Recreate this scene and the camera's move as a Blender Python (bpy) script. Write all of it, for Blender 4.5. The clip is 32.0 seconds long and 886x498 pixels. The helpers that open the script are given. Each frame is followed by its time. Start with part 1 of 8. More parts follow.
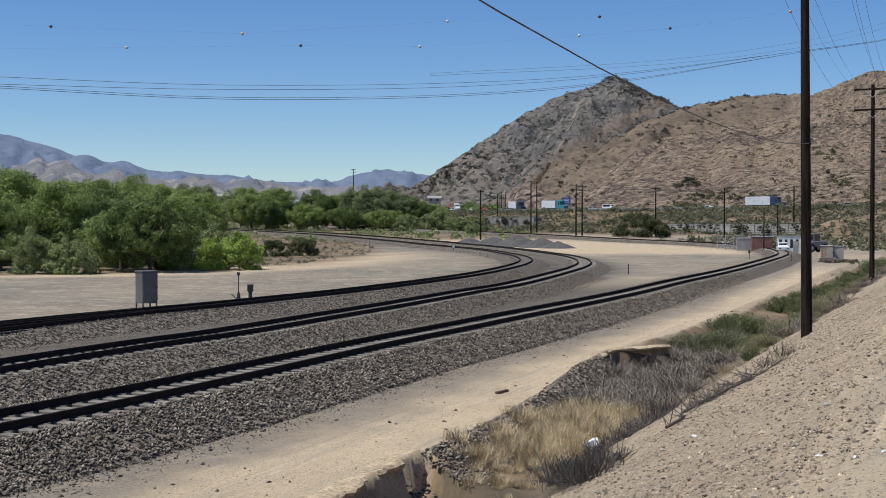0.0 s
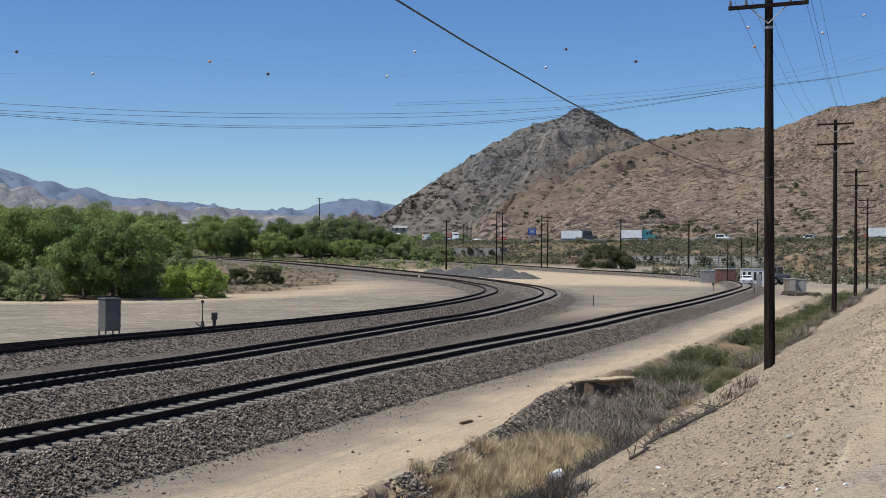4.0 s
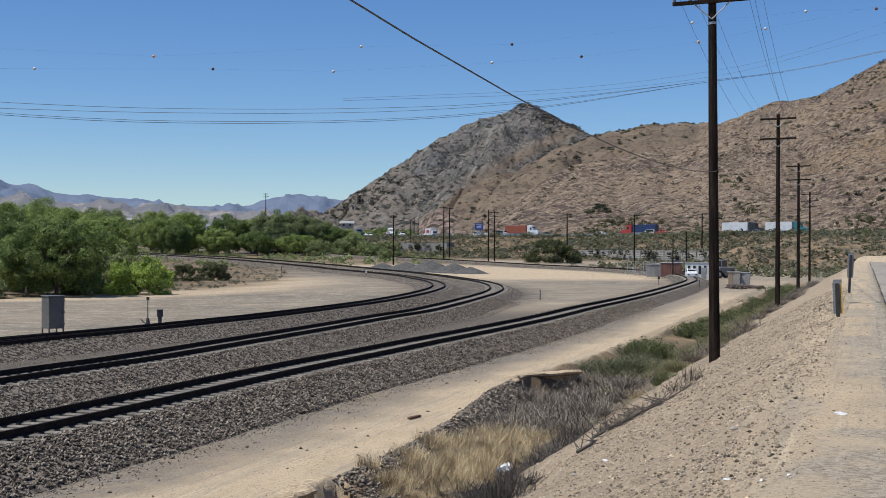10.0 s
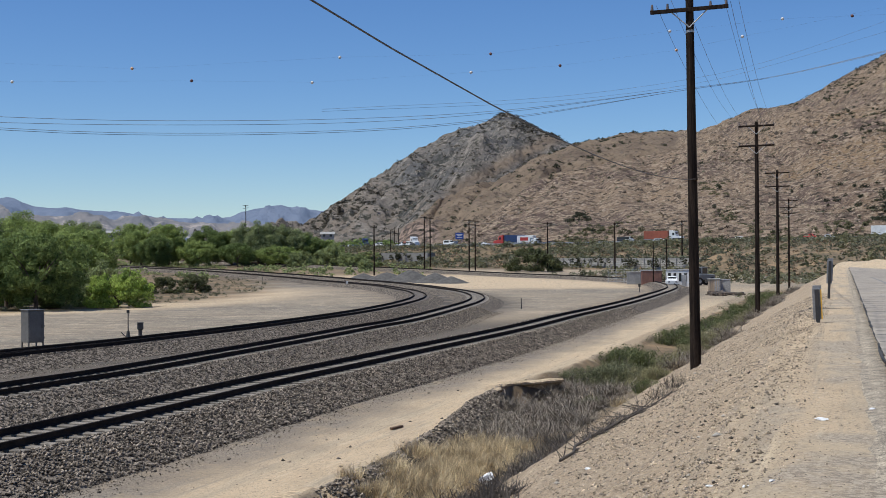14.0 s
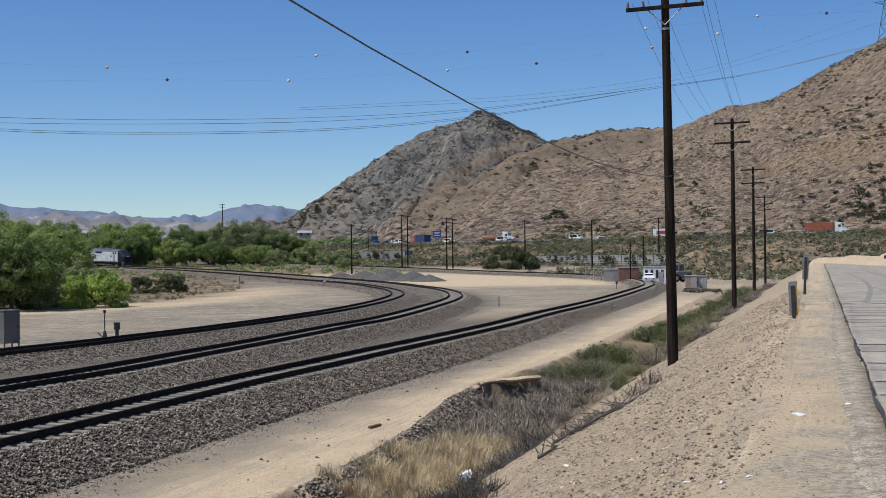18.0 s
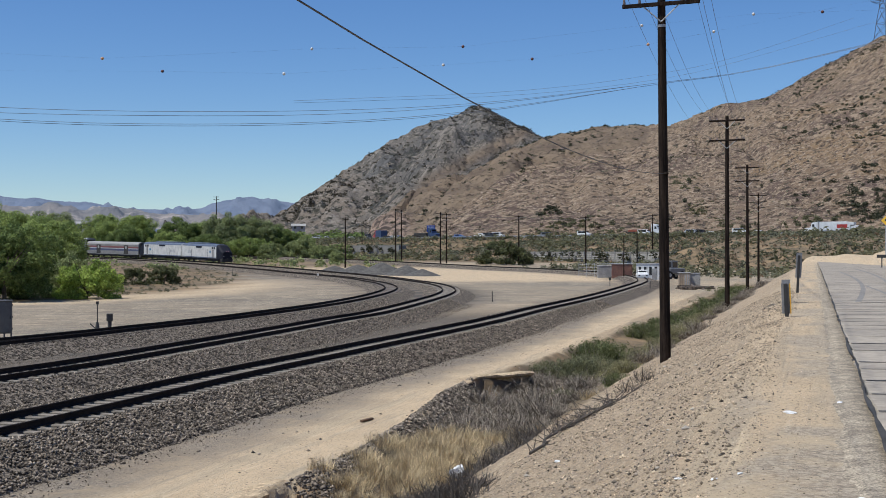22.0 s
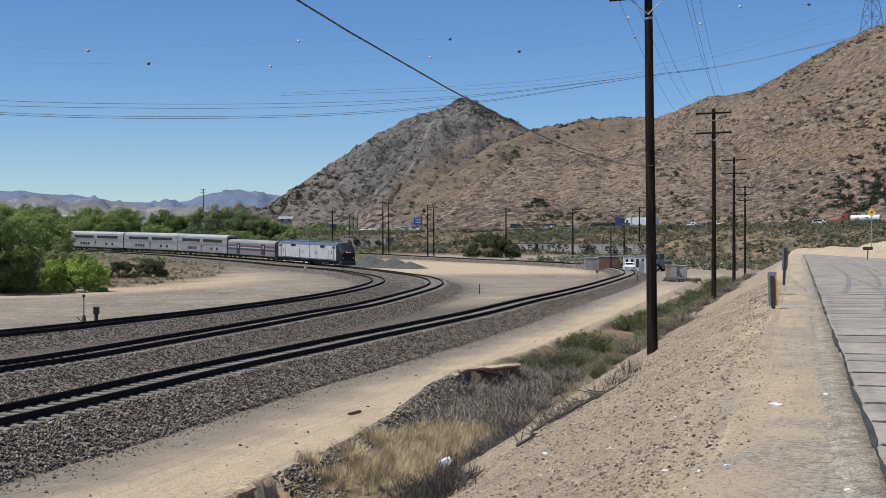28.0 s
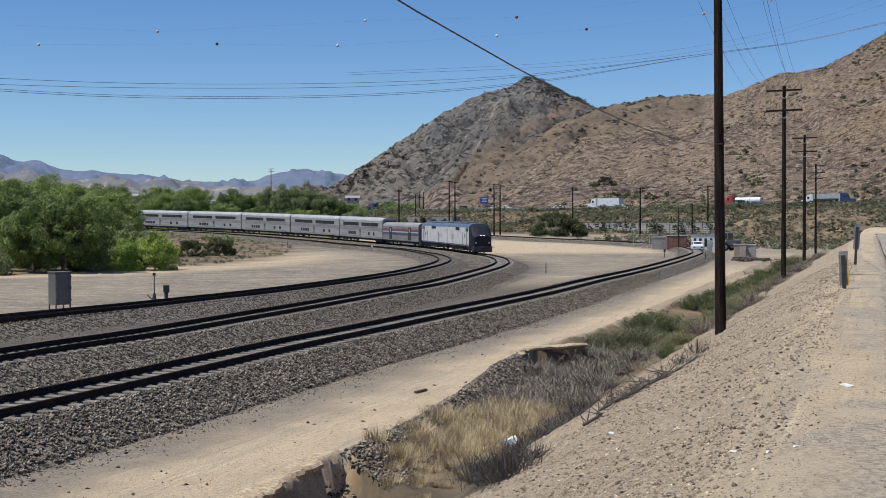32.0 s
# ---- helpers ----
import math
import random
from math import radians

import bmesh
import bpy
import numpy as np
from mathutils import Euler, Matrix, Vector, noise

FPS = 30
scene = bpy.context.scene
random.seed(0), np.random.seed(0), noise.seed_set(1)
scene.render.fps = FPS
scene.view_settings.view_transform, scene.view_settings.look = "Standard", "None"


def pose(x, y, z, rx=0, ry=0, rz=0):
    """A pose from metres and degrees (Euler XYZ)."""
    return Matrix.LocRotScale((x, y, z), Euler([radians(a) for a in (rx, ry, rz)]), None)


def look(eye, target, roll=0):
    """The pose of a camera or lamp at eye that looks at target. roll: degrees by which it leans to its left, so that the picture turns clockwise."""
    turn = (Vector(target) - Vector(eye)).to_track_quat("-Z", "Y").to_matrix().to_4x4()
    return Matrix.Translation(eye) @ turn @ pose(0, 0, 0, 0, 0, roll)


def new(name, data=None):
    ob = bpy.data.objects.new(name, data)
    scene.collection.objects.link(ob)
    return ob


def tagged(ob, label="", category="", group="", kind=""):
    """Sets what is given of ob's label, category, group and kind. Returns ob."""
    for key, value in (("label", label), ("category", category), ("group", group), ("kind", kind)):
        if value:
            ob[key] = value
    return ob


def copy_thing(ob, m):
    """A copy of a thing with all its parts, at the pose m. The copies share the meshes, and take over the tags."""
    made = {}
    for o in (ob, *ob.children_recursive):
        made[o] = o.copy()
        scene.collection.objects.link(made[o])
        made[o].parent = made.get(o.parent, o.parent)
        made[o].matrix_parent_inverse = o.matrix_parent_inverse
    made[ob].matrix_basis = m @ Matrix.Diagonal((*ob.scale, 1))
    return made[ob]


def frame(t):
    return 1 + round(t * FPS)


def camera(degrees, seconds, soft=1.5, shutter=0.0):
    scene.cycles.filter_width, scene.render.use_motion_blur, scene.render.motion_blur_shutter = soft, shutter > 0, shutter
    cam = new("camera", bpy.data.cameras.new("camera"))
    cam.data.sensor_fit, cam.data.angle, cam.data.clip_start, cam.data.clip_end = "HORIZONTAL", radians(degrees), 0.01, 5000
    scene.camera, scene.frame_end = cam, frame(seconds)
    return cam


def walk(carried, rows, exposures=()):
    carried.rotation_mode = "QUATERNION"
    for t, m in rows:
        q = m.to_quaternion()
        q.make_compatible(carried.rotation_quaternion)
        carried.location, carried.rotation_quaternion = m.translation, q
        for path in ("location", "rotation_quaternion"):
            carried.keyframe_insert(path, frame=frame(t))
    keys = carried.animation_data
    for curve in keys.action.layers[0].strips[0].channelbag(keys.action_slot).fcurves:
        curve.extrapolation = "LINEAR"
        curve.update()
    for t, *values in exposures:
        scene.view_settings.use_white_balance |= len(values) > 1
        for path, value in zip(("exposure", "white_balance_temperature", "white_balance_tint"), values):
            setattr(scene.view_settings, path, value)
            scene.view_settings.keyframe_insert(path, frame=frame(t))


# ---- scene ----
EYE = 4.2
cam = camera(36.9, 32.0, soft=0.7)
# seconds, yaw, pitch, roll of the hand-held camera, which stands on the road shoulder
TURNS = [
    (0.0, 0.00, -1.18, 0.00), (0.5, -0.44, -0.87, -0.04), (1.0, -0.87, -0.57, -0.11), (1.5, -1.17, -0.37, -0.13), (2.0, -1.29, -0.32, -0.12), (2.5,
    -1.29, -0.23, -0.09), (4.5, -1.61, 0.23, -0.69), (5.0, -1.95, 0.33, -0.64), (5.5, -2.37, 0.36, -0.59), (6.0, -2.75, 0.31, -0.51), (6.5, -3.00,
    0.25, -0.41), (7.0, -3.17, 0.16, -0.43), (7.5, -3.32, 0.10, -0.51), (8.0, -3.51, 0.09, -0.59), (8.5, -3.67, 0.01, -0.65), (9.0, -3.74, -0.15,
    -0.55), (9.5, -3.73, -0.17, -0.37), (10.0, -3.76, -0.08, -0.24), (10.5, -3.83, 0.08, -0.11), (11.0, -3.93, 0.13, -0.05), (11.5, -4.08, 0.07,
    0.03), (12.0, -4.18, 0.03, 0.06), (12.5, -4.24, 0.11, 0.06), (13.0, -4.35, 0.21, 0.12), (13.5, -4.49, 0.31, 0.20), (14.0, -4.59, 0.34, 0.32),
    (14.5, -4.67, 0.32, 0.52), (16.5, -5.09, 0.20, 0.52), (17.0, -5.22, 0.11, 0.58), (17.5, -5.40, 0.10, 0.63), (18.0, -5.56, 0.25, 0.62), (18.5,
    -5.62, 0.28, 0.62), (19.0, -5.56, 0.11, 0.59), (19.5, -5.52, -0.09, 0.51), (20.0, -5.55, -0.15, 0.39), (20.5, -5.62, -0.13, 0.26), (21.0, -5.67,
    -0.12, 0.19), (21.5, -5.71, -0.08, 0.14), (22.0, -5.83, 0.02, 0.03), (22.5, -6.01, 0.12, -0.03), (23.0, -6.18, 0.09, -0.11), (23.5, -6.29, -0.08,
    -0.08), (24.0, -6.36, -0.24, -0.08), (24.5, -6.30, -0.33, -0.02), (25.0, -6.12, -0.35, 0.06), (25.5, -6.02, -0.38, 0.09), (27.5, -6.37, -0.26,
    0.08), (28.0, -6.38, -0.30, 0.09), (28.5, -6.34, -0.40, 0.15), (29.0, -6.38, -0.42, 0.11), (29.5, -6.44, -0.48, 0.16), (30.0, -6.45, -0.74, 0.15),
    (30.5, -6.25, -1.08, 0.27), (31.0, -5.51, -1.18, 0.41), (31.5, -4.53, -1.17, 0.33), (32.0, -3.52, -1.20, 0.09),
]
walk(cam, [(t, pose(0, 0, EYE, 90 + p, r, y)) for t, y, p, r in TURNS], exposures=((0.0, -0.15, 5900, 8), (32.0, -0.15, 5900, 8)))

# ---- light ----
SUN_FROM = Vector((-0.43, -0.14, 0.89)).normalized()
world = bpy.data.worlds.new("sky")
scene.world = world
world.use_nodes = True
wn = world.node_tree
sky = wn.nodes.new("ShaderNodeTexSky")
sky.sky_type, sky.sun_disc = "NISHITA", False
sky.sun_elevation = math.asin(SUN_FROM.z)
sky.sun_rotation = math.atan2(SUN_FROM.x, SUN_FROM.y)
sky.altitude, sky.air_density, sky.dust_density, sky.ozone_density = 900, 1.0, 0.05, 5.0
wn.nodes["Background"].inputs["Strength"].default_value = 0.108
sat = wn.nodes.new("ShaderNodeHueSaturation")
sat.inputs["Saturation"].default_value, sat.inputs["Hue"].default_value = 1.15, 0.508
wn.links.new(sky.outputs["Color"], sat.inputs["Color"])
wn.links.new(sat.outputs["Color"], wn.nodes["Background"].inputs["Color"])
sun_data = bpy.data.lights.new("sun", "SUN")
sun_data.energy, sun_data.angle, sun_data.color = 5.0, radians(0.53), (1.0, 0.928, 0.80)
sun = new("sun", sun_data)
sun.matrix_world = look(SUN_FROM * 100, (0, 0, 0))

# ---- materials ----
MATS = {}


def ramp_mix(nt, fac, a, b):
    m = nt.nodes.new("ShaderNodeMix")
    m.data_type = "RGBA"
    nt.links.new(fac, m.inputs["Factor"])
    for key, v in (("A", a), ("B", b)):
        sock = [s for s in m.inputs if s.name == key and s.type == "RGBA"][0]
        if isinstance(v, tuple):
            sock.default_value = (*v, 1)
        else:
            nt.links.new(v, sock)
    return [s for s in m.outputs if s.type == "RGBA"][0]


def noise_fac(nt, scale, lo=0.4, hi=0.6, detail=4, rough=0.6, coord="Object", stretch=None):
    tc = nt.nodes.new("ShaderNodeTexCoord")
    src = tc.outputs[coord]
    if stretch:
        mp = nt.nodes.new("ShaderNodeMapping")
        mp.inputs["Scale"].default_value = stretch
        nt.links.new(src, mp.inputs["Vector"])
        src = mp.outputs["Vector"]
    n = nt.nodes.new("ShaderNodeTexNoise")
    n.inputs["Scale"].default_value, n.inputs["Detail"].default_value, n.inputs["Roughness"].default_value = scale, detail, rough
    nt.links.new(src, n.inputs["Vector"])
    r = nt.nodes.new("ShaderNodeMapRange")
    r.inputs["From Min"].default_value, r.inputs["From Max"].default_value = lo, hi
    nt.links.new(n.outputs["Fac"], r.inputs["Value"])
    return r.outputs["Result"]


def mat(name, base, second=None, scale=1.0, rough=0.8, metal=0.0, bump=0.0, bump_scale=None, fine=0.12, rand=0.0, island=0.0, spec=0.5, stretch=None, lo=0.4, hi=0.6):
    """A two-scale mottled surface: base and second colour in patches, finer light and dark grain, bump."""
    if name in MATS:
        return MATS[name]
    m = MATS[name] = bpy.data.materials.new(name)
    m.use_nodes = True
    nt = m.node_tree
    p = nt.nodes["Principled BSDF"]
    p.inputs["Roughness"].default_value, p.inputs["Metallic"].default_value = rough, metal
    p.inputs["Specular IOR Level"].default_value = spec
    second = second or tuple(c * 0.8 for c in base)
    col = ramp_mix(nt, noise_fac(nt, scale, lo, hi, stretch=stretch), base, second)
    if fine:
        hs = nt.nodes.new("ShaderNodeHueSaturation")
        f = noise_fac(nt, scale * 9, 0.3, 0.7, 2, stretch=stretch)
        r = nt.nodes.new("ShaderNodeMapRange")
        r.inputs["To Min"].default_value, r.inputs["To Max"].default_value = 1 - fine * 1.6, 1 + fine * 1.6
        nt.links.new(f, r.inputs["Value"])
        nt.links.new(col, hs.inputs["Color"])
        nt.links.new(r.outputs["Result"], hs.inputs["Value"])
        col = hs.outputs["Color"]
    for amount, kind in ((rand, "obj"), (island, "geo")):
        if amount:
            if kind == "obj":
                src = nt.nodes.new("ShaderNodeObjectInfo").outputs["Random"]
            else:
                src = nt.nodes.new("ShaderNodeNewGeometry").outputs["Random Per Island"]
            hs = nt.nodes.new("ShaderNodeHueSaturation")
            r = nt.nodes.new("ShaderNodeMapRange")
            r.inputs["To Min"].default_value, r.inputs["To Max"].default_value = 1 - amount, 1 + amount
            nt.links.new(src, r.inputs["Value"])
            nt.links.new(r.outputs["Result"], hs.inputs["Value"])
            nt.links.new(col, hs.inputs["Color"])
            col = hs.outputs["Color"]
    nt.links.new(col, p.inputs["Base Color"])
    if bump:
        b = nt.nodes.new("ShaderNodeBump")
        b.inputs["Strength"].default_value = bump
        b.inputs["Distance"].default_value = 0.3 / (bump_scale or scale * 6)
        nt.links.new(noise_fac(nt, bump_scale or scale * 6, 0.2, 0.8, 3, stretch=stretch), b.inputs["Height"])
        nt.links.new(b.outputs["Normal"], p.inputs["Normal"])
    return m


def glow(name, color, strength):
    m = MATS[name] = bpy.data.materials.new(name)
    m.use_nodes = True
    p = m.node_tree.nodes["Principled BSDF"]
    p.inputs["Base Color"].default_value = (*color, 1)
    p.inputs["Emission Color"].default_value = (*color, 1)
    p.inputs["Emission Strength"].default_value = strength
    return m


# ---- mesh helpers ----
def mesh_of(name, verts, faces, material=None, smooth=False):
    me = bpy.data.meshes.new(name)
    me.from_pydata([tuple(map(float, v)) for v in verts], [], faces)
    if material:
        me.materials.append(material)
    if smooth:
        me.polygons.foreach_set("use_smooth", [True] * len(me.polygons))
    me.update()
    return me


def grid_mesh(name, P, material, smooth=True):
    """A sheet from an array of points, rows by columns by three."""
    nr, nc = P.shape[:2]
    me = bpy.data.meshes.new(name)
    me.vertices.add(nr * nc)
    me.vertices.foreach_set("co", P.reshape(-1).astype(np.float32))
    a = (np.arange(nr - 1)[:, None] * nc + np.arange(nc - 1)[None, :]).reshape(-1)
    q = np.stack([a, a + 1, a + nc + 1, a + nc], 1)
    me.loops.add(q.size)
    me.loops.foreach_set("vertex_index", q.reshape(-1).astype(np.int32))
    me.polygons.add(len(q))
    me.polygons.foreach_set("loop_start", (np.arange(len(q)) * 4).astype(np.int32))
    me.polygons.foreach_set("use_smooth", np.full(len(q), smooth))
    me.materials.append(material)
    me.update(calc_edges=True)
    me.validate()
    return me


def set_attr(me, name, values):
    at = me.attributes.new(name, "FLOAT", "POINT")
    at.data.foreach_set("value", np.asarray(values, np.float32).reshape(-1))


def soup(name, V, F, material, smooth=False):
    """One mesh from arrays of vertices (n, 3) and faces (m, k)."""
    me = bpy.data.meshes.new(name)
    V, F = np.asarray(V, np.float32), np.asarray(F, np.int32)
    me.vertices.add(len(V))
    me.vertices.foreach_set("co", V.reshape(-1))
    me.loops.add(F.size)
    me.loops.foreach_set("vertex_index", F.reshape(-1))
    me.polygons.add(len(F))
    me.polygons.foreach_set("loop_start", (np.arange(len(F)) * F.shape[1]).astype(np.int32))
    if smooth:
        me.polygons.foreach_set("use_smooth", np.full(len(F), True))
    me.materials.append(material)
    me.update(calc_edges=True)
    return me


def scatter(name, templ_v, templ_f, place, material, smooth=False):
    """Copies of a small template, place rows x, y, z, sx, sy, sz, turn, joined into one mesh."""
    place = np.asarray(place, float)
    n, k = len(place), len(templ_v)
    c, s = np.cos(place[:, 6])[:, None], np.sin(place[:, 6])[:, None]
    T = np.asarray(templ_v, float)[None] * place[:, None, 3:6]
    x, y = T[..., 0] * c - T[..., 1] * s, T[..., 0] * s + T[..., 1] * c
    V = np.stack([x + place[:, 0:1], y + place[:, 1:2], T[..., 2] + place[:, 2:3]], -1).reshape(-1, 3)
    F = (np.asarray(templ_f)[None] + (np.arange(n) * k)[:, None, None]).reshape(-1, np.shape(templ_f)[1])
    return soup(name, V, F, material, smooth)


def part(name, bm, material, parent=None, label=""):
    """A bmesh (or mesh) as one mesh object under a thing or part."""
    if isinstance(bm, bmesh.types.BMesh):
        me = bpy.data.meshes.new(name)
        bm.to_mesh(me)
        bm.free()
        me.materials.append(material)
    else:
        me = bm
    ob = new(name, me)
    if parent is not None:
        ob.parent = parent
    if label:
        ob["label"] = label
    return ob


def thing(name, m=None, label="", category="", group="", kind=""):
    ob = new(name)
    ob.empty_display_size = 0.2
    if m is not None:
        ob.matrix_world = m
    return tagged(ob, label, category, group, kind)


def add_box(bm, x0, y0, z0, x1, y1, z1, bevel=0.0):
    r = bmesh.ops.create_cube(bm, size=1, matrix=Matrix.LocRotScale(((x0 + x1) / 2, (y0 + y1) / 2, (z0 + z1) / 2), None, (x1 - x0, y1 - y0, z1 - z0)))
    if bevel:
        es = list({e for v in r["verts"] for e in v.link_edges})
        bmesh.ops.bevel(bm, geom=es, offset=bevel, segments=1, affect="EDGES", profile=0.5)
    return r["verts"]


def add_rod(bm, a, b, r0, r1=None, n=8):
    a, b = Vector(a), Vector(b)
    r1 = r0 if r1 is None else r1
    m = Matrix.Translation((a + b) / 2) @ (b - a).to_track_quat("Z", "Y").to_matrix().to_4x4()
    return bmesh.ops.create_cone(bm, cap_ends=True, segments=n, radius1=r0, radius2=r1, depth=(b - a).length, matrix=m)["verts"]


def box(*a, bevel=0.0):
    bm = bmesh.new()
    add_box(bm, *a, bevel=bevel)
    return bm


def rod(a, b, r0, r1=None, n=8):
    bm = bmesh.new()
    add_rod(bm, a, b, r0, r1, n)
    return bm


def smooth_line(pts, step):
    """An even polyline through control points (Catmull-Rom)."""
    P = np.array(pts, float)
    P = np.vstack([2 * P[0] - P[1], P, 2 * P[-1] - P[-2]])
    out = []
    for i in range(1, len(P) - 2):
        t = np.linspace(0, 1, 24, endpoint=False)[:, None]
        a, b, c, d = P[i - 1:i + 3]
        out.append(0.5 * (2 * b + (c - a) * t + (2 * a - 5 * b + 4 * c - d) * t ** 2 + (3 * b - a - 3 * c + d) * t ** 3))
    Q = np.vstack(out + [P[-2:-1]])
    for _ in range(3):
        Q[1:-1] = (Q[:-2] + 2 * Q[1:-1] + Q[2:]) / 4
    s = np.concatenate([[0], np.cumsum(np.linalg.norm(np.diff(Q, axis=0), axis=1))])
    n = max(2, int(s[-1] / step) + 1)
    ss = np.linspace(0, s[-1], n)
    return np.stack([np.interp(ss, s, Q[:, k]) for k in range(P.shape[1])], 1)


def dist_line(X, Y, L):
    """Signed distance of points to a polyline (positive on its right) and how far along its nearest place is."""
    best, sgn, along = np.full(X.shape, 1e9), np.zeros(X.shape), np.zeros(X.shape)
    s = 0.0
    for a, b in zip(L[:-1], L[1:]):
        d = b[:2] - a[:2]
        ln = np.hypot(*d)
        k = np.clip(((X - a[0]) * d[0] + (Y - a[1]) * d[1]) / ln ** 2, 0, 1)
        ex, ey = X - a[0] - k * d[0], Y - a[1] - k * d[1]
        r = np.hypot(ex, ey)
        better = r < best
        best = np.where(better, r, best)
        sgn = np.where(better, np.sign(d[1] * ex - d[0] * ey), sgn)
        along = np.where(better, s + k * ln, along)
        s += ln
    return best * np.where(sgn == 0, 1, sgn), along


def fbm(X, Y, size, seed=0, octaves=4):
    """Smooth value noise on a lattice, about -1 to 1."""
    out, amp, tot = np.zeros(np.shape(X)), 1.0, 0.0
    for o in range(octaves):
        rng = np.random.RandomState(seed * 17 + o)
        tab = rng.rand(256, 256) * 2 - 1
        gx, gy = np.asarray(X) / size * 2 ** o + 100.3 * o, np.asarray(Y) / size * 2 ** o + 57.7 * o
        ix, iy = np.floor(gx).astype(int), np.floor(gy).astype(int)
        fx, fy = gx - ix, gy - iy
        fx, fy = fx * fx * (3 - 2 * fx), fy * fy * (3 - 2 * fy)
        t = lambda i, j: tab[i % 256, j % 256]
        out += amp * ((t(ix, iy) * (1 - fx) + t(ix + 1, iy) * fx) * (1 - fy) + (t(ix, iy + 1) * (1 - fx) + t(ix + 1, iy + 1) * fx) * fy)
        tot += amp
        amp *= 0.5
    return out / tot


def smoothstep(x, a, b):
    t = np.clip((np.asarray(x, float) - a) / (b - a), 0, 1)
    return t * t * (3 - 2 * t)


# ---- plan ----
RD, RN = np.array((0.365, 0.931)), np.array((0.931, -0.365))  # along the road and to its right


def uv(x, y):
    return RN[0] * x + RN[1] * y, RD[0] * x + RD[1] * y


def xy(u, v):
    return RN[0] * u + RD[0] * v, RN[1] * u + RD[1] * v


def rail_z(y):
    return np.interp(y, (-200, 60, 150, 200, 257, 282, 305, 327, 348, 368, 500, 1500, 3000), (0, 0, -0.4, -0.45, -0.05, 0.4, 0.95, 1.5, 2.0, 2.5, 5.5, 24, 40))


TRACK_A = smooth_line([(-60, -80), (-24, -3), (-14, 19), (-8, 32.4), (-2.7, 46.5), (1.5, 56.8), (10.6, 80), (17.4, 99.4), (22.8, 114), (29.2, 132), (38, 158), (45.5, 180.5), (51.3, 200), (55.4, 220), (57, 240), (54.5, 260), (48, 275), (39, 289), (28, 309), (15, 330), (-5, 360), (-30, 395), (-60, 430)], 0.6)
TRACK_B = smooth_line([(-62, -80), (-30, -5), (-20, 21), (-11.5, 44.3), (-8.5, 51.5), (-5.1, 61.6), (-1.6, 73), (1.6, 84), (4.6, 93.5), (7.8, 107), (11.3, 123.3), (13.9, 136.5), (16.2, 152), (17.4, 168), (17.3, 186), (15.4, 206), (11.3, 230), (4.7, 257), (-4.3, 282), (-15.4, 304.5), (-28.7, 327.5), (-44.2, 348.5), (-61.3, 368.5), (-80, 388), (-101, 408), (-142, 442), (-230, 500), (-370, 570)], 0.6)
TRACK_C = smooth_line([(-75, -70), (-45, -5), (-25, 40), (-15.5, 62), (-12, 69.6), (-9.3, 76.4), (-6.6, 83.5), (-3.5, 93), (0.7, 107.5), (4.1, 122), (7.4, 140), (9.8, 158), (10.6, 173), (10.1, 192), (7.2, 216), (1.6, 238), (-9, 272), (-21.3, 300), (-33.5, 322.5), (-48.6, 344), (-65.2, 363.5), (-84, 383), (-105, 403), (-146, 437), (-234, 495)], 0.6)
HIGHWAY = smooth_line([(400, 200, 10.5), (260, 297, 9.8), (178, 360, 8.9), (147, 384, 8.5), (112, 411, 8.2), (76, 440, 7.9), (45, 466, 7.7), (31, 500, 7.8), (20, 545, 8.0), (8, 600, 8.4), (-14, 680, 9.5), (-40, 760, 11)], 4.0)


# undercut edges of the dirt road, along and across: the ditch lies on their right
WASHOUTS = [
    (np.array([(-10.3, 12.0), (-10.6, 18.0), (-10.9, 23.7), (-11.15, 26.2), (-11.0, 27.0), (-10.2, 27.25), (-9.3, 27.7)]), 0.85, 0.3, 15.5),
    (np.array([(-12.0, 45.0), (-12.75, 49.5), (-13.1, 51.6), (-12.2, 53.0), (-11.05, 54.8), (-10.2, 56.2)]), 0.75, 3.4, 10.6),
]


def ditch_edge(v):
    """How far across the flat dirt road reaches before it drops into the ditch."""
    return np.interp(v, (10, 18, 23.7, 29, 33, 38, 45, 52, 60, 110), (-10.3, -10.6, -10.9, -10.85, -11.1, -11.6, -12.5, -13.0, -12.3, -12.0))


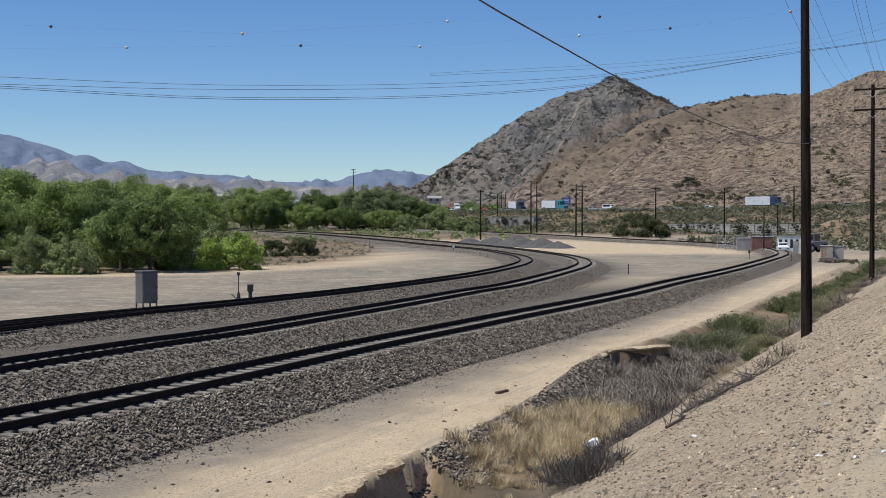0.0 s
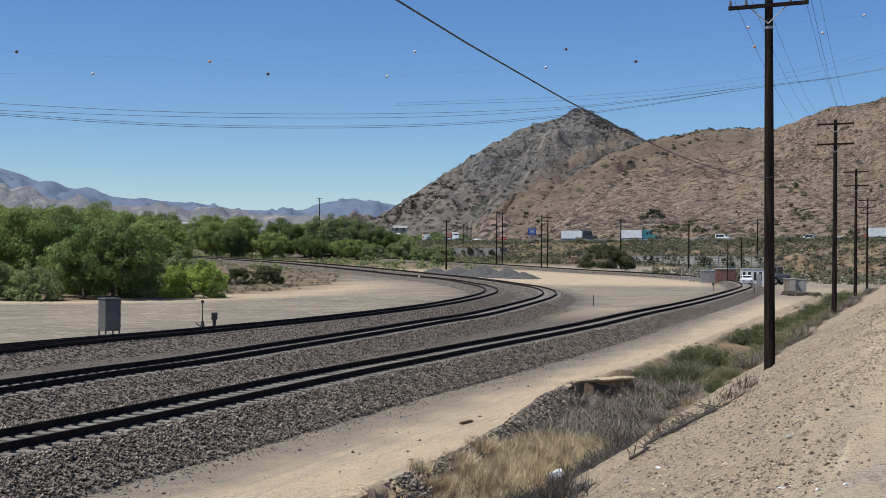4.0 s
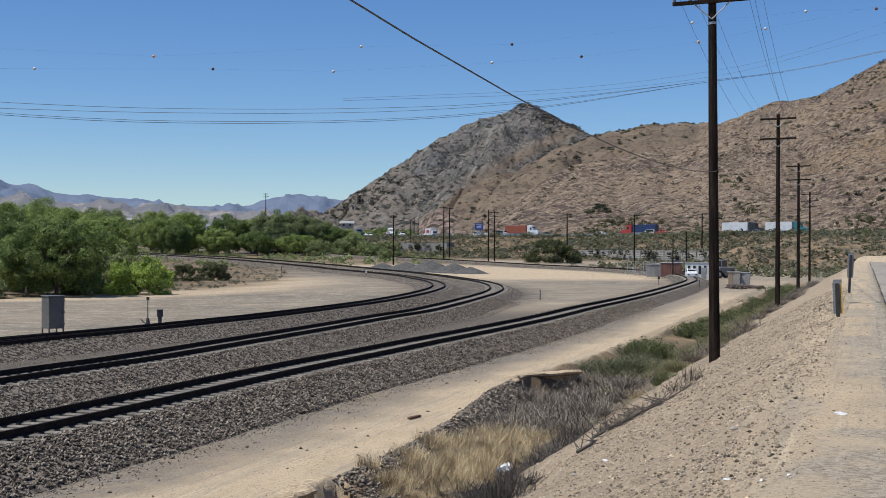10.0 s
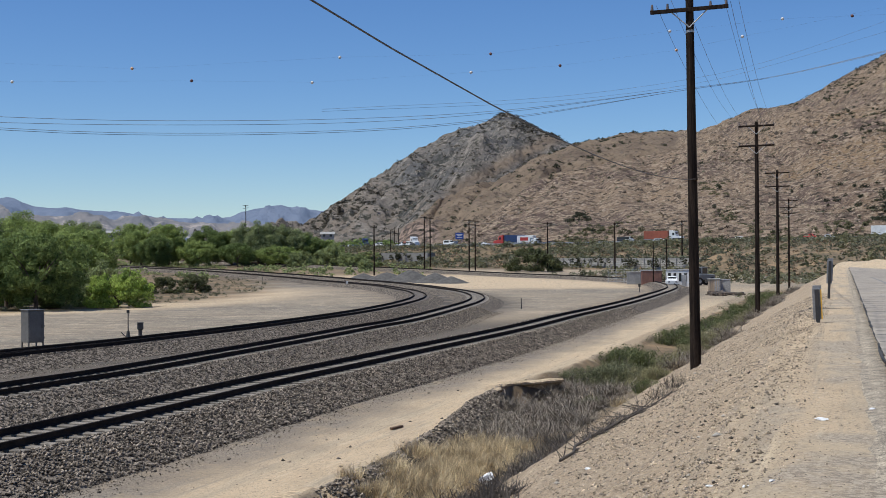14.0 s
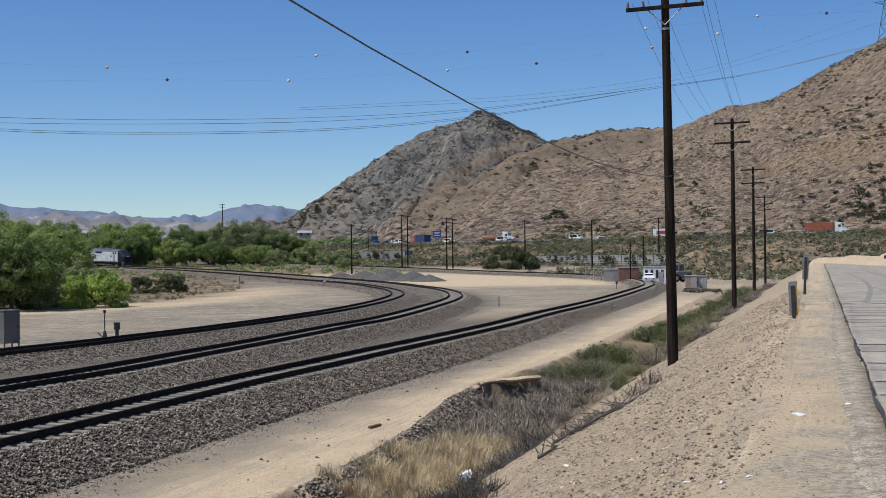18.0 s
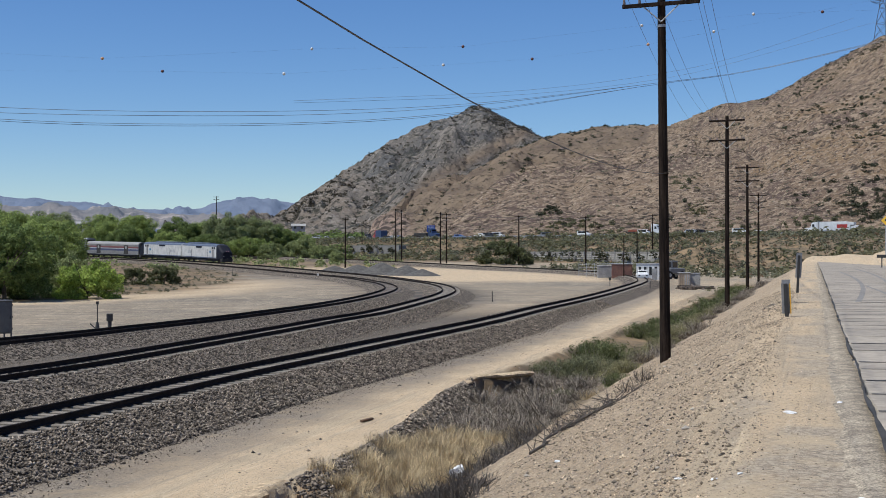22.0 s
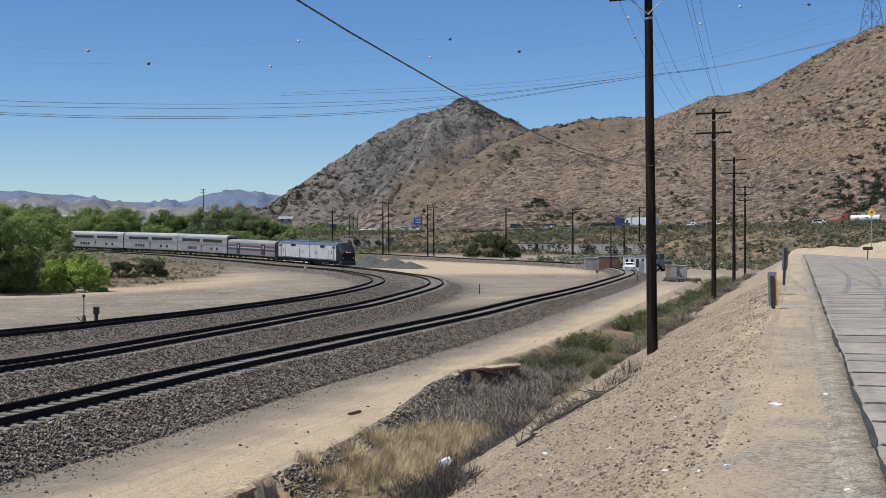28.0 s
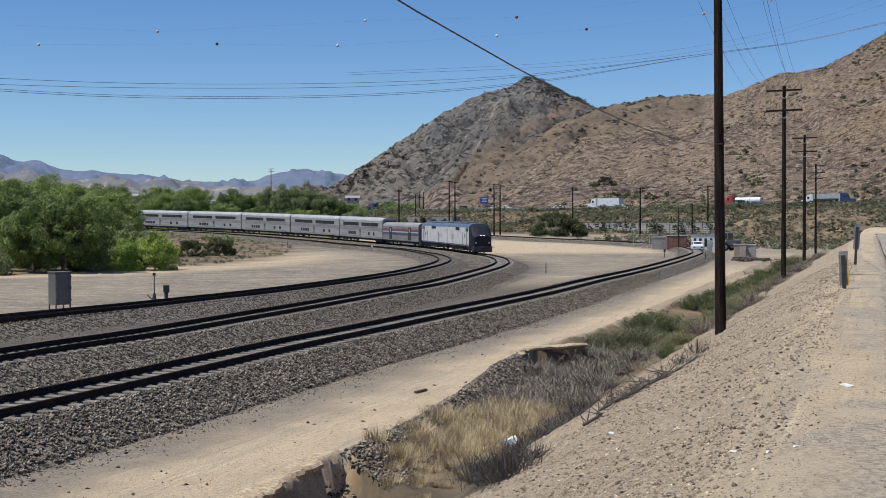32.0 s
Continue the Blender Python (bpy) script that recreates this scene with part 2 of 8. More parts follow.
def ground_z(x, y):
    """Height of the ground: yard, dirt road, ditch, bank, road shoulder, highway bench."""
    x, y = np.asarray(x, float), np.asarray(y, float)
    u, v = uv(x, y)
    base = rail_z(y) - 0.72 - smoothstep(x, 4, 14) * np.interp(y, (325, 400, 480, 600), (0, 1.3, 2.3, 0))
    w = fbm(u, v, 9, 3) * 0.8 * smoothstep(np.abs(u), 1.0, 3.0)
    u2 = u + 0.5 * w * smoothstep(-u, 2, 5) + 0.018 * np.clip(v, 8, 40) * smoothstep(-u, 0, 0.5)
    edge = ditch_edge(v) + 0.22 * fbm(u, v, 1.2, 18, 3)
    near = 1 - smoothstep(v, 60, 100)
    u2 = np.where(near > 0, u2 * (1 - near) + near * (u2 * smoothstep(u, -9, -6) + (u - edge - 12.0) * (1 - smoothstep(u, -9, -6))), u2)
    cross = np.interp(u2, (-17.5, -12.0, -11.3, -9.3, -7.8, -6.2, -5.2, -1.4, -0.6, -0.3, 0.3, 9.5, 12, 16, 60), (-0.85, -0.88, -1.3, -1.5, -1.2, -0.5, 0.02, 2.0, 2.38, 2.46, 2.45, 2.45, 3.2, 4.0, 6.0))
    for path, deep, s0, s1 in WASHOUTS:
        dc, sc = dist_line(u, v, path)
        dc = dc + 0.1 * fbm(u, v, 0.7, 15, 3)
        inside = smoothstep(sc, s0, s0 + 1.0) * (1 - smoothstep(sc, s1 - 1.0, s1)) * (v < 62) * (v > 8)
        cross = cross - deep * inside * smoothstep(dc, 0.0, 0.16) * (1 - smoothstep(dc, 1.0, 2.6))
    keep = smoothstep(u, -18.5, -16.5) * (1 - smoothstep(v, 215, 260) * smoothstep(-u, -6, 2)) * (1 - smoothstep(v, 150, 190) * smoothstep(-u, 1, 5))
    z = base * (1 - keep) + cross * keep
    berm = smoothstep(v + 7.0 * u, 190, 215) * smoothstep(u, -3.5, 0) * (1 - smoothstep(v, 235, 280))
    z = z + berm * (0.65 + 0.45 * fbm(x, y, 7, 4, 4))
    d, s = dist_line(x, y, HIGHWAY)
    zh = np.interp(s, np.linspace(0, 4.0 * (len(HIGHWAY) - 1), len(HIGHWAY)), HIGHWAY[:, 2])
    rise = smoothstep((d + 12) / (np.interp(y, (385, 425), (83, 14)) + 75 * smoothstep(x, 82, 125)), -1, 0)
    z = z * (1 - rise) + np.maximum(z, zh) * rise
    z = z + 4.2 * np.exp(-((x - 37) ** 2 + (y - 434) ** 2) / 60.0) + 4.4 * np.exp(-((x - 90) ** 2 + (y - 304) ** 2) / 45.0)
    # rough ground
    rough = 0.05 * fbm(x, y, 1.3, 5, 3) + 0.12 * fbm(x, y, 6, 6, 3)
    calm = 1 - smoothstep(u, -3.0, -1.5) * 0.75
    z = z + rough * calm * (0.35 + 0.65 * smoothstep(u, -12, -10) * (1 - smoothstep(u, -2, -1)))
    rubble = smoothstep(-u2, 0.5, 1.2) * (1 - smoothstep(-u2, 5.5, 7)) * (1 - smoothstep(v, 50, 75)) * smoothstep(v, 2, 5)
    z = z + rubble * (0.035 * fbm(x, y, 0.4, 16, 2) + 0.05 * np.abs(fbm(x, y, 0.9, 17, 2)))
    far = smoothstep(np.hypot(x, y), 250, 900)
    return z + far * 2.0 * fbm(x, y, 120, 8, 3)

# ---- ground ----
def mask_mat():
    """Bare soil with masks for yard gravel, ballast spill, bank gravel, scrub and pavement edge dust."""
    m = MATS["ground"] = bpy.data.materials.new("ground")
    m.use_nodes = True
    nt = m.node_tree
    p = nt.nodes["Principled BSDF"]
    p.inputs["Roughness"].default_value = 1.0
    p.inputs["Specular IOR Level"].default_value = 0.15

    def attr(n):
        a = nt.nodes.new("ShaderNodeAttribute")
        a.attribute_name = n
        return a.outputs["Fac"]

    cb_ = nt.nodes.new("ShaderNodeCombineXYZ")
    for sock, name_, k_ in (("X", "across", 1.1), ("Y", "ahead", 0.045)):
        mm = nt.nodes.new("ShaderNodeMath")
        mm.operation = "MULTIPLY"
        mm.inputs[1].default_value = k_
        nt.links.new(attr(name_), mm.inputs[0])
        nt.links.new(mm.outputs[0], cb_.inputs[sock])

    def streak(scale, lo, hi):
        n_ = nt.nodes.new("ShaderNodeTexNoise")
        n_.inputs["Scale"].default_value, n_.inputs["Detail"].default_value, n_.inputs["Roughness"].default_value = scale, 5, 0.7
        nt.links.new(cb_.outputs[0], n_.inputs["Vector"])
        r_ = nt.nodes.new("ShaderNodeMapRange")
        r_.inputs["From Min"].default_value, r_.inputs["From Max"].default_value = lo, hi
        nt.links.new(n_.outputs["Fac"], r_.inputs["Value"])
        return r_.outputs["Result"]

    sand = ramp_mix(nt, noise_fac(nt, 0.35, 0.35, 0.65), (0.61, 0.465, 0.30), (0.52, 0.395, 0.255))
    sand = ramp_mix(nt, noise_fac(nt, 3.0, 0.48, 0.72, 6, 0.8), sand, (0.45, 0.35, 0.235))
    sand = ramp_mix(nt, streak(1.0, 0.49, 0.60), sand, (0.50, 0.395, 0.265))
    sand = ramp_mix(nt, streak(2.7, 0.53, 0.64), sand, (0.42, 0.34, 0.24))
    sand = ramp_mix(nt, streak(6.0, 0.56, 0.66), sand, (0.64, 0.51, 0.34))
    sand = ramp_mix(nt, noise_fac(nt, 20.0, 0.56, 0.63, 3, 0.8), sand, (0.19, 0.155, 0.12))
    sand = ramp_mix(nt, noise_fac(nt, 13.0, 0.60, 0.66, 3, 0.8), sand, (0.66, 0.55, 0.40))
    grit = ramp_mix(nt, noise_fac(nt, 16.0, 0.42, 0.58, 4, 0.85), (0.52, 0.44, 0.335), (0.22, 0.185, 0.145))
    grit = ramp_mix(nt, noise_fac(nt, 0.9, 0.5, 0.68, 5, 0.7), grit, (0.56, 0.44, 0.29))
    yard = ramp_mix(nt, noise_fac(nt, 0.12, 0.4, 0.6, 5), (0.262, 0.228, 0.176), (0.165, 0.148, 0.121))
    yard = ramp_mix(nt, noise_fac(nt, 2.5, 0.48, 0.66, 6, 0.85, stretch=(1, 0.25, 1)), yard, (0.21, 0.186, 0.155))
    yard = ramp_mix(nt, streak(1.6, 0.48, 0.62), yard, (0.265, 0.23, 0.175))
    yard = ramp_mix(nt, noise_fac(nt, 0.3, 0.48, 0.57, 6, 0.8, stretch=(0.5, 1.6, 1)), yard, (0.165, 0.14, 0.112))
    yard = ramp_mix(nt, noise_fac(nt, 0.45, 0.53, 0.6, 6, 0.8), yard, (0.40, 0.335, 0.25))
    yard = ramp_mix(nt, noise_fac(nt, 3.5, 0.52, 0.6, 6, 0.88), yard, (0.14, 0.124, 0.105))
    yard = ramp_mix(nt, noise_fac(nt, 1.6, 0.54, 0.62, 6, 0.85), yard, (0.37, 0.312, 0.235))
    grav = ramp_mix(nt, noise_fac(nt, 9.0, 0.35, 0.65, 3, 0.8), (0.15, 0.13, 0.11), (0.05, 0.045, 0.04))
    bank = ramp_mix(nt, noise_fac(nt, 1.2, 0.4, 0.6, 5), (0.49, 0.368, 0.238), (0.385, 0.29, 0.19))
    bank = ramp_mix(nt, noise_fac(nt, 11.0, 0.46, 0.54, 6, 0.92), bank, (0.19, 0.147, 0.105))
    bank = ramp_mix(nt, noise_fac(nt, 28.0, 0.55, 0.62, 4, 0.85), bank, (0.60, 0.52, 0.42))
    bank = ramp_mix(nt, noise_fac(nt, 38.0, 0.57, 0.63, 3, 0.85), bank, (0.13, 0.105, 0.08))
    scrub = ramp_mix(nt, noise_fac(nt, 0.5, 0.38, 0.62, 6, 0.75), (0.205, 0.156, 0.10), (0.118, 0.093, 0.063))
    scrub = ramp_mix(nt, noise_fac(nt, 0.16, 0.5, 0.6, 6, 0.7), scrub, (0.27, 0.19, 0.112))
    col = sand
    for name, c in (("yard", yard), ("grit", grit), ("scrub", scrub), ("bank", bank), ("ballast", grav)):
        col = ramp_mix(nt, attr(name), col, c)
    nt.links.new(col, p.inputs["Base Color"])
    b = nt.nodes.new("ShaderNodeBump")
    b.inputs["Strength"].default_value, b.inputs["Distance"].default_value = 0.7, 0.035
    nt.links.new(noise_fac(nt, 22.0, 0.2, 0.8, 5, 0.75), b.inputs["Height"])
    nt.links.new(b.outputs["Normal"], p.inputs["Normal"])
    return m


def steps(*segments):
    out = [segments[0][0]]
    for a, b, d in segments:
        n = max(1, int(round((b - a) / d)))
        out += list(np.linspace(a, b, n + 1)[1:])
    return np.array(out)


def geo(a, b, d0, k):
    """Steps from a to b that grow by the factor k."""
    out, d = [a], d0
    while out[-1] + d < b:
        out.append(out[-1] + d)
        d *= k
    return np.array(out + [b])


us = np.concatenate([-geo(30, 4300, 2.0, 1.09)[::-1], steps((-30, -20, 0.8), (-20, -13.6, 0.35), (-13.6, -10.2, 0.1), (-10.2, -6, 0.2), (-6, 0.8, 0.13), (0.8, 1.0, 0.2), (1.0, 12, 0.5), (12, 30, 1.5))[1:], geo(30, 4300, 2.0, 1.09)[1:]])
vs = np.concatenate([-geo(2, 2500, 0.8, 1.2)[::-1], steps((-2, 6, 0.5), (6, 30, 0.15), (30, 70, 0.25), (70, 130, 0.6), (130, 330, 2.0))[1:], geo(330, 4700, 2.5, 1.05)[1:]])
U, Vv = np.meshgrid(us, vs)
GX, GY = xy(U, Vv)
GZ = ground_z(GX, GY)
ground_me = grid_mesh("ground", np.stack([GX, GY, GZ], -1), mask_mat())
near_track = np.minimum.reduce([np.abs(dist_line(GX, GY, L[::6])[0]) for L in (TRACK_A, TRACK_B, TRACK_C)])
edge_noise = 0.9 * fbm(GX, GY, 2.2, 11, 4)
YARD_EDGE = smooth_line([(-120, 118), (-60, 125), (-40.4, 129.3), (-32.9, 132.4), (-26.3, 139.1), (-21.4, 150.4), (-13.6, 174.2), (-11.0, 205), (-10.3, 233.0), (-12, 262)], 3.0)
edge_d = dist_line(GX, GY, YARD_EDGE)[0]
dA, sA = dist_line(GX, GY, TRACK_A[::6])
dC, sC = dist_line(GX, GY, TRACK_C[::6])
between = (smoothstep(-dA, -1, 1) * smoothstep(dC, -1, 1)) * (1 - smoothstep(GY, 95, 125))
spill = smoothstep(U + 0.3 * edge_noise - ditch_edge(Vv), 0.0, 0.25) * (1 - smoothstep(U + 0.5 * edge_noise - ditch_edge(Vv), 1.2, 2.0)) * smoothstep(Vv, 27, 32) * (1 - smoothstep(Vv, 46, 51)) * 0.85
set_attr(ground_me, "ballast", np.maximum.reduce([1 - smoothstep(near_track + edge_noise * 0.6, 2.6, 3.9), (0.5 + 0.25 * edge_noise) * (1 - smoothstep(near_track + edge_noise * 1.3, 4.0, 6.4)), between * 0.9, spill]))
# crushed grit along the ballast foot and on the shoulder beside the asphalt
foot = (1 - smoothstep(dA + 0.9 * edge_noise, 3.9, 6.2)) * smoothstep(dA, 2, 3) * (0.75 + 0.5 * fbm(GX, GY, 3.5, 13, 3))
patch_ = smoothstep(fbm(U * 2.2, Vv * 0.8, 2.0, 14, 4), 0.02, 0.3) * smoothstep(U, -1.2, -0.5) * (1 - smoothstep(U, 0.5, 0.8)) * 0.8
set_attr(ground_me, "grit", np.clip(np.maximum.reduce([foot * smoothstep(Vv, 5, 12), patch_, 0.9 * smoothstep(U + 0.25 * edge_noise, 0.0, 0.35) * (1 - smoothstep(U, 0.9, 1.0))]), 0, 1) * (1 - smoothstep(Vv, 140, 200)))
set_attr(ground_me, "across", U)
set_attr(ground_me, "ahead", Vv)
beyond = smoothstep(-dC, 2, 4) * (1 - smoothstep(GY, 300, 420))
inner = smoothstep(-dA, 3, 5) * smoothstep(dC, 2, 4) * smoothstep(GY, 100, 125) * (1 - smoothstep(GY + 6 * edge_noise, 205, 225))
set_attr(ground_me, "yard", np.clip(np.maximum.reduce([beyond, inner * 0.95, 0.75 * smoothstep(dA, 3, 5) * smoothstep(GY, 120, 165) * (1 - smoothstep(U, -6, -3))]) * (0.85 + 0.4 * fbm(GX, GY, 20, 12)) * (1 - (1 - smoothstep(edge_d + 2 * edge_noise, 3, 10)) * (1 - smoothstep(GY, 200, 240))), 0, 1))
hd, hs_ = dist_line(GX, GY, HIGHWAY[::3])
scr = np.maximum(smoothstep(hd + 70 * smoothstep(GX, 84, 120) + 6 * edge_noise, -105, -88), smoothstep(np.hypot(GX, GY), 380, 520))
scr = np.maximum(scr, smoothstep(-edge_d + 2.5 * edge_noise, 0, 3) * smoothstep(GY, 110, 125) * (1 - smoothstep(GY, 500, 700)))
scr = np.maximum(scr, smoothstep(U + 0.3 * edge_noise - ditch_edge(Vv), -0.05, 0.3) * (1 - smoothstep(U + edge_noise, -7, -5.5)) * (1 - smoothstep(Vv, 190, 230)))
scr = np.maximum(scr, smoothstep(GY + 6 * edge_noise, 285, 315) * (1 - smoothstep(GX, 20, 34)) * 0.9)
scr = np.maximum(scr, smoothstep(np.exp(-((GX - 90) ** 2 + (GY - 304) ** 2) / 120.0) + 0.1 * edge_noise, 0.15, 0.4))
set_attr(ground_me, "scrub", scr)
set_attr(ground_me, "bank", smoothstep(U + edge_noise, -7, -5.5) * (1 - smoothstep(U + 0.5 * edge_noise + 0.012 * np.clip(Vv, 8, 40), -1.7, -0.2)) * (1 - smoothstep(Vv, 150, 200)) * (0.75 + 0.25 * edge_noise))
tagged(new("ground", ground_me), "pale dry valley floor of sand, gravel and dirt tracks", "ground", kind="structure")

# ---- tracks ----
STEEL = mat("rail_steel", (0.022, 0.018, 0.016), (0.034, 0.026, 0.021), 3.0, rough=0.95, metal=0.0, spec=0.15, fine=0.1)
BALLAST = mat("ballast_stone", (0.265, 0.22, 0.172), (0.115, 0.095, 0.075), 2.5, rough=0.95, bump=0.6, bump_scale=20, fine=0.25, island=0.75, spec=0.2)
BED = mat("ballast_bed", (0.225, 0.188, 0.15), (0.045, 0.038, 0.031), 5.5, rough=1.0, bump=1.0, bump_scale=9, fine=0.4, spec=0.1, lo=0.44, hi=0.56)
TIE = mat("tie_concrete", (0.235, 0.205, 0.168), (0.15, 0.13, 0.106), 4.0, rough=0.9, fine=0.1, rand=0.18)


def tangents(L):
    d = np.gradient(L[:, :2], axis=0)
    return d / np.linalg.norm(d, axis=1)[:, None]


def sweep(name, L, zs, profile, material, closed=True):
    """A profile of (across, up) swept along a line."""
    d = tangents(L)
    n = np.stack([d[:, 1], -d[:, 0]], 1)
    pr = np.array(profile, float)
    P = np.zeros((len(L), len(pr), 3))
    P[..., :2] = L[:, None, :2] + n[:, None, :] * pr[None, :, 0:1]
    P[..., 2] = np.asarray(zs)[:, None] + pr[None, :, 1]
    if closed:
        P = np.concatenate([P, P[:, :1]], 1)
    return grid_mesh(name, P, material, smooth=False)


RAIL_PROFILE = [(-0.036, 0), (0.036, 0), (0.036, -0.04), (0.012, -0.06), (0.012, -0.15), (0.07, -0.165), (0.07, -0.18), (-0.07, -0.18), (-0.07, -0.165), (-0.012, -0.15), (-0.012, -0.06), (-0.036, -0.04)]
TIE_BM = box(-1.3, -0.13, -0.22, 1.3, 0.13, 0.0, bevel=0.02)
TIE_ME = bpy.data.meshes.new("tie")
TIE_BM.to_mesh(TIE_ME)
TIE_BM.free()
TIE_ME.materials.append(TIE)


def build_track(L, label, part_from, part_to, tie_me, tie_mat):
    L = np.array(L)
    zs = rail_z(L[:, 1])
    tr = thing("railway_track", label=label, category="railway track", group="railway tracks", kind="structure")
    part("ballast_bed", sweep("ballast_bed", L, zs + 0, [(-3.7, -1.1), (-3.2, -0.8), (-1.75, -0.22), (-1.4, -0.23), (-1.2, -0.26), (-0.5, -0.27), (0, -0.265), (0.5, -0.27), (1.2, -0.26), (1.4, -0.23), (1.75, -0.22), (3.2, -0.8), (3.7, -1.1)], BED, closed=False), BED, tr, "dark grey crushed stone bed")
    for side in (-0.755, 0.755):
        part("rail", sweep("rail", L, zs, [(a + side, b) for a, b in RAIL_PROFILE], STEEL), STEEL, tr, "dark rusted steel rail")
    d = tangents(L)
    rest = []
    for i in range(len(L)):
        ang = math.atan2(d[i, 1], d[i, 0]) - math.pi / 2 + random.uniform(-0.012, 0.012)
        z = zs[i] - 0.188 + random.uniform(-0.012, 0.004)
        if part_from <= L[i, 1] < part_to:
            tie = new("tie", tie_me)
            tie.parent = tr
            tie.matrix_basis = pose(L[i, 0], L[i, 1], z, 0, 0, math.degrees(ang))
        elif L[i, 1] > 0:
            rest.append((L[i, 0], L[i, 1], z, 1, 1, 1, ang))
    tv = [tuple(v.co) for v in BOX_TIE.vertices]
    tf = [tuple(p.vertices) for p in BOX_TIE.polygons]
    tagged(part("ties", scatter("ties", tv, tf, rest, tie_mat), tie_mat, tr), kind="stuff")
    return tr


BOX_BM = box(-1.3, -0.13, -0.22, 1.3, 0.13, 0.0)
BOX_TIE = bpy.data.meshes.new("tie_far")
BOX_BM.to_mesh(BOX_TIE)
BOX_BM.free()
WOOD_TIE = mat("tie_wood", (0.11, 0.09, 0.075), (0.16, 0.135, 0.115), 4.0, rough=0.95, fine=0.15, rand=0.25)
WOOD_TIE_ME = TIE_ME.copy()
WOOD_TIE_ME.materials.clear()
WOOD_TIE_ME.materials.append(WOOD_TIE)
tracks = [
    build_track(TRACK_A, "curving railway track on dark stone ballast beside a dirt road", 24, 185, TIE_ME, TIE),
    build_track(TRACK_B, "middle railway track curving over dark stone ballast", 34, 190, TIE_ME, TIE),
    build_track(TRACK_C, "inner railway track curving beside a gravel yard", 50, 205, WOOD_TIE_ME, WOOD_TIE),
]
# turnout: a siding that leaves the inner track by the signal cabinet
siding = thing("siding_track", label="short siding rails joining the inner track at a turnout", category="railway track", kind="structure")
SIDING = np.array([p for p in TRACK_C if -15 < p[1] < 79])
off = 2.6 * smoothstep(79 - SIDING[:, 1], 0, 60)
sd = tangents(SIDING)
SIDING = SIDING + np.stack([-sd[:, 1], sd[:, 0]], 1) * -off[:, None]
for side in (-0.755, 0.755):
    part("rail", sweep("rail", SIDING, rail_z(SIDING[:, 1]) + 0.004, [(a * 0.9 + side, b) for a, b in RAIL_PROFILE], STEEL), STEEL, siding)


# loose stones
def stone_template(seed):
    r = np.random.RandomState(seed)
    v = np.array([(1, 0, 0), (-1, 0, 0), (0, 1, 0), (0, -1, 0), (0, 0, 1), (0, 0, -1)], float) * r.uniform(0.55, 1.25, (6, 1)) + r.uniform(-0.25, 0.25, (6, 3))
    f = [(0, 2, 4), (2, 1, 4), (1, 3, 4), (3, 0, 4), (2, 0, 5), (1, 2, 5), (3, 1, 5), (0, 3, 5)]
    return v, f


def stones(name, x, y, z, size, material, label, flat=0.75):
    n = len(x)
    r = np.random.RandomState(len(name))
    kinds = r.randint(0, 5, n)
    Vs, Fs, o = [], [], 0
    for k in range(5):
        sel = np.where(kinds == k)[0]
        v, f = stone_template(k + 3)
        s = size[sel]
        pl = np.stack([x[sel], y[sel], z[sel], s * r.uniform(0.7, 1.3, len(sel)), s * r.uniform(0.7, 1.3, len(sel)), s * flat * r.uniform(0.7, 1.2, len(sel)), r.uniform(0, 6.28, len(sel))], 1)
        me = scatter("t", v, f, pl, material)
        co = np.zeros(len(me.vertices) * 3, np.float32)
        me.vertices.foreach_get("co", co)
        bpy.data.meshes.remove(me)
        Vs.append(co.reshape(-1, 3))
        Fs.append((np.array(f)[None] + (np.arange(len(sel)) * 6)[:, None, None]).reshape(-1, 3) + o)
        o += 6 * len(sel)
    return tagged(new(name, soup(name, np.vstack(Vs), np.vstack(Fs), material)), label, "stones", kind="stuff")


def bed_z(x, y):
    """Top of the ballast or ground."""
    z = ground_z(x, y)
    for L in (TRACK_A, TRACK_B, TRACK_C):
        d = np.abs(dist_line(x, y, L[::4])[0])
        z = np.maximum(z, rail_z(y) + np.interp(d, (0, 1.75, 3.3, 3.4), (-0.215, -0.215, -0.85, -9)))
    return z


rs = np.random.RandomState(5)
bx, by = [], []
for L, n, lo, hi, ymin, ymax in ((TRACK_A, 100000, -3.8, 3.3, 20, 120), (TRACK_B, 60000, -4.6, 4.2, 24, 125), (TRACK_C, 22000, -3.2, 4.6, 36, 130)):
    S = L[(L[:, 1] > ymin) & (L[:, 1] < ymax)]
    k = (rs.rand(n) ** 1.45 * (len(S) - 1))
    i = k.astype(int)
    d = tangents(S)
    c = rs.uniform(lo, hi, n)
    p = S[i] + (S[np.minimum(i + 1, len(S) - 1)] - S[i]) * (k - i)[:, None]
    bx.append(p[:, 0] + d[i, 1] * c)
    by.append(p[:, 1] - d[i, 0] * c)
S = TRACK_A[(TRACK_A[:, 1] > 18) & (TRACK_A[:, 1] < 110)]
i = (rs.rand(6000) ** 1.4 * (len(S) - 1)).astype(int)
d = tangents(S)
c = 3.0 + np.abs(rs.normal(0, 0.6, 6000))
bx.append(S[i, 0] + d[i, 1] * c + rs.normal(0, 0.2, 6000))
by.append(S[i, 1] - d[i, 0] * c + rs.normal(0, 0.2, 6000))
bx, by = np.concatenate(bx), np.concatenate(by)
ok = np.ones(len(bx), bool)
for L in (TRACK_A, TRACK_B, TRACK_C):
    dd = np.abs(dist_line(bx, by, L[::4])[0])
    ok &= ~((np.abs(dd - 0.755) < 0.2) | (dd < 1.32))
bx, by = bx[ok], by[ok]
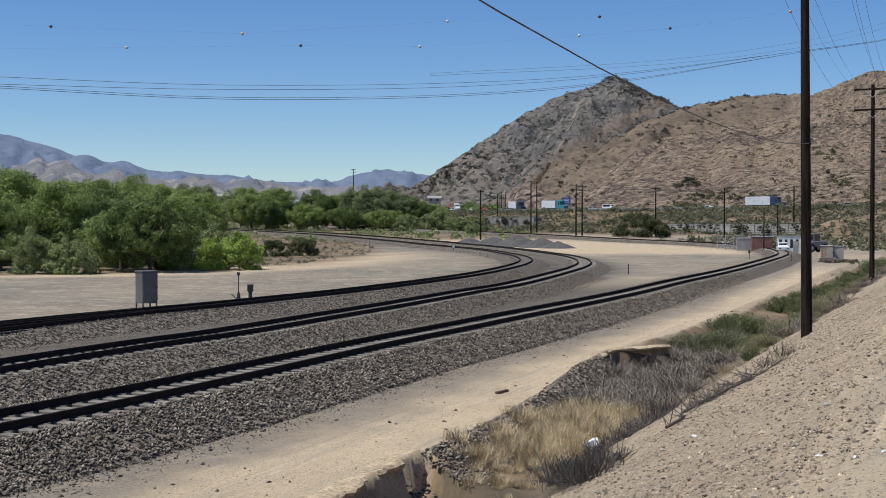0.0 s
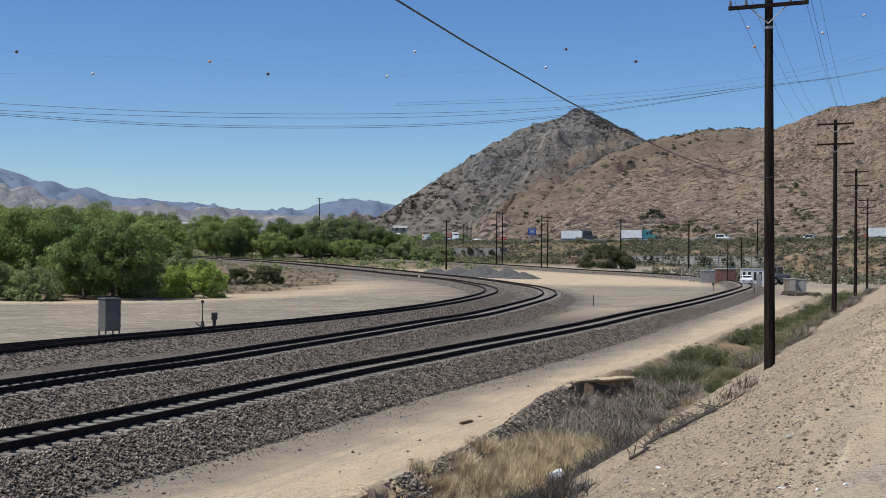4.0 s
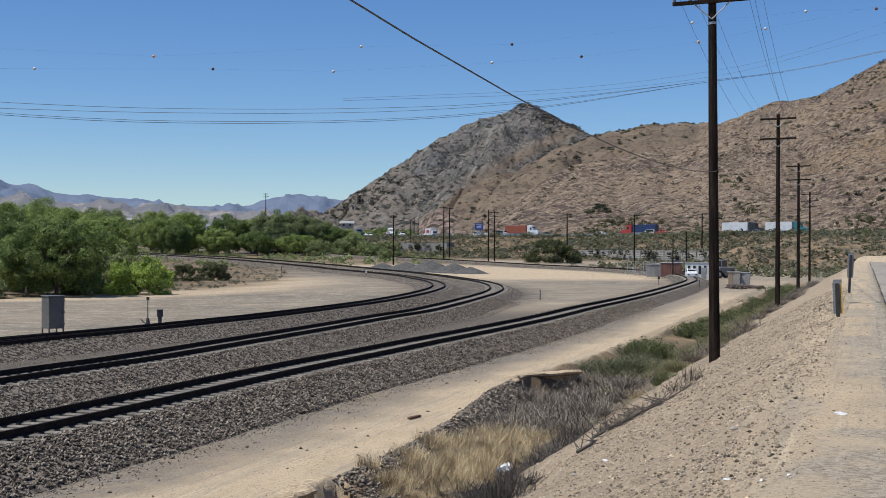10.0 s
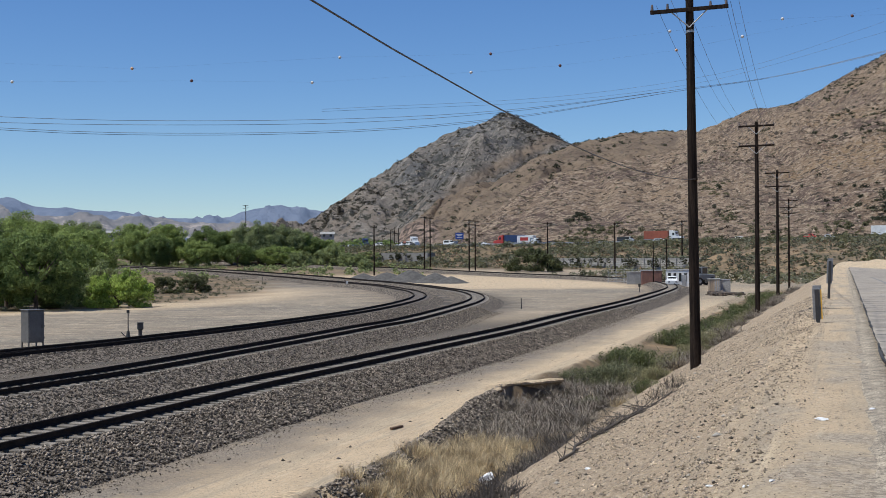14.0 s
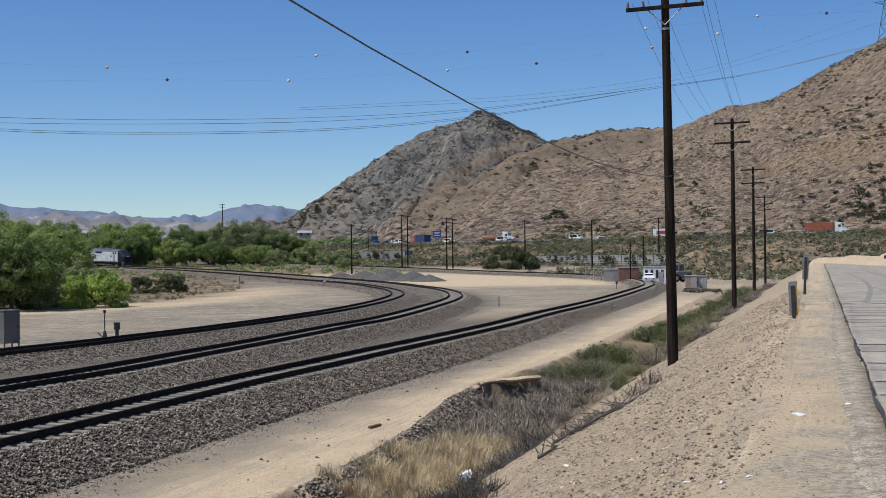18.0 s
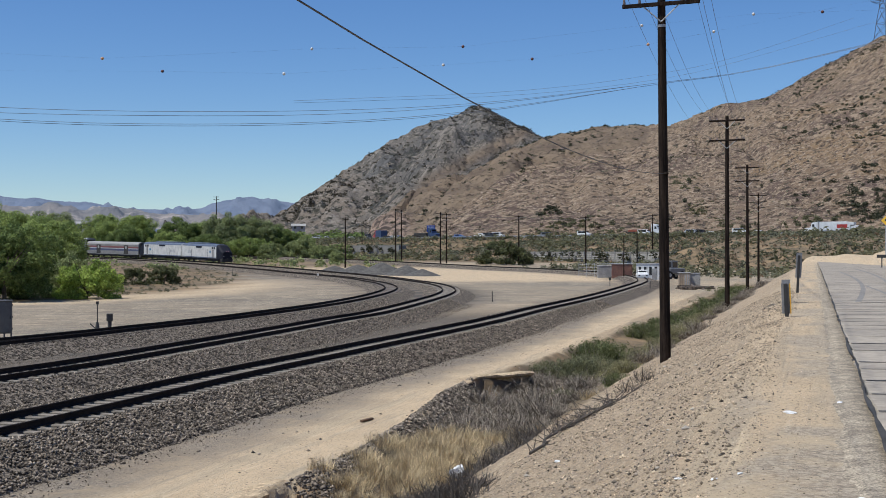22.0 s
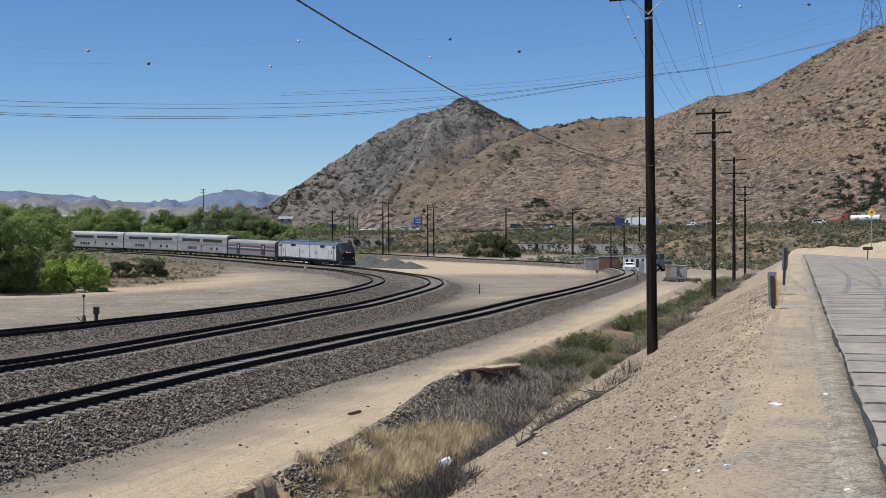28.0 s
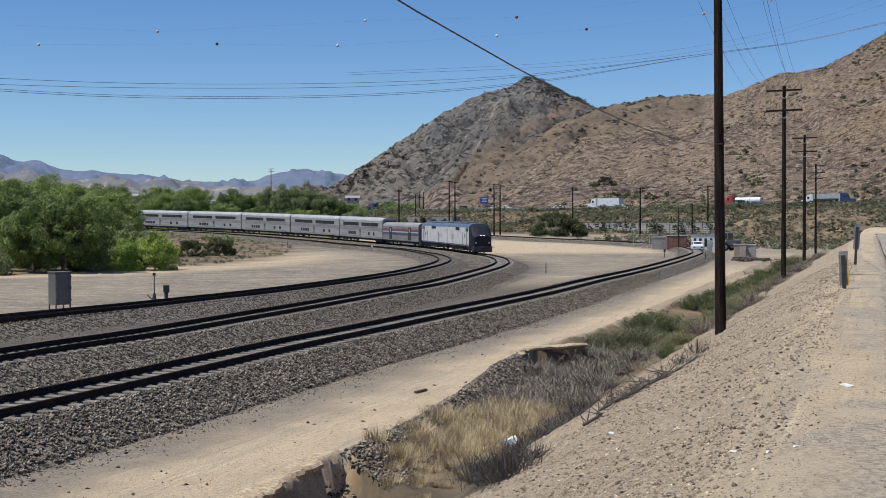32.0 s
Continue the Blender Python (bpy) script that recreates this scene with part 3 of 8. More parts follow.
stones("ballast_stones", bx, by, bed_z(bx, by) + rs.uniform(-0.01, 0.05, len(bx)), rs.uniform(0.026, 0.053, len(bx)) * np.where(np.minimum.reduce([np.abs(dist_line(bx, by, L[::4])[0]) for L in (TRACK_A, TRACK_B, TRACK_C)]) > 3.25, 0.5, 1.0), BALLAST, "dark grey crushed ballast stones beside the rails", 0.95)

# ---- hills ----
def slope_noise(nt, scale, lo, hi, across=1.0, down=0.35, lean=0.7, detail=5, rough=0.75):
    """Noise drawn out down the slope, by the sheet's own along and downhill metres."""
    at = [nt.nodes.new("ShaderNodeAttribute") for _ in range(2)]
    at[0].attribute_name, at[1].attribute_name = "along", "uphill"
    mx = nt.nodes.new("ShaderNodeMath")
    mx.operation, mx.inputs[1].default_value = "MULTIPLY_ADD", -lean
    nt.links.new(at[1].outputs["Fac"], mx.inputs[0])
    nt.links.new(at[0].outputs["Fac"], mx.inputs[2])
    cb = nt.nodes.new("ShaderNodeCombineXYZ")
    for sock, src, k in (("X", mx.outputs[0], across), ("Y", at[1].outputs["Fac"], down)):
        mm = nt.nodes.new("ShaderNodeMath")
        mm.operation, mm.inputs[1].default_value = "MULTIPLY", k
        nt.links.new(src, mm.inputs[0])
        nt.links.new(mm.outputs[0], cb.inputs[sock])
    n = nt.nodes.new("ShaderNodeTexNoise")
    n.inputs["Scale"].default_value, n.inputs["Detail"].default_value, n.inputs["Roughness"].default_value = scale, detail, rough
    nt.links.new(cb.outputs[0], n.inputs["Vector"])
    r = nt.nodes.new("ShaderNodeMapRange")
    r.inputs["From Min"].default_value, r.inputs["From Max"].default_value = lo, hi
    nt.links.new(n.outputs["Fac"], r.inputs["Value"])
    return r.outputs["Result"]


def hill_base(name, bump, reach):
    m = MATS[name] = bpy.data.materials.new(name)
    m.use_nodes = True
    nt = m.node_tree
    p = nt.nodes["Principled BSDF"]
    p.inputs["Roughness"].default_value, p.inputs["Specular IOR Level"].default_value = 1.0, 0.1
    b = nt.nodes.new("ShaderNodeBump")
    b.inputs["Strength"].default_value, b.inputs["Distance"].default_value = 0.9, reach
    nt.links.new(noise_fac(nt, bump, 0.2, 0.8, 6, 0.75), b.inputs["Height"])
    nt.links.new(b.outputs["Normal"], p.inputs["Normal"])
    return m, nt, p


def brown_hill():
    """Rubble slope: purple-brown and tan soil, pale broken rock in streaks, dark scrub; smooth grass on the spur."""
    m, nt, p = hill_base("dry_hillside", 0.25, 1.6)
    c = ramp_mix(nt, noise_fac(nt, 0.011, 0.42, 0.58, 6, 0.7), (0.26, 0.19, 0.128), (0.13, 0.093, 0.077))
    c = ramp_mix(nt, noise_fac(nt, 0.006, 0.54, 0.64, 5, 0.6), c, (0.25, 0.172, 0.102))
    c = ramp_mix(nt, slope_noise(nt, 0.17, 0.49, 0.57, 1.0, 0.75), c, (0.335, 0.255, 0.178))
    c = ramp_mix(nt, slope_noise(nt, 0.26, 0.54, 0.60, 1.0, 0.75), c, (0.105, 0.078, 0.062))
    c = ramp_mix(nt, noise_fac(nt, 0.5, 0.55, 0.60, 5, 0.8), c, (0.40, 0.32, 0.235))
    c = ramp_mix(nt, noise_fac(nt, 0.27, 0.54, 0.59, 5, 0.75), c, (0.07, 0.056, 0.044))
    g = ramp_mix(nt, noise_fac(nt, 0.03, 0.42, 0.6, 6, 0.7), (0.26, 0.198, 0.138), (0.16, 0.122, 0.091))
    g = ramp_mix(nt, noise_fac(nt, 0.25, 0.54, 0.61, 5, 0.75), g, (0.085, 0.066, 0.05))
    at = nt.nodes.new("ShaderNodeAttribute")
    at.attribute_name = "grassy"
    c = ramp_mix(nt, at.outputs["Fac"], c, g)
    at = nt.nodes.new("ShaderNodeAttribute")
    at.attribute_name = "rocky"
    k = ramp_mix(nt, noise_fac(nt, 0.16, 0.42, 0.55, 5, 0.7), (0.36, 0.265, 0.205), (0.085, 0.068, 0.058))
    c = ramp_mix(nt, at.outputs["Fac"], c, k)
    nt.links.new(c, p.inputs["Base Color"])
    return m


def grey_mountain():
    """Chaparral mountain: tan and slate ground, dark brush in the hollows, pale talus; haze painted in as bluer tones.
    """
    m, nt, p = hill_base("chaparral_mountain", 0.09, 4.0)
    at = nt.nodes.new("ShaderNodeAttribute")
    at.attribute_name = "slate"
    c = ramp_mix(nt, at.outputs["Fac"], (0.225, 0.188, 0.152), (0.145, 0.14, 0.136))
    c = ramp_mix(nt, noise_fac(nt, 0.02, 0.46, 0.6, 6, 0.72), c, (0.175, 0.155, 0.135))
    c = ramp_mix(nt, slope_noise(nt, 0.04, 0.53, 0.62, 1.0, 0.6, 0.9), c, (0.29, 0.258, 0.222))
    c = ramp_mix(nt, slope_noise(nt, 0.05, 0.52, 0.60, 1.0, 0.6, 0.9), c, (0.078, 0.078, 0.072))
    c = ramp_mix(nt, noise_fac(nt, 0.11, 0.53, 0.60, 5, 0.78), c, (0.062, 0.06, 0.048))
    c = ramp_mix(nt, noise_fac(nt, 0.2, 0.57, 0.64, 4, 0.75), c, (0.30, 0.262, 0.22))
    at = nt.nodes.new("ShaderNodeAttribute")
    at.attribute_name = "grassy"
    c = ramp_mix(nt, at.outputs["Fac"], c, ramp_mix(nt, noise_fac(nt, 0.04, 0.4, 0.62, 5, 0.7), (0.235, 0.18, 0.13), (0.17, 0.135, 0.105)))
    nt.links.new(c, p.inputs["Base Color"])
    return m


def sheet_attrs(me, P, rows, **masks):
    al = np.concatenate([[0], np.cumsum(np.linalg.norm(np.diff(P[rows // 2], axis=0), axis=1))])[None] + 0 * P[..., 0]
    up = np.concatenate([0 * P[:1, :, 0], np.cumsum(np.linalg.norm(np.diff(P, axis=0), axis=2), axis=0)])
    for name, values in (("along", al), ("uphill", up), *masks.items()):
        set_attr(me, name, values)


def view_angles(P):
    """Bearing and steepness of places as seen from the road shoulder."""
    return P[..., 0] / P[..., 1], (P[..., 2] - EYE) / np.hypot(P[..., 0], P[..., 1])


def hill_points(base, ridge, nu, nv, rough, gully, seed, bulge=0.1, back=0.6, gap=75):
    """A hillside from its foot line to its ridge and down behind it, with spurs and gullies."""
    b = smooth_line(base, 1.0)
    r = smooth_line(ridge, 1.0)
    k = np.linspace(0, 1, nu)
    b = np.stack([np.interp(k, np.linspace(0, 1, len(b)), b[:, i]) for i in range(3)], 1)
    r = np.stack([np.interp(k, np.linspace(0, 1, len(r)), r[:, i]) for i in range(3)], 1)
    q = np.concatenate([np.linspace(0, 1, nv), 1 + np.linspace(0.03, back, nv // 5)])
    P = b[None] + (r - b)[None] * q[:, None, None]
    up = np.where(q <= 1, q + bulge * np.sin(np.pi * np.clip(q, 0, 1)), 1 - (q - 1) * 1.1)
    P[..., 2] = b[None, :, 2] + (r - b)[None, :, 2] * up[:, None]
    ln = np.linalg.norm(r[:, :2] - b[:, :2], axis=1)[None]
    body = np.sin(np.pi * np.clip(q, 0, 1)) ** 0.7
    along = np.concatenate([[0], np.cumsum(np.linalg.norm(np.diff(r[:, :2], axis=0), axis=1))])[None] + 0 * P[..., 0]
    g = np.abs(fbm(along + 12 * fbm(P[..., 0], P[..., 1], 60, seed + 1), q[:, None] * ln * 0.35, gap, seed, 3))
    P[..., 2] += body[:, None] * (gully * (g - 0.25) + rough * fbm(P[..., 0], P[..., 1], 26, seed + 2, 5))
    P[..., 2] += (q > 0.05)[:, None] * rough * 0.22 * fbm(P[..., 0], P[..., 1], 9, seed + 3, 3)
    return P


BROWN, GREY = brown_hill(), grey_mountain()
HILL_BASE = [(27, 632, 7), (30, 590, 8), (40, 540, 8), (52, 503, 8), (66, 480, 8), (90, 456, 8), (125, 427, 8.2), (159, 400, 8.6), (191, 375, 9), (273, 312, 10), (415, 215, 11)]
HILL_RIDGE = [(36, 668, 12.5), (46, 690, 25), (54, 705, 32), (66, 735, 38), (84, 795, 46), (111, 853, 55), (144, 919, 71), (168, 965, 83), (196, 1021, 93), (230, 1076, 102), (263, 1119, 109), (287, 1114, 110), (278, 1024, 100), (289, 957, 104), (295, 924, 108), (304, 900, 107), (311, 887, 107), (322, 873, 113), (339, 855, 124), (356, 837, 134), (364, 823, 139), (377, 817, 144), (417, 797, 158), (520, 700, 180), (650, 520, 190)]
HILL_P = hill_points(HILL_BASE, HILL_RIDGE, 440, 180, 6.0, 9.0, 31)
HILL_P[2:, :, 2] += 0.9 * np.abs(fbm(HILL_P[2:, :, 0], HILL_P[2:, :, 1], 6, 38, 3))
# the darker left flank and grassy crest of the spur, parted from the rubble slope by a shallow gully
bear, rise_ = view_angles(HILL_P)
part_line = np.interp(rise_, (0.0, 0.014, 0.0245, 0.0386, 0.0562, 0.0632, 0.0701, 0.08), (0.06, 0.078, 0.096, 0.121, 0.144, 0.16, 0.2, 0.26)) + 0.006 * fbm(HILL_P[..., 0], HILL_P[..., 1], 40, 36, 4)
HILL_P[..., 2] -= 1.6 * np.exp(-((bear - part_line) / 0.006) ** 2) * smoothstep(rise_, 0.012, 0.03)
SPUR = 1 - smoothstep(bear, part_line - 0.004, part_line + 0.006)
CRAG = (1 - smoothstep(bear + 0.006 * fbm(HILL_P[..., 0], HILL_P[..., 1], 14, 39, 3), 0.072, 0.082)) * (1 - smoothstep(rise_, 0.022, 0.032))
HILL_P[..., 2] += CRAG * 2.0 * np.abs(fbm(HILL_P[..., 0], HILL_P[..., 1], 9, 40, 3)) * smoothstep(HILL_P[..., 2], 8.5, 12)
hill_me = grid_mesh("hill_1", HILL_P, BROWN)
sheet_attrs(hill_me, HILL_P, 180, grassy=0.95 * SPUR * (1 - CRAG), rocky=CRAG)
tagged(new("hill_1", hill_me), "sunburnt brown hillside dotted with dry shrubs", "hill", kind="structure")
MTN_RIDGE = [(-120, 1230, 14), (-60, 1249, 24), (-35, 1280, 36), (-19, 1300, 45), (3, 1330, 61), (32, 1370, 80), (63, 1399, 103), (88, 1427, 120), (121, 1455, 138), (154, 1472, 149), (174, 1480, 159), (188, 1488, 164), (202, 1496, 162), (223, 1504, 152), (243, 1511, 141), (264, 1517, 129), (304, 1520, 111), (380, 1540, 100)]
MTN_BASE = [(-130, 1190, 12), (-70, 1120, 12), (-40, 1060, 12), (-20, 1000, 12), (0, 960, 12), (20, 930, 12), (40, 910, 12), (60, 900, 12), (90, 900, 14), (120, 920, 18), (160, 960, 24), (220, 1010, 30), (330, 1100, 50)]
MTN_P = hill_points(MTN_BASE, MTN_RIDGE, 330, 170, 16.0, 58.0, 47, bulge=0.05, gap=110)
m_bear, m_rise = view_angles(MTN_P)
lift = smoothstep(m_bear + 0.02 * fbm(MTN_P[..., 0], MTN_P[..., 1], 120, 48, 4), 0.028, 0.052) * smoothstep(m_rise + 0.012 * fbm(MTN_P[..., 0], MTN_P[..., 1], 90, 49, 4), 0.036, 0.05)
saddle = np.exp(-((m_rise - 0.0535 - (m_bear - 0.095) * 0.5) / 0.0055) ** 2) * smoothstep(m_bear, 0.075, 0.092)
mtn_me = grid_mesh("mountain", MTN_P, GREY)
sheet_attrs(mtn_me, MTN_P, 170, slate=np.clip(lift * (0.8 + 0.5 * fbm(MTN_P[..., 0], MTN_P[..., 1], 70, 50, 4)), 0, 1), grassy=saddle)
tagged(new("mountain", mtn_me), "grey-brown rocky mountain with a pointed summit", "mountain", kind="structure")


# Distance haze is painted in: bluish base colours plus an even blue emission.
def range_mat(name, a, b, haze_glow, pale=None):
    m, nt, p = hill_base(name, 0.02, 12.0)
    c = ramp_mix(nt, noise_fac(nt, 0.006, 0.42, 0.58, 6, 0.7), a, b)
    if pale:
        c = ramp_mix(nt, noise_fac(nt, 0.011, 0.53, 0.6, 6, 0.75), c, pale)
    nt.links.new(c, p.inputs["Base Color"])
    p.inputs["Emission Color"].default_value, p.inputs["Emission Strength"].default_value = (*haze_glow, 1), 1.0
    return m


# the blue-grey shift and the glow of both ranges imitate haze
FAR = range_mat("hazed_far_range", (0.13, 0.15, 0.20), (0.10, 0.12, 0.17), (0.075, 0.095, 0.13))
BUFF = range_mat("hazed_buff_rock", (0.19, 0.165, 0.15), (0.13, 0.125, 0.125), (0.065, 0.078, 0.098), (0.33, 0.28, 0.24))
FAR_RIDGE = [(-2600, 3500, 380), (-1697, 4060, 310), (-1390, 4175, 280), (-1310, 4200, 259), (-1228, 4225, 237), (-1178, 4239, 216), (-1136, 4251, 217), (-1077, 4266, 194), (-1026, 4279, 200), (-957, 4295, 173), (-852, 4317, 163), (-709, 4343, 153), (-619, 4356, 142), (-527, 4368, 135), (-362, 4385, 136), (-306, 4389, 155), (-194, 4396, 177), (-157, 4397, 172), (-82, 4399, 162), (-26, 4400, 155), (123, 4398, 140), (600, 4380, 130)]
far_p = hill_points([(x * 0.8, y * 0.8, 45) for x, y, z in FAR_RIDGE], FAR_RIDGE, 260, 50, 9.0, 60.0, 61, back=0.2)
tagged(new("backdrop_range", grid_mesh("backdrop_range", far_p, FAR)), "mountain range on the horizon with painted blue haze", "mountains", kind="structure")
BUFF_RIDGE = [(-1100, 2360, 95), (-822, 2467, 101), (-803, 2473, 107), (-779, 2481, 112), (-755, 2488, 124), (-741, 2492, 113), (-721, 2498, 119), (-701, 2504, 115), (-677, 2510, 98), (-627, 2523, 91), (-524, 2547, 85), (-482, 2555, 88), (-419, 2566, 78), (-387, 2571, 84), (-333, 2579, 82), (-290, 2584, 73), (-203, 2592, 71), (-93, 2598, 68), (60, 2600, 60)]
buff_p = hill_points([(x * 0.86, y * 0.86, 38) for x, y, z in BUFF_RIDGE], BUFF_RIDGE, 300, 40, 10.0, 40.0, 71, back=0.3)
tagged(new("backdrop_rocks", grid_mesh("backdrop_rocks", buff_p, BUFF)), "pale eroded sandstone ridges with painted distance haze", "rocks", kind="structure")

# ---- road ----
CONCRETE = mat("road_concrete", (0.365, 0.315, 0.25), (0.27, 0.235, 0.19), 0.7, rough=0.92, bump=0.3, bump_scale=30, fine=0.1, rand=0.05)
TAR = mat("tar", (0.035, 0.033, 0.03), (0.06, 0.055, 0.05), 2.0, rough=0.9)
ASPHALT = mat("crumbled_asphalt", (0.42, 0.355, 0.265), (0.27, 0.228, 0.175), 5.0, rough=1.0, spec=0.05, bump=0.9, bump_scale=30, fine=0.35)
road = thing("road", label="pale worn concrete road with dark tarred joints", category="road", kind="structure")
rr = random.Random(4)
bm = bmesh.new()
vv = -30.0
edges = []
while vv < 205:
    edges.append(vv)
    vv += rr.choice((1.25, 1.5, 1.7, 2.1, 2.4)) if vv < 70 else rr.choice((2.4, 3.2, 4.4))
for lane, (u0, u1) in enumerate(((0.62, 4.25), (4.29, 8.1))):
    for a, b in zip(edges[:-1], edges[1:]):
        gap = rr.uniform(0.035, 0.1)
        bm = bmesh.new()
        j = [rr.uniform(-0.05, 0.05) if lane == 0 else 0 for _ in range(2)]
        add_box(bm, u0, a + gap, -0.2, u1, b - gap, 0, bevel=0.012)
        for v in bm.verts:
            if v.co.x < u0 + 0.05:
                v.co.x += rr.uniform(-0.04, 0.04)
            x, y = xy(v.co.x, v.co.y)
            v.co = (x, y, v.co.z + 2.50)
        part("slab", bm, CONCRETE, road)
base = smooth_line([xy(4.35, -30), xy(4.35, 60), xy(4.35, 205)], 3.0)
part("tar_joints", sweep("tar_joints", base, np.full(len(base), 2.455), [(-3.9, -0.004), (-3.7, -0.004), (-3.68, 0.03), (3.72, 0.03), (3.72, -0.2), (-3.9, -0.2)], TAR), TAR, road, "dark tar filling between the slabs")
# poured tar over the joints and along the broken slab edge
strip_me = []
for i in range(4):
    k = np.linspace(0.66, 8.0, 26)
    c = 0.05 * fbm(k, k * 0 + i * 7, 1.4, 60 + i, 3)
    w = 0.045 + 0.035 * fbm(k, k * 0, 0.9, 70 + i, 2)
    TX, TY = xy(np.stack([k, k], 1), np.stack([c - w, c + w], 1))
    strip_me.append(grid_mesh("tar_strip", np.stack([TX, TY, 0 * TX], -1), TAR))
for i, v_ in enumerate(edges[1:]):
    if v_ > 8:
        x, y = xy(0, v_)
        ob = part("tar_strip", strip_me[i % 4], TAR, road)
        ob.location = (x, y, 2.505)
k = np.arange(6, 120, 0.12)
c = 0.6 + 0.035 * fbm(k, k * 0, 1.8, 66, 4)
w = np.clip(0.02 + 0.035 * fbm(k, k * 0, 1.1, 67, 3), 0.006, 1)
TX, TY = xy(np.stack([c - w, c + w], 1), k[:, None])
part("edge_crack", grid_mesh("edge_crack", np.stack([TX, TY, 0 * TX + 2.512], -1), TAR), TAR, road, "black crack along the slab edge")
# crumbled asphalt edge
ev = np.arange(-10, 150, 0.3)
eu = np.stack([0.24 - 0.3 * np.abs(fbm(ev, ev * 0, 3.0, 9)) - 0.2 * fbm(ev, ev * 0, 0.9, 19), 0.36 + 0 * ev, 0.595 + 0.03 * fbm(ev, ev * 0, 0.8, 10), 0.625 + 0.03 * fbm(ev, ev * 0, 0.8, 10)], 1)
EX, EY = xy(eu, ev[:, None])
EZ = np.stack([ground_z(EX[:, 0], EY[:, 0]) - 0.03, np.full(len(ev), 2.475), np.full(len(ev), 2.47) + 0.004 * fbm(ev, ev * 0, 0.7, 12), np.full(len(ev), 2.38)], 1)
part("edge_strip", grid_mesh("edge_strip", np.stack([EX, EY, EZ], -1), ASPHALT), ASPHALT, road, "crumbled grey asphalt edge strip")
# tyre marks
SKID = mat("tyre_mark", (0.20, 0.185, 0.168), (0.25, 0.232, 0.21), 1.0, rough=0.95)
for u0, v0, cu, ln, w in ((2.6, 24, 0.055, 26, 0.16), (3.9, 22, 0.06, 30, 0.18), (5.2, 30, 0.04, 40, 0.16), (1.6, 45, 0.02, 60, 0.2), (3.1, 52, 0.018, 70, 0.2), (5.6, 60, 0.02, 70, 0.2), (2.2, 34, 0.03, 30, 0.14)):
    k = np.linspace(0, 1, 30)
    lv = v0 + k * ln
    lu = u0 + 4.4 * np.sin(k * 2.2) * cu * ln / 3.5 * (1 - 0.6 * k) - 0.2
    pts = np.stack(xy(np.clip(lu, 0.75, 7.9), lv), 1)
    part("tyre_mark", sweep("tyre_mark", pts, np.full(30, 2.504), [(-w / 2, 0), (w / 2, 0)], SKID, closed=False), SKID, road)

# ---- loose gravel on bank and shoulder ----
PEBBLE = mat("pebble", (0.50, 0.40, 0.28), (0.28, 0.22, 0.155), 3.0, rough=0.95, fine=0.2, island=0.6, spec=0.2)
rs = np.random.RandomState(8)
n = 115000
pv = 7.0 + rs.rand(n) ** 1.8 * 55
pu = np.where(rs.rand(n) < 0.8, -0.45 - 5.0 * rs.rand(n) ** 1.0, rs.uniform(-6.0, 0.3, n))
keep = (pu > -6.3) & (pu < 0.2) & (rs.rand(n) < 0.45 + 0.55 * fbm(pu * 1.5, pv, 1.2, 14))
pu, pv = pu[keep], pv[keep]
px_, py_ = xy(pu, pv)
sz = (0.0062 + 0.021 * rs.rand(len(pu)) ** 5.0) * np.where(pu > -0.7, 0.5, 1.0) + 0.004 * np.clip(pv / 30, 0, 1)
dk = rs.rand(len(px_)) < 0.18
stones("dark_bank_gravel", px_[dk], py_[dk], ground_z(px_[dk], py_[dk]) + sz[dk] * 0.3, sz[dk] * 1.15, BALLAST, "dark grey gravel mixed into the sandy bank")
px_, py_, sz = px_[~dk], py_[~dk], sz[~dk]
stones("bank_gravel", px_, py_, ground_z(px_, py_) + sz * 0.2, sz, PEBBLE, "small angular stones strewn over the sandy bank")
n = 2400
pv = 20 + rs.rand(n) ** 1.5 * 90
pu = np.where(rs.rand(n) < 0.25, rs.uniform(-17, -11.5, n), -16.6 + rs.normal(0, 0.8, n))
px_, py_ = xy(pu, pv)
ok = np.abs(dist_line(px_, py_, TRACK_A[::4])[0]) > 2.4
px_, py_ = px_[ok], py_[ok]
sz = 0.012 + 0.045 * rs.rand(len(px_)) ** 3
stones("dirt_road_stones", px_, py_, ground_z(px_, py_) + sz * 0.2, sz, BALLAST, "stray ballast stones on the dirt road")
# ballast spilled down the ditch edge
n = 9000
pv = rs.uniform(26, 51, n)
pu = ditch_edge(pv) + np.abs(rs.normal(0, 0.75, n)) - 0.15
px_, py_ = xy(pu, pv)
sz = 0.02 + 0.05 * rs.rand(n) ** 2.5
stones("ditch_edge_stones", px_, py_, ground_z(px_, py_) + sz * 0.25, sz, BALLAST, "dark crushed stones spilled down the ditch edge")


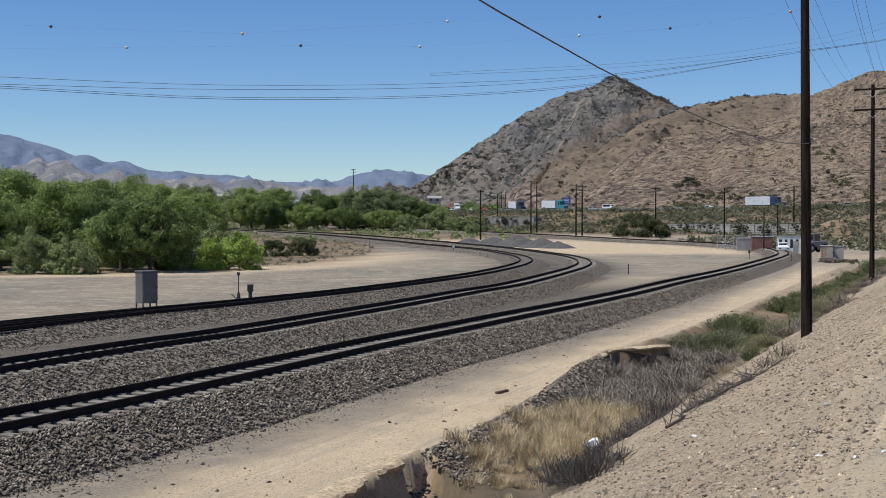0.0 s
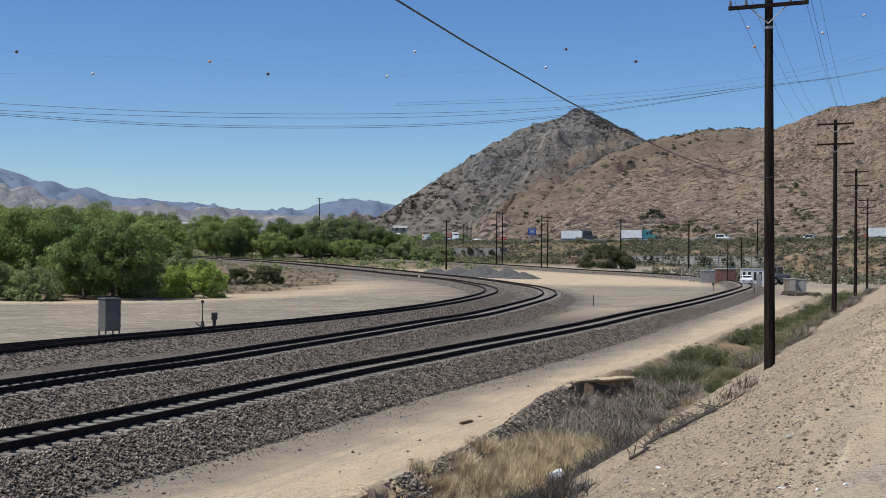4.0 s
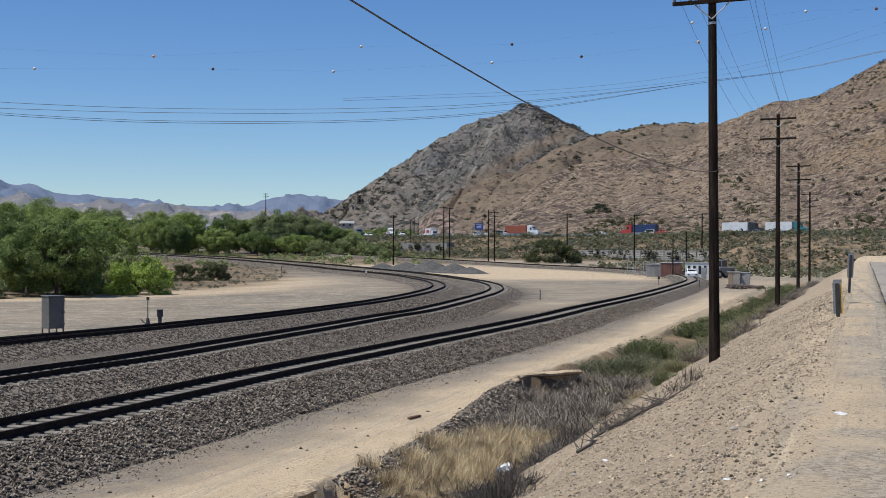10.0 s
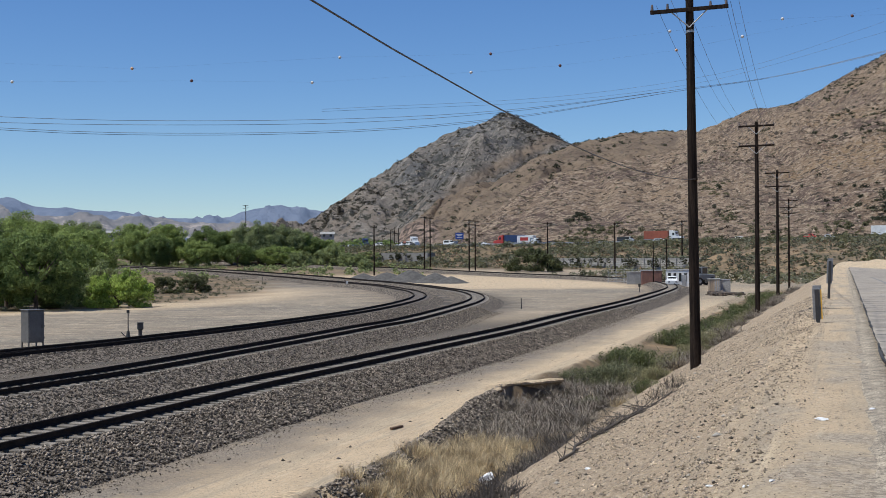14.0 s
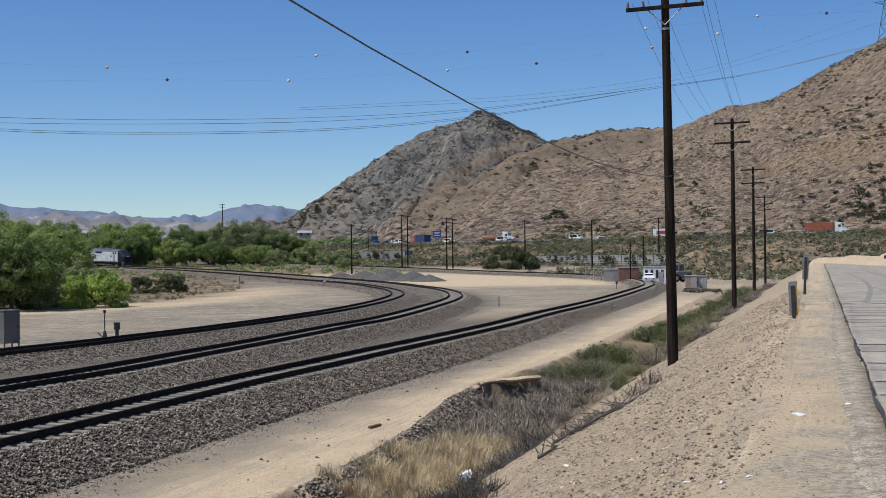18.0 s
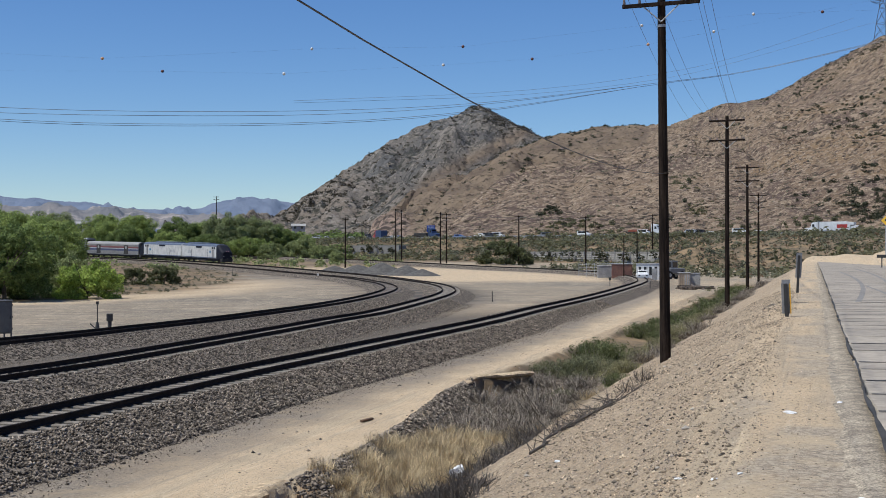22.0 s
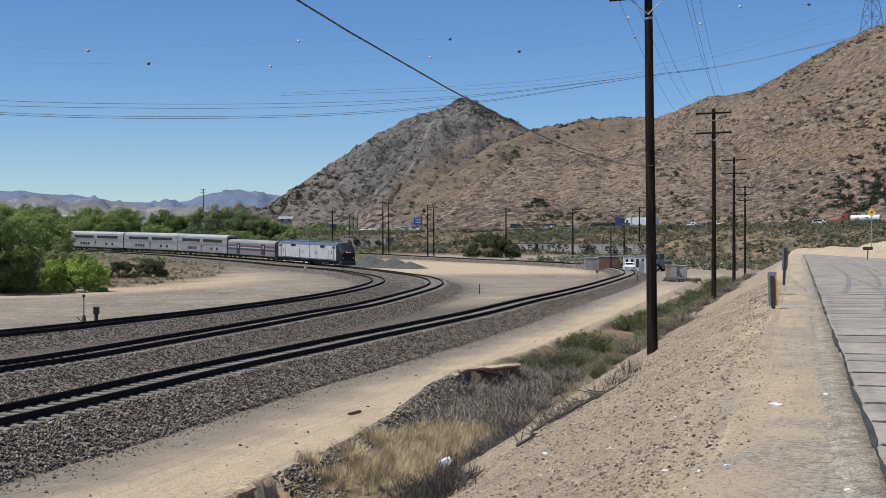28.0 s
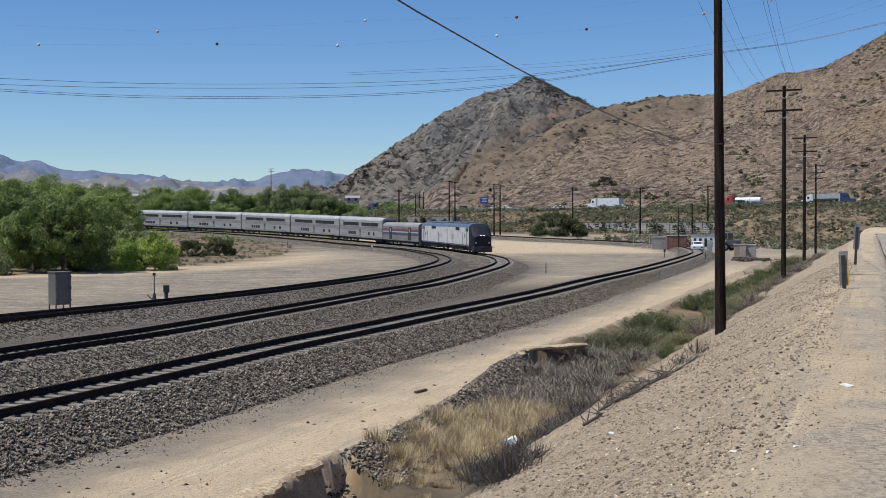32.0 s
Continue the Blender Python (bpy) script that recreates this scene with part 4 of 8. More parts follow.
# undercut dirt crust along the ditch
def crust(path, seed, deep, s0, s1):
    L = smooth_line([(a, b, 0.0) for a, b in path], 0.1)[:, :2]
    n_ = len(L)
    along_ = np.arange(n_) * 0.1
    L, along_ = L[(along_ > s0) & (along_ < s1)], along_[(along_ > s0) & (along_ < s1)]
    d_ = tangents(L)
    nr_ = np.stack([d_[:, 1], -d_[:, 0]], 1)
    ends = smoothstep(along_, s0, s0 + 0.9) * (1 - smoothstep(along_, s1 - 1.2, s1))
    jag = (0.06 + 0.2 * fbm(along_, along_ * 0, 1.1, seed, 3) + 0.09 * fbm(along_, along_ * 0, 0.28, seed + 1, 2)) * ends
    bx_, by_ = xy(*(L - nr_ * 0.7).T)
    top = np.maximum(ground_z(bx_, by_), -0.92)
    fx, fy = xy(*(L + nr_ * 0.6).T)
    low = np.minimum(ground_z(fx, fy) - 0.12, top - 0.25)
    cols = [(-0.75 + 0.3 * fbm(along_, along_ * 0, 0.9, seed + 5, 3), top - 0.03), (-0.4 + 0 * jag, top + 0.012), (jag - 0.06, top + 0.02), (jag + 0.02, top - 0.03), (jag + 0.0, top - 0.11), (jag - 0.15 - 0.15 * ends, top - 0.2), (jag - 0.3, top * 0.6 + low * 0.4 - 0.08), (jag - 0.12 + 0.1 * fbm(along_, along_ * 0, 0.5, seed + 6, 3), top * 0.3 + low * 0.7), (jag + 0.12, low)]
    CX, CY = xy(*[np.stack([L[:, k] + nr_[:, k] * o_ for o_, _ in cols], 1) for k in (0, 1)])
    CZ = np.stack([z_ + 0.02 * fbm(along_ + i, along_ * 0, 0.35, seed + 2 + i, 2) for i, (_, z_) in enumerate(cols)], 1)
    tagged(new("dirt_ledge", grid_mesh("dirt_ledge", np.stack([CX, CY, CZ], -1), EARTH, smooth=False)), "undercut crust of sandy dirt along the ditch", "dirt ledge", kind="structure")


EARTH = mat("cut_earth", (0.53, 0.41, 0.265), (0.40, 0.305, 0.20), 1.5, rough=1.0, spec=0.1, bump=0.8, bump_scale=14, fine=0.25)
for i, (path, deep, s0, s1) in enumerate(WASHOUTS):
    crust(path, 141 + 20 * i, deep, s0 + 0.4, s1 - 0.4)
# larger pale rocks on the bank
ROCK = mat("pale_rock", (0.52, 0.47, 0.40), (0.40, 0.35, 0.28), 4.0, rough=0.95, rand=0.15)
for i in range(46):
    v0, f0 = stone_template(200 + i)
    u_, v_ = rs.uniform(-5.6, -1.2), 9 + 40 * rs.rand() ** 1.4
    x, y = xy(u_, v_)
    s = rs.uniform(0.02, 0.05)
    bm = bmesh.new()
    vs_ = [bm.verts.new(p * s * np.array((1.3, 1, 0.7))) for p in v0]
    for f in f0:
        bm.faces.new([vs_[j] for j in f])
    bmesh.ops.bevel(bm, geom=bm.edges[:], offset=s * 0.12, segments=1, affect="EDGES")
    rock = part("rock", bm, ROCK)
    rock.location = (x, y, float(ground_z(x, y)) + s * 0.25)
    tagged(rock, "pale angular rock lying on the sandy bank", "rock", "rocks on the bank")

# ---- plants ----
def leaf_cloud(rng, centres, radii, per, size, squash=1.0, hollow=0.35):
    """Leaf cards round clump centres, as arrays of vertices and quads."""
    V, F = [], []
    for c, r in zip(centres, radii):
        n = max(4, int(per * r ** 1.6))
        d = rng.normal(size=(n, 3))
        d /= np.linalg.norm(d, axis=1)[:, None]
        q = c + d * (r * rng.uniform(hollow, 1.0, (n, 1)) ** 0.6) * np.array((1, 1, squash))
        nn = d + 0.55 * rng.normal(size=(n, 3)) + np.array((0, 0, 0.3))
        nn /= np.linalg.norm(nn, axis=1)[:, None]
        a = np.cross(nn, rng.normal(size=(n, 3)))
        a /= np.linalg.norm(a, axis=1)[:, None]
        b = np.cross(nn, a)
        s = size * rng.uniform(0.6, 1.4, (n, 1))
        V.append(np.stack([q - a * s, q + b * s * 0.55, q + a * s, q - b * s * 0.55], 1).reshape(-1, 3))
    V = np.vstack(V)
    return V, np.arange(len(V)).reshape(-1, 4)


def leaf_mat(name, a, b, scale=0.6):
    m = mat(name, a, b, scale, rough=0.75, fine=0.15, island=0.35, spec=0.25)
    nt = m.node_tree
    p = nt.nodes["Principled BSDF"]
    tr = nt.nodes.new("ShaderNodeBsdfTranslucent")
    mix = nt.nodes.new("ShaderNodeMixShader")
    mix.inputs["Fac"].default_value = 0.42
    src = p.inputs["Base Color"].links[0].from_socket
    nt.links.new(src, tr.inputs["Color"])
    nt.links.new(p.outputs["BSDF"], mix.inputs[1])
    nt.links.new(tr.outputs["BSDF"], mix.inputs[2])
    nt.links.new(mix.outputs["Shader"], nt.nodes["Material Output"].inputs["Surface"])
    return m


LEAF = {
    "a": leaf_mat("leaf_green", (0.325, 0.39, 0.12), (0.205, 0.26, 0.078)),
    "d": leaf_mat("leaf_dark", (0.20, 0.255, 0.08), (0.125, 0.17, 0.054)),
    "o": leaf_mat("leaf_olive", (0.32, 0.355, 0.15), (0.215, 0.25, 0.105)),
    "b": leaf_mat("leaf_bright", (0.385, 0.47, 0.105), (0.26, 0.34, 0.075)),
    "w": leaf_mat("leaf_willow", (0.29, 0.325, 0.15), (0.20, 0.235, 0.105)),
    "k": leaf_mat("leaf_scrub", (0.125, 0.135, 0.058), (0.078, 0.086, 0.039)),
}
BARK = mat("bark", (0.16, 0.125, 0.095), (0.09, 0.07, 0.055), 3.0, rough=0.95, bump=0.6)


def tree_proto(kind, seed, h, w):
    """A tree or large bush of height h and crown width w: trunk, limbs, uneven leafy crown."""
    rng = np.random.RandomState(seed)
    bushy = kind in "bok" or h < 5.5
    tree = thing("bush" if bushy else "tree")
    bm = bmesh.new()
    lean = rng.uniform(-0.06, 0.06, 2) * h
    fork = h * (0.12 if bushy else 0.3)
    add_rod(bm, (0, 0, -0.5), (lean[0] * 0.4, lean[1] * 0.4, fork), 0.028 * h + 0.03, 0.02 * h + 0.02, 7)
    tips = []
    for i in range(6 if bushy else 7):
        an = i * 2.4 + rng.uniform(-0.4, 0.4)
        reach = w * rng.uniform(0.2, 0.4)
        mid = Vector((lean[0] * 0.4 + math.cos(an) * reach * 0.45, lean[1] * 0.4 + math.sin(an) * reach * 0.45, fork + (h - fork) * rng.uniform(0.25, 0.4)))
        tip = Vector((math.cos(an) * reach, math.sin(an) * reach, h * rng.uniform(0.62, 0.88)))
        add_rod(bm, (lean[0] * 0.4, lean[1] * 0.4, fork * 0.9), mid, 0.014 * h + 0.01, 0.009 * h, 5)
        add_rod(bm, mid, tip, 0.009 * h, 0.004 * h, 5)
        tips.append(tip)
    part("trunk", bm, BARK, tree, "grey-brown trunk and limbs")
    m = int((70 if bushy else 80) + w * 5.0)
    cs, rds = [], []
    lumps = [(rng.uniform(0, 6.283), rng.uniform(0.1, 1.0), rng.uniform(0.1, 0.3)) for _ in range(7)]
    for i in range(m):
        r = (min(w, h) * (w * h) ** 0.5) ** 0.5 * rng.uniform(0.07, 0.15)
        an = rng.uniform(0, 6.283)
        up = math.asin(rng.uniform(0.0 if bushy else -0.9, 1.0))
        out = rng.uniform(0.35, 1.0) ** 0.5
        out *= 0.88 + max(g * math.exp(-((math.cos(an - a_) - 1) ** 2 + (math.sin(up) - s_) ** 2) / 0.18) for a_, s_, g in lumps)
        flat = math.cos(up) * out * (w / 2 - r * 0.6)
        z0 = 0.0 if bushy else 0.46 * h
        zz = z0 + math.sin(up) * out * (h - z0 - r * 0.6)
        cs.append((math.cos(an) * flat, math.sin(an) * flat, min(max(r * 0.4, zz), h * 1.06 - r * 0.5)))
        rds.append(r)
    per = 120.0 if w < 9 else 95.0
    V, F = leaf_cloud(rng, np.array(cs), rds, per * (2.6 if bushy else 2.0), 0.08 + 0.0055 * w, 0.8, 0.3)
    V[:, 2] = np.maximum(V[:, 2], 0.05)
    part("crown", soup("crown", V, F, LEAF[kind]), LEAF[kind], tree)
    return tree


TREE_WORDS = {"a": "leafy green cottonwood in the valley grove", "d": "dense dark green tree at the edge of the yard", "o": "pale olive green shrub at the edge of the grove", "b": "bright yellow-green round bush beside the yard", "w": "tall grey-green willow with bare limbs", "k": "dark dense scrub bush on dry ground"}
TREES = [(-52.6, 161.7, 10.8, 11.4, "a"), (-45.5, 158.6, 9.4, 10.4, "a"), (-51.4, 198.4, 11.3, 12.5, "a"), (-41.2, 133.8, 5.1, 6.4, "o"), (-30.8, 139.6, 7.3, 12.0, "d"), (-37.0, 132.9, 4.4, 5.7, "o"),
    (-48.3, 230.0, 10.9, 12.0, "a"), (-60.3, 258.1, 12.8, 12.1, "a"), (-57.2, 294.5, 13.4, 7.6, "d"), (-31.2, 169.1, 8.6, 8.2, "a"), (-27.6, 157.6, 5.6, 6.4, "o"), (-48.1, 144.2, 7.4, 8.1, "a"),
    (-52.4, 145.9, 8.7, 8.9, "a"), (-57.5, 149.3, 9.4, 9.9, "a"), (-23.7, 146.4, 4.9, 8.2, "b"), (-38.9, 221.6, 9.3, 5.8, "d"), (-55.0, 381.0, 12.4, 12.0, "a"),
    (-46.4, 374.6, 14.1, 12.0, "a"), (-36.1, 382.3, 12.9, 12.1, "d"), (-30.1, 386.8, 12.1, 13.9, "a"), (-22.1, 378.3, 14.0, 16.6, "w"), (-14.4, 383.7, 12.9, 15.2, "w"), (-7.5, 384.9, 9.8, 10.5, "d"),
    (-1.4, 370.0, 7.3, 11.6, "o"), (4.2, 350.0, 5.0, 8.9, "o"), (7.3, 331.9, 4.2, 6.0, "o"), (-37.7, 368.0, 8.3, 12.4, "a"), (-48.3, 362.3, 10.4, 11.1, "d"),
    (-27.0, 368.0, 7.6, 11.4, "d"), (-16.1, 368.6, 6.8, 13.0, "a"), (-9.8, 363.9, 5.3, 9.2, "o"), (-26.1, 203.3, 2.9, 6.5, "k"), (-21.9, 207.8, 3.3, 5.5, "k"), (47.6, 316.4, 6.6, 13.2, "k"),
    (-64.3, 220.8, 9.7, 10.8, "a"), (-71.6, 229.1, 11.4, 11.2, "a"), (-79.1, 237.1, 12.3, 11.6, "a"), (-39.2, 155.1, 6.3, 6.4, "o"), (-29.7, 147.0, 4.3, 4.8, "o"), (-68, 175, 11, 11, "a"), (-58, 178, 10.5, 11, "d"),
    (-35.5, 146.5, 6.0, 6.5, "a"), (-44.5, 170.0, 9.2, 9.5, "d"), (-36.5, 186.0, 9.0, 8.5, "a"), (-62.0, 200.0, 11.5, 11.0, "a"), (-56.0, 280.0, 12.5, 11.0, "a"), (-70.0, 300.0, 13.0, 12.0, "d"), 
    (-60.0, 395.0, 14.5, 13.0, "a"), (-75.0, 410.0, 15.0, 13.0, "w"), (-90.0, 420.0, 15.0, 13.0, "a"), (-50.0, 400.0, 13.5, 12.0, "d"), (8.5, 372.0, 5.5, 9.0, "o"), (-3.0, 400.0, 8.0, 12.0, "a"), (-18.0, 405.0, 11.5, 12.0, "a")]
PROTO = {}
tr_rng = random.Random(12)
for x, y, h, w, k in TREES:
    if k in "adw" and y < 270:
        h, w = h * 1.14, w * 1.08
    elif y > 330:
        h = h * 0.9
    shape = (k, round(h / w * 2.5), h > 8, tr_rng.randint(0, 1))
    z = float(ground_z(x, y))
    if y > 300:
        z = max(z, float(rail_z(y)) - 0.6) if x < 3 else z
    if shape not in PROTO:
        t = PROTO[shape] = tree_proto(k, 300 + len(PROTO), h, w)
        t["size"] = h
        t.matrix_world = pose(x, y, z, 0, 0, tr_rng.uniform(0, 360))
    else:
        s = h / PROTO[shape]["size"]
        t = copy_thing(PROTO[shape], pose(x, y, z, 0, 0, tr_rng.uniform(0, 360)))
        t.scale = (s, s, s)
    low = k in "bok" or h < 5.5
    tagged(t, TREE_WORDS[k], "bush" if low else "tree", "trees of the valley grove" if x < 20 else "")

US = np.random.RandomState(3)
# hillside shrubs: small clumps of leaf cards, beyond counting
SHRUB = {"dark": leaf_mat("shrub_dark", (0.10, 0.082, 0.055), (0.07, 0.058, 0.04), 0.05), "bush": leaf_mat("shrub_bush", (0.075, 0.078, 0.046), (0.05, 0.054, 0.033), 0.05), "mount": leaf_mat("shrub_mount", (0.10, 0.088, 0.064), (0.065, 0.058, 0.043), 0.05), "sage": leaf_mat("shrub_sage", (0.20, 0.20, 0.13), (0.13, 0.132, 0.085), 0.05), "dry": leaf_mat("shrub_dry", (0.24, 0.17, 0.10), (0.17, 0.12, 0.075), 0.05), "green": leaf_mat("shrub_green", (0.165, 0.16, 0.085), (0.12, 0.118, 0.062), 0.05)}


def clump_template(seed, n=11, card=0.2):
    r = np.random.RandomState(seed)
    V, F = leaf_cloud(r, np.array([(0, 0, 0.42), (0.35, 0.1, 0.3), (-0.3, -0.15, 0.32)]), (0.42, 0.32, 0.34), n * 2.6, card, 0.85, 0.3)
    return V, F


def shrubs(name, pts, size, material, label, n_=11, card=0.2):
    pts = np.asarray(pts)
    r = np.random.RandomState(len(pts))
    Vs, Fs, o = [], [], 0
    for k in range(3):
        P, S = pts[k::3], np.asarray(size)[k::3]
        v, f = clump_template(50 + k, n_, card)
        n = len(P)
        pl = np.stack([P[:, 0], P[:, 1], P[:, 2], S, S, S * r.uniform(0.6, 1.0, n), r.uniform(0, 6.28, n)], 1)
        c, s = np.cos(pl[:, 6])[:, None], np.sin(pl[:, 6])[:, None]
        T = v[None] * pl[:, None, 3:6]
        V = np.stack([T[..., 0] * c - T[..., 1] * s + pl[:, 0:1], T[..., 0] * s + T[..., 1] * c + pl[:, 1:2], T[..., 2] + pl[:, 2:3]], -1).reshape(-1, 3)
        Vs.append(V)
        Fs.append((f[None] + (np.arange(n) * len(v))[:, None, None]).reshape(-1, 4) + o)
        o += len(V)
    return tagged(new(name, soup(name, np.vstack(Vs), np.vstack(Fs), material)), label, "shrubs", kind="stuff")


def on_sheet(P, n, rng, rows):
    """Random places on a hillside sheet, evenly by area."""
    Q = P[rows[0]:rows[1] + 1]
    e1, e2 = Q[1:, :-1] - Q[:-1, :-1], Q[:-1, 1:] - Q[:-1, :-1]
    w = np.linalg.norm(np.cross(e1, e2), axis=2)
    w = np.minimum(w, np.percentile(w, 97)).reshape(-1)
    k = np.searchsorted(np.cumsum(w) / w.sum(), rng.rand(n)).clip(0, len(w) - 1)
    i0, j0 = k // (Q.shape[1] - 1), k % (Q.shape[1] - 1)
    fi, fj = rng.rand(n, 1), rng.rand(n, 1)
    return (Q[i0, j0] * (1 - fi) + Q[i0 + 1, j0] * fi) * (1 - fj) + (Q[i0, j0 + 1] * (1 - fi) + Q[i0 + 1, j0 + 1] * fi) * fj


rng = np.random.RandomState(77)


q = on_sheet(HILL_P, 30000, rng, (2, 182))
dens = fbm(q[:, 0], q[:, 1], 90, 81, 4)
sel = rng.rand(len(q)) < 0.25 + 1.1 * np.clip(dens + 0.1, 0, 1)
q, dens = q[sel], dens[sel]
kind = rng.rand(len(q)) + 0.5 * dens
for nm, lo, hi, s0, s1, lab in (("dark", 0.85, 9, 0.6, 2.0, "dark dry shrubs scattered over the brown hillside"), ("sage", 0.4, 0.85, 0.5, 1.4, "grey-green sage shrubs on the hillside"), ("dry", -9, 0.4, 0.5, 1.3, "sun-dried brown shrubs on the hillside")):
    s = (kind > lo) & (kind <= hi)
    shrubs("hillside_shrubs_" + nm, q[s], s0 + (s1 - s0) * rng.rand(s.sum()) ** 2.5, SHRUB[nm], lab)
# broken rock on the rubble slope
q = on_sheet(HILL_P, 34000, rng, (2, 178))
qb, qr = view_angles(q)
edge_b = np.interp(qr, (0.0, 0.014, 0.0245, 0.0386, 0.0562, 0.0632, 0.0701, 0.08), (0.06, 0.078, 0.096, 0.121, 0.144, 0.16, 0.2, 0.26))
q = q[(rng.rand(len(q)) < np.clip(0.45 + 1.3 * fbm(q[:, 0], q[:, 1], 45, 86, 4), 0.05, 1)) & (qb > edge_b + 0.006)]
HILLROCK = mat("hill_rock", (0.30, 0.235, 0.17), (0.18, 0.138, 0.105), 0.3, rough=1.0, island=0.5, spec=0.1)
stones("hillside_rocks", q[:, 0], q[:, 1], q[:, 2], 0.25 + 1.0 * rng.rand(len(q)) ** 3.5, HILLROCK, "pale broken rocks strewn over the rubble slope", 0.8)
q = on_sheet(MTN_P, 21000, rng, (2, 168))
dens = fbm(q[:, 0], q[:, 1], 110, 85, 4)
sel = rng.rand(len(q)) < 0.12 + 1.7 * np.clip(dens, 0, 1)
q = q[sel]
shrubs("mountain_shrubs", q, 1.4 + 3.4 * rng.rand(len(q)) ** 2.0, SHRUB["mount"], "dark chaparral covering the rocky mountain")
# round dark bushes on the spur's flank and crest
q = on_sheet(HILL_P, 16000, rng, (3, 182))
qb, qr = view_angles(q)
edge_b = np.interp(qr, (0.0, 0.014, 0.0245, 0.0386, 0.0562, 0.0632, 0.0701, 0.08), (0.06, 0.078, 0.096, 0.121, 0.144, 0.16, 0.2, 0.26))
spur = 1 - smoothstep(qb, edge_b - 0.003, edge_b + 0.003)
drift = fbm(q[:, 0], q[:, 1], 34, 83, 3)
band = np.exp(-((edge_b - 0.012 - qb) / 0.018) ** 2)
crest = smoothstep(q[:, 1], 930, 1000)
sel = rng.rand(len(q)) < spur * (0.03 + 0.16 * band * smoothstep(qb, 0.072, 0.085) * np.clip(drift + 0.3, 0, 1) + 0.5 * crest * np.clip(drift - 0.05, 0, 1)) + 0.012
q = q[sel]
shrubs("hillside_bushes", q, 1.5 + 1.9 * rng.rand(len(q)) ** 1.4, SHRUB["bush"], "round dark chaparral bushes on the flank of the spur", 34, 0.15)

q = on_sheet(HILL_P, 8000, rng, (150, 181))
q = q[(q[:, 0] > 300) & (rng.rand(len(q)) < np.clip(0.3 + 1.6 * fbm(q[:, 0], q[:, 1], 30, 88, 3), 0, 1))]
shrubs("crest_shrubs", q, 0.9 + 2.0 * rng.rand(len(q)) ** 1.8, SHRUB["bush"], "dark shrubs along the crest of the hill", 14, 0.19)


def hill_spots(spots):
    """Clumps round places on the hill given by bearing, steepness, count and spread."""
    out = []
    B, R = view_angles(HILL_P[:178])
    for b0, r0, n, sp in spots:
        i, j = np.unravel_index(np.argmin((B - b0) ** 2 + (R - r0) ** 2), B.shape)
        for _ in range(n):
            ii, jj = np.clip(i + rng.normal(0, sp), 1, 176), np.clip(j + rng.normal(0, sp), 1, HILL_P.shape[1] - 2)
            out.append(HILL_P[int(ii), int(jj)] + (rng.uniform(-0.8, 0.8), rng.uniform(-0.8, 0.8), -0.1))
    return np.array(out)


# green patches in the gullies
q = hill_spots(((0.2896, 0.0469, 26, 2.2), (0.3012, 0.0299, 26, 2.2), (0.3862, 0.0189, 30, 3), (0.3963, 0.0227, 20, 3), (0.1944, 0.0158, 46, 4), (0.1835, 0.0106, 34, 4), (0.235, 0.0125, 34, 4), (0.27, 0.012, 36, 4), (0.33, 0.014, 36, 4), (0.21, 0.02, 24, 4)))
shrubs("hillside_green_brush", q, 0.9 + 1.6 * rng.rand(len(q)), SHRUB["green"], "green brush in the gullies of the hill", 30, 0.15)
# dark thicket on the lower right of the hill
q = hill_spots(((0.1871, 0.029, 22, 1.6), (0.4233, 0.0263, 14, 1.6), (0.4335, 0.0292, 14, 1.6), (0.442, 0.0225, 16, 1.6), (0.4556, 0.0387, 18, 2.2), (0.4572, 0.0647, 14, 2.2), (0.4419, 0.0605, 6, 0.8), (0.4581, 0.0343, 14, 2), (0.4488, 0.0306, 14, 2), (0.43, 0.045, 26, 6), (0.47, 0.05, 30, 6), (0.48, 0.03, 30, 5), (0.41, 0.033, 14, 4), (0.40, 0.014, 14, 3), (0.45, 0.085, 26, 6), (0.42, 0.09, 26, 6), (0.38, 0.083, 14, 4), (0.44, 0.105, 30, 6), (0.40, 0.1, 20, 5), (0.47, 0.115, 30, 7)))
shrubs("hillside_thicket", q, 1.2 + 2.0 * rng.rand(len(q)), SHRUB["bush"], "dark green thicket on the lower hillside", 34, 0.15)
# slope below the highway
n = 30000
s = rng.uniform(0, len(HIGHWAY) - 2, n)
i = s.astype(int)
hp = HIGHWAY[i] + (HIGHWAY[i + 1] - HIGHWAY[i]) * (s - i)[:, None]
ht_ = tangents(HIGHWAY)[i]
offs = 9 + (80 + 75 * (hp[:, 0] > 130)) * rng.rand(n) ** 1.25
qx, qy = hp[:, 0] - ht_[:, 1] * offs, hp[:, 1] + ht_[:, 0] * offs
ua, va = uv(qx, qy)
dA_ = dist_line(qx, qy, TRACK_A[::6])[0]
ok = (dA_ > 5) & (np.hypot(qx, qy) < 700)
qx, qy = qx[ok], qy[ok]
P = np.stack([qx, qy, ground_z(qx, qy) - 0.1], 1)
k = rng.rand(len(P))
shrubs("bank_shrubs_sage", P[k < 0.55], 0.8 + 1.7 * rng.rand((k < 0.55).sum()) ** 2, SHRUB["sage"], "sage shrubs on the slope below the highway", 9, 0.2)
shrubs("bank_shrubs_green", P[(k >= 0.55) & (k < 0.78)], 0.9 + 2.4 * rng.rand(((k >= 0.55) & (k < 0.78)).sum()) ** 2, SHRUB["green"], "green shrubs on the slope below the highway", 9, 0.2)
shrubs("bank_shrubs_dry", P[k >= 0.78], 0.5 + 1.0 * rng.rand((k >= 0.78).sum()), SHRUB["dry"], "dry brown shrubs on the slope below the highway", 6, 0.22)
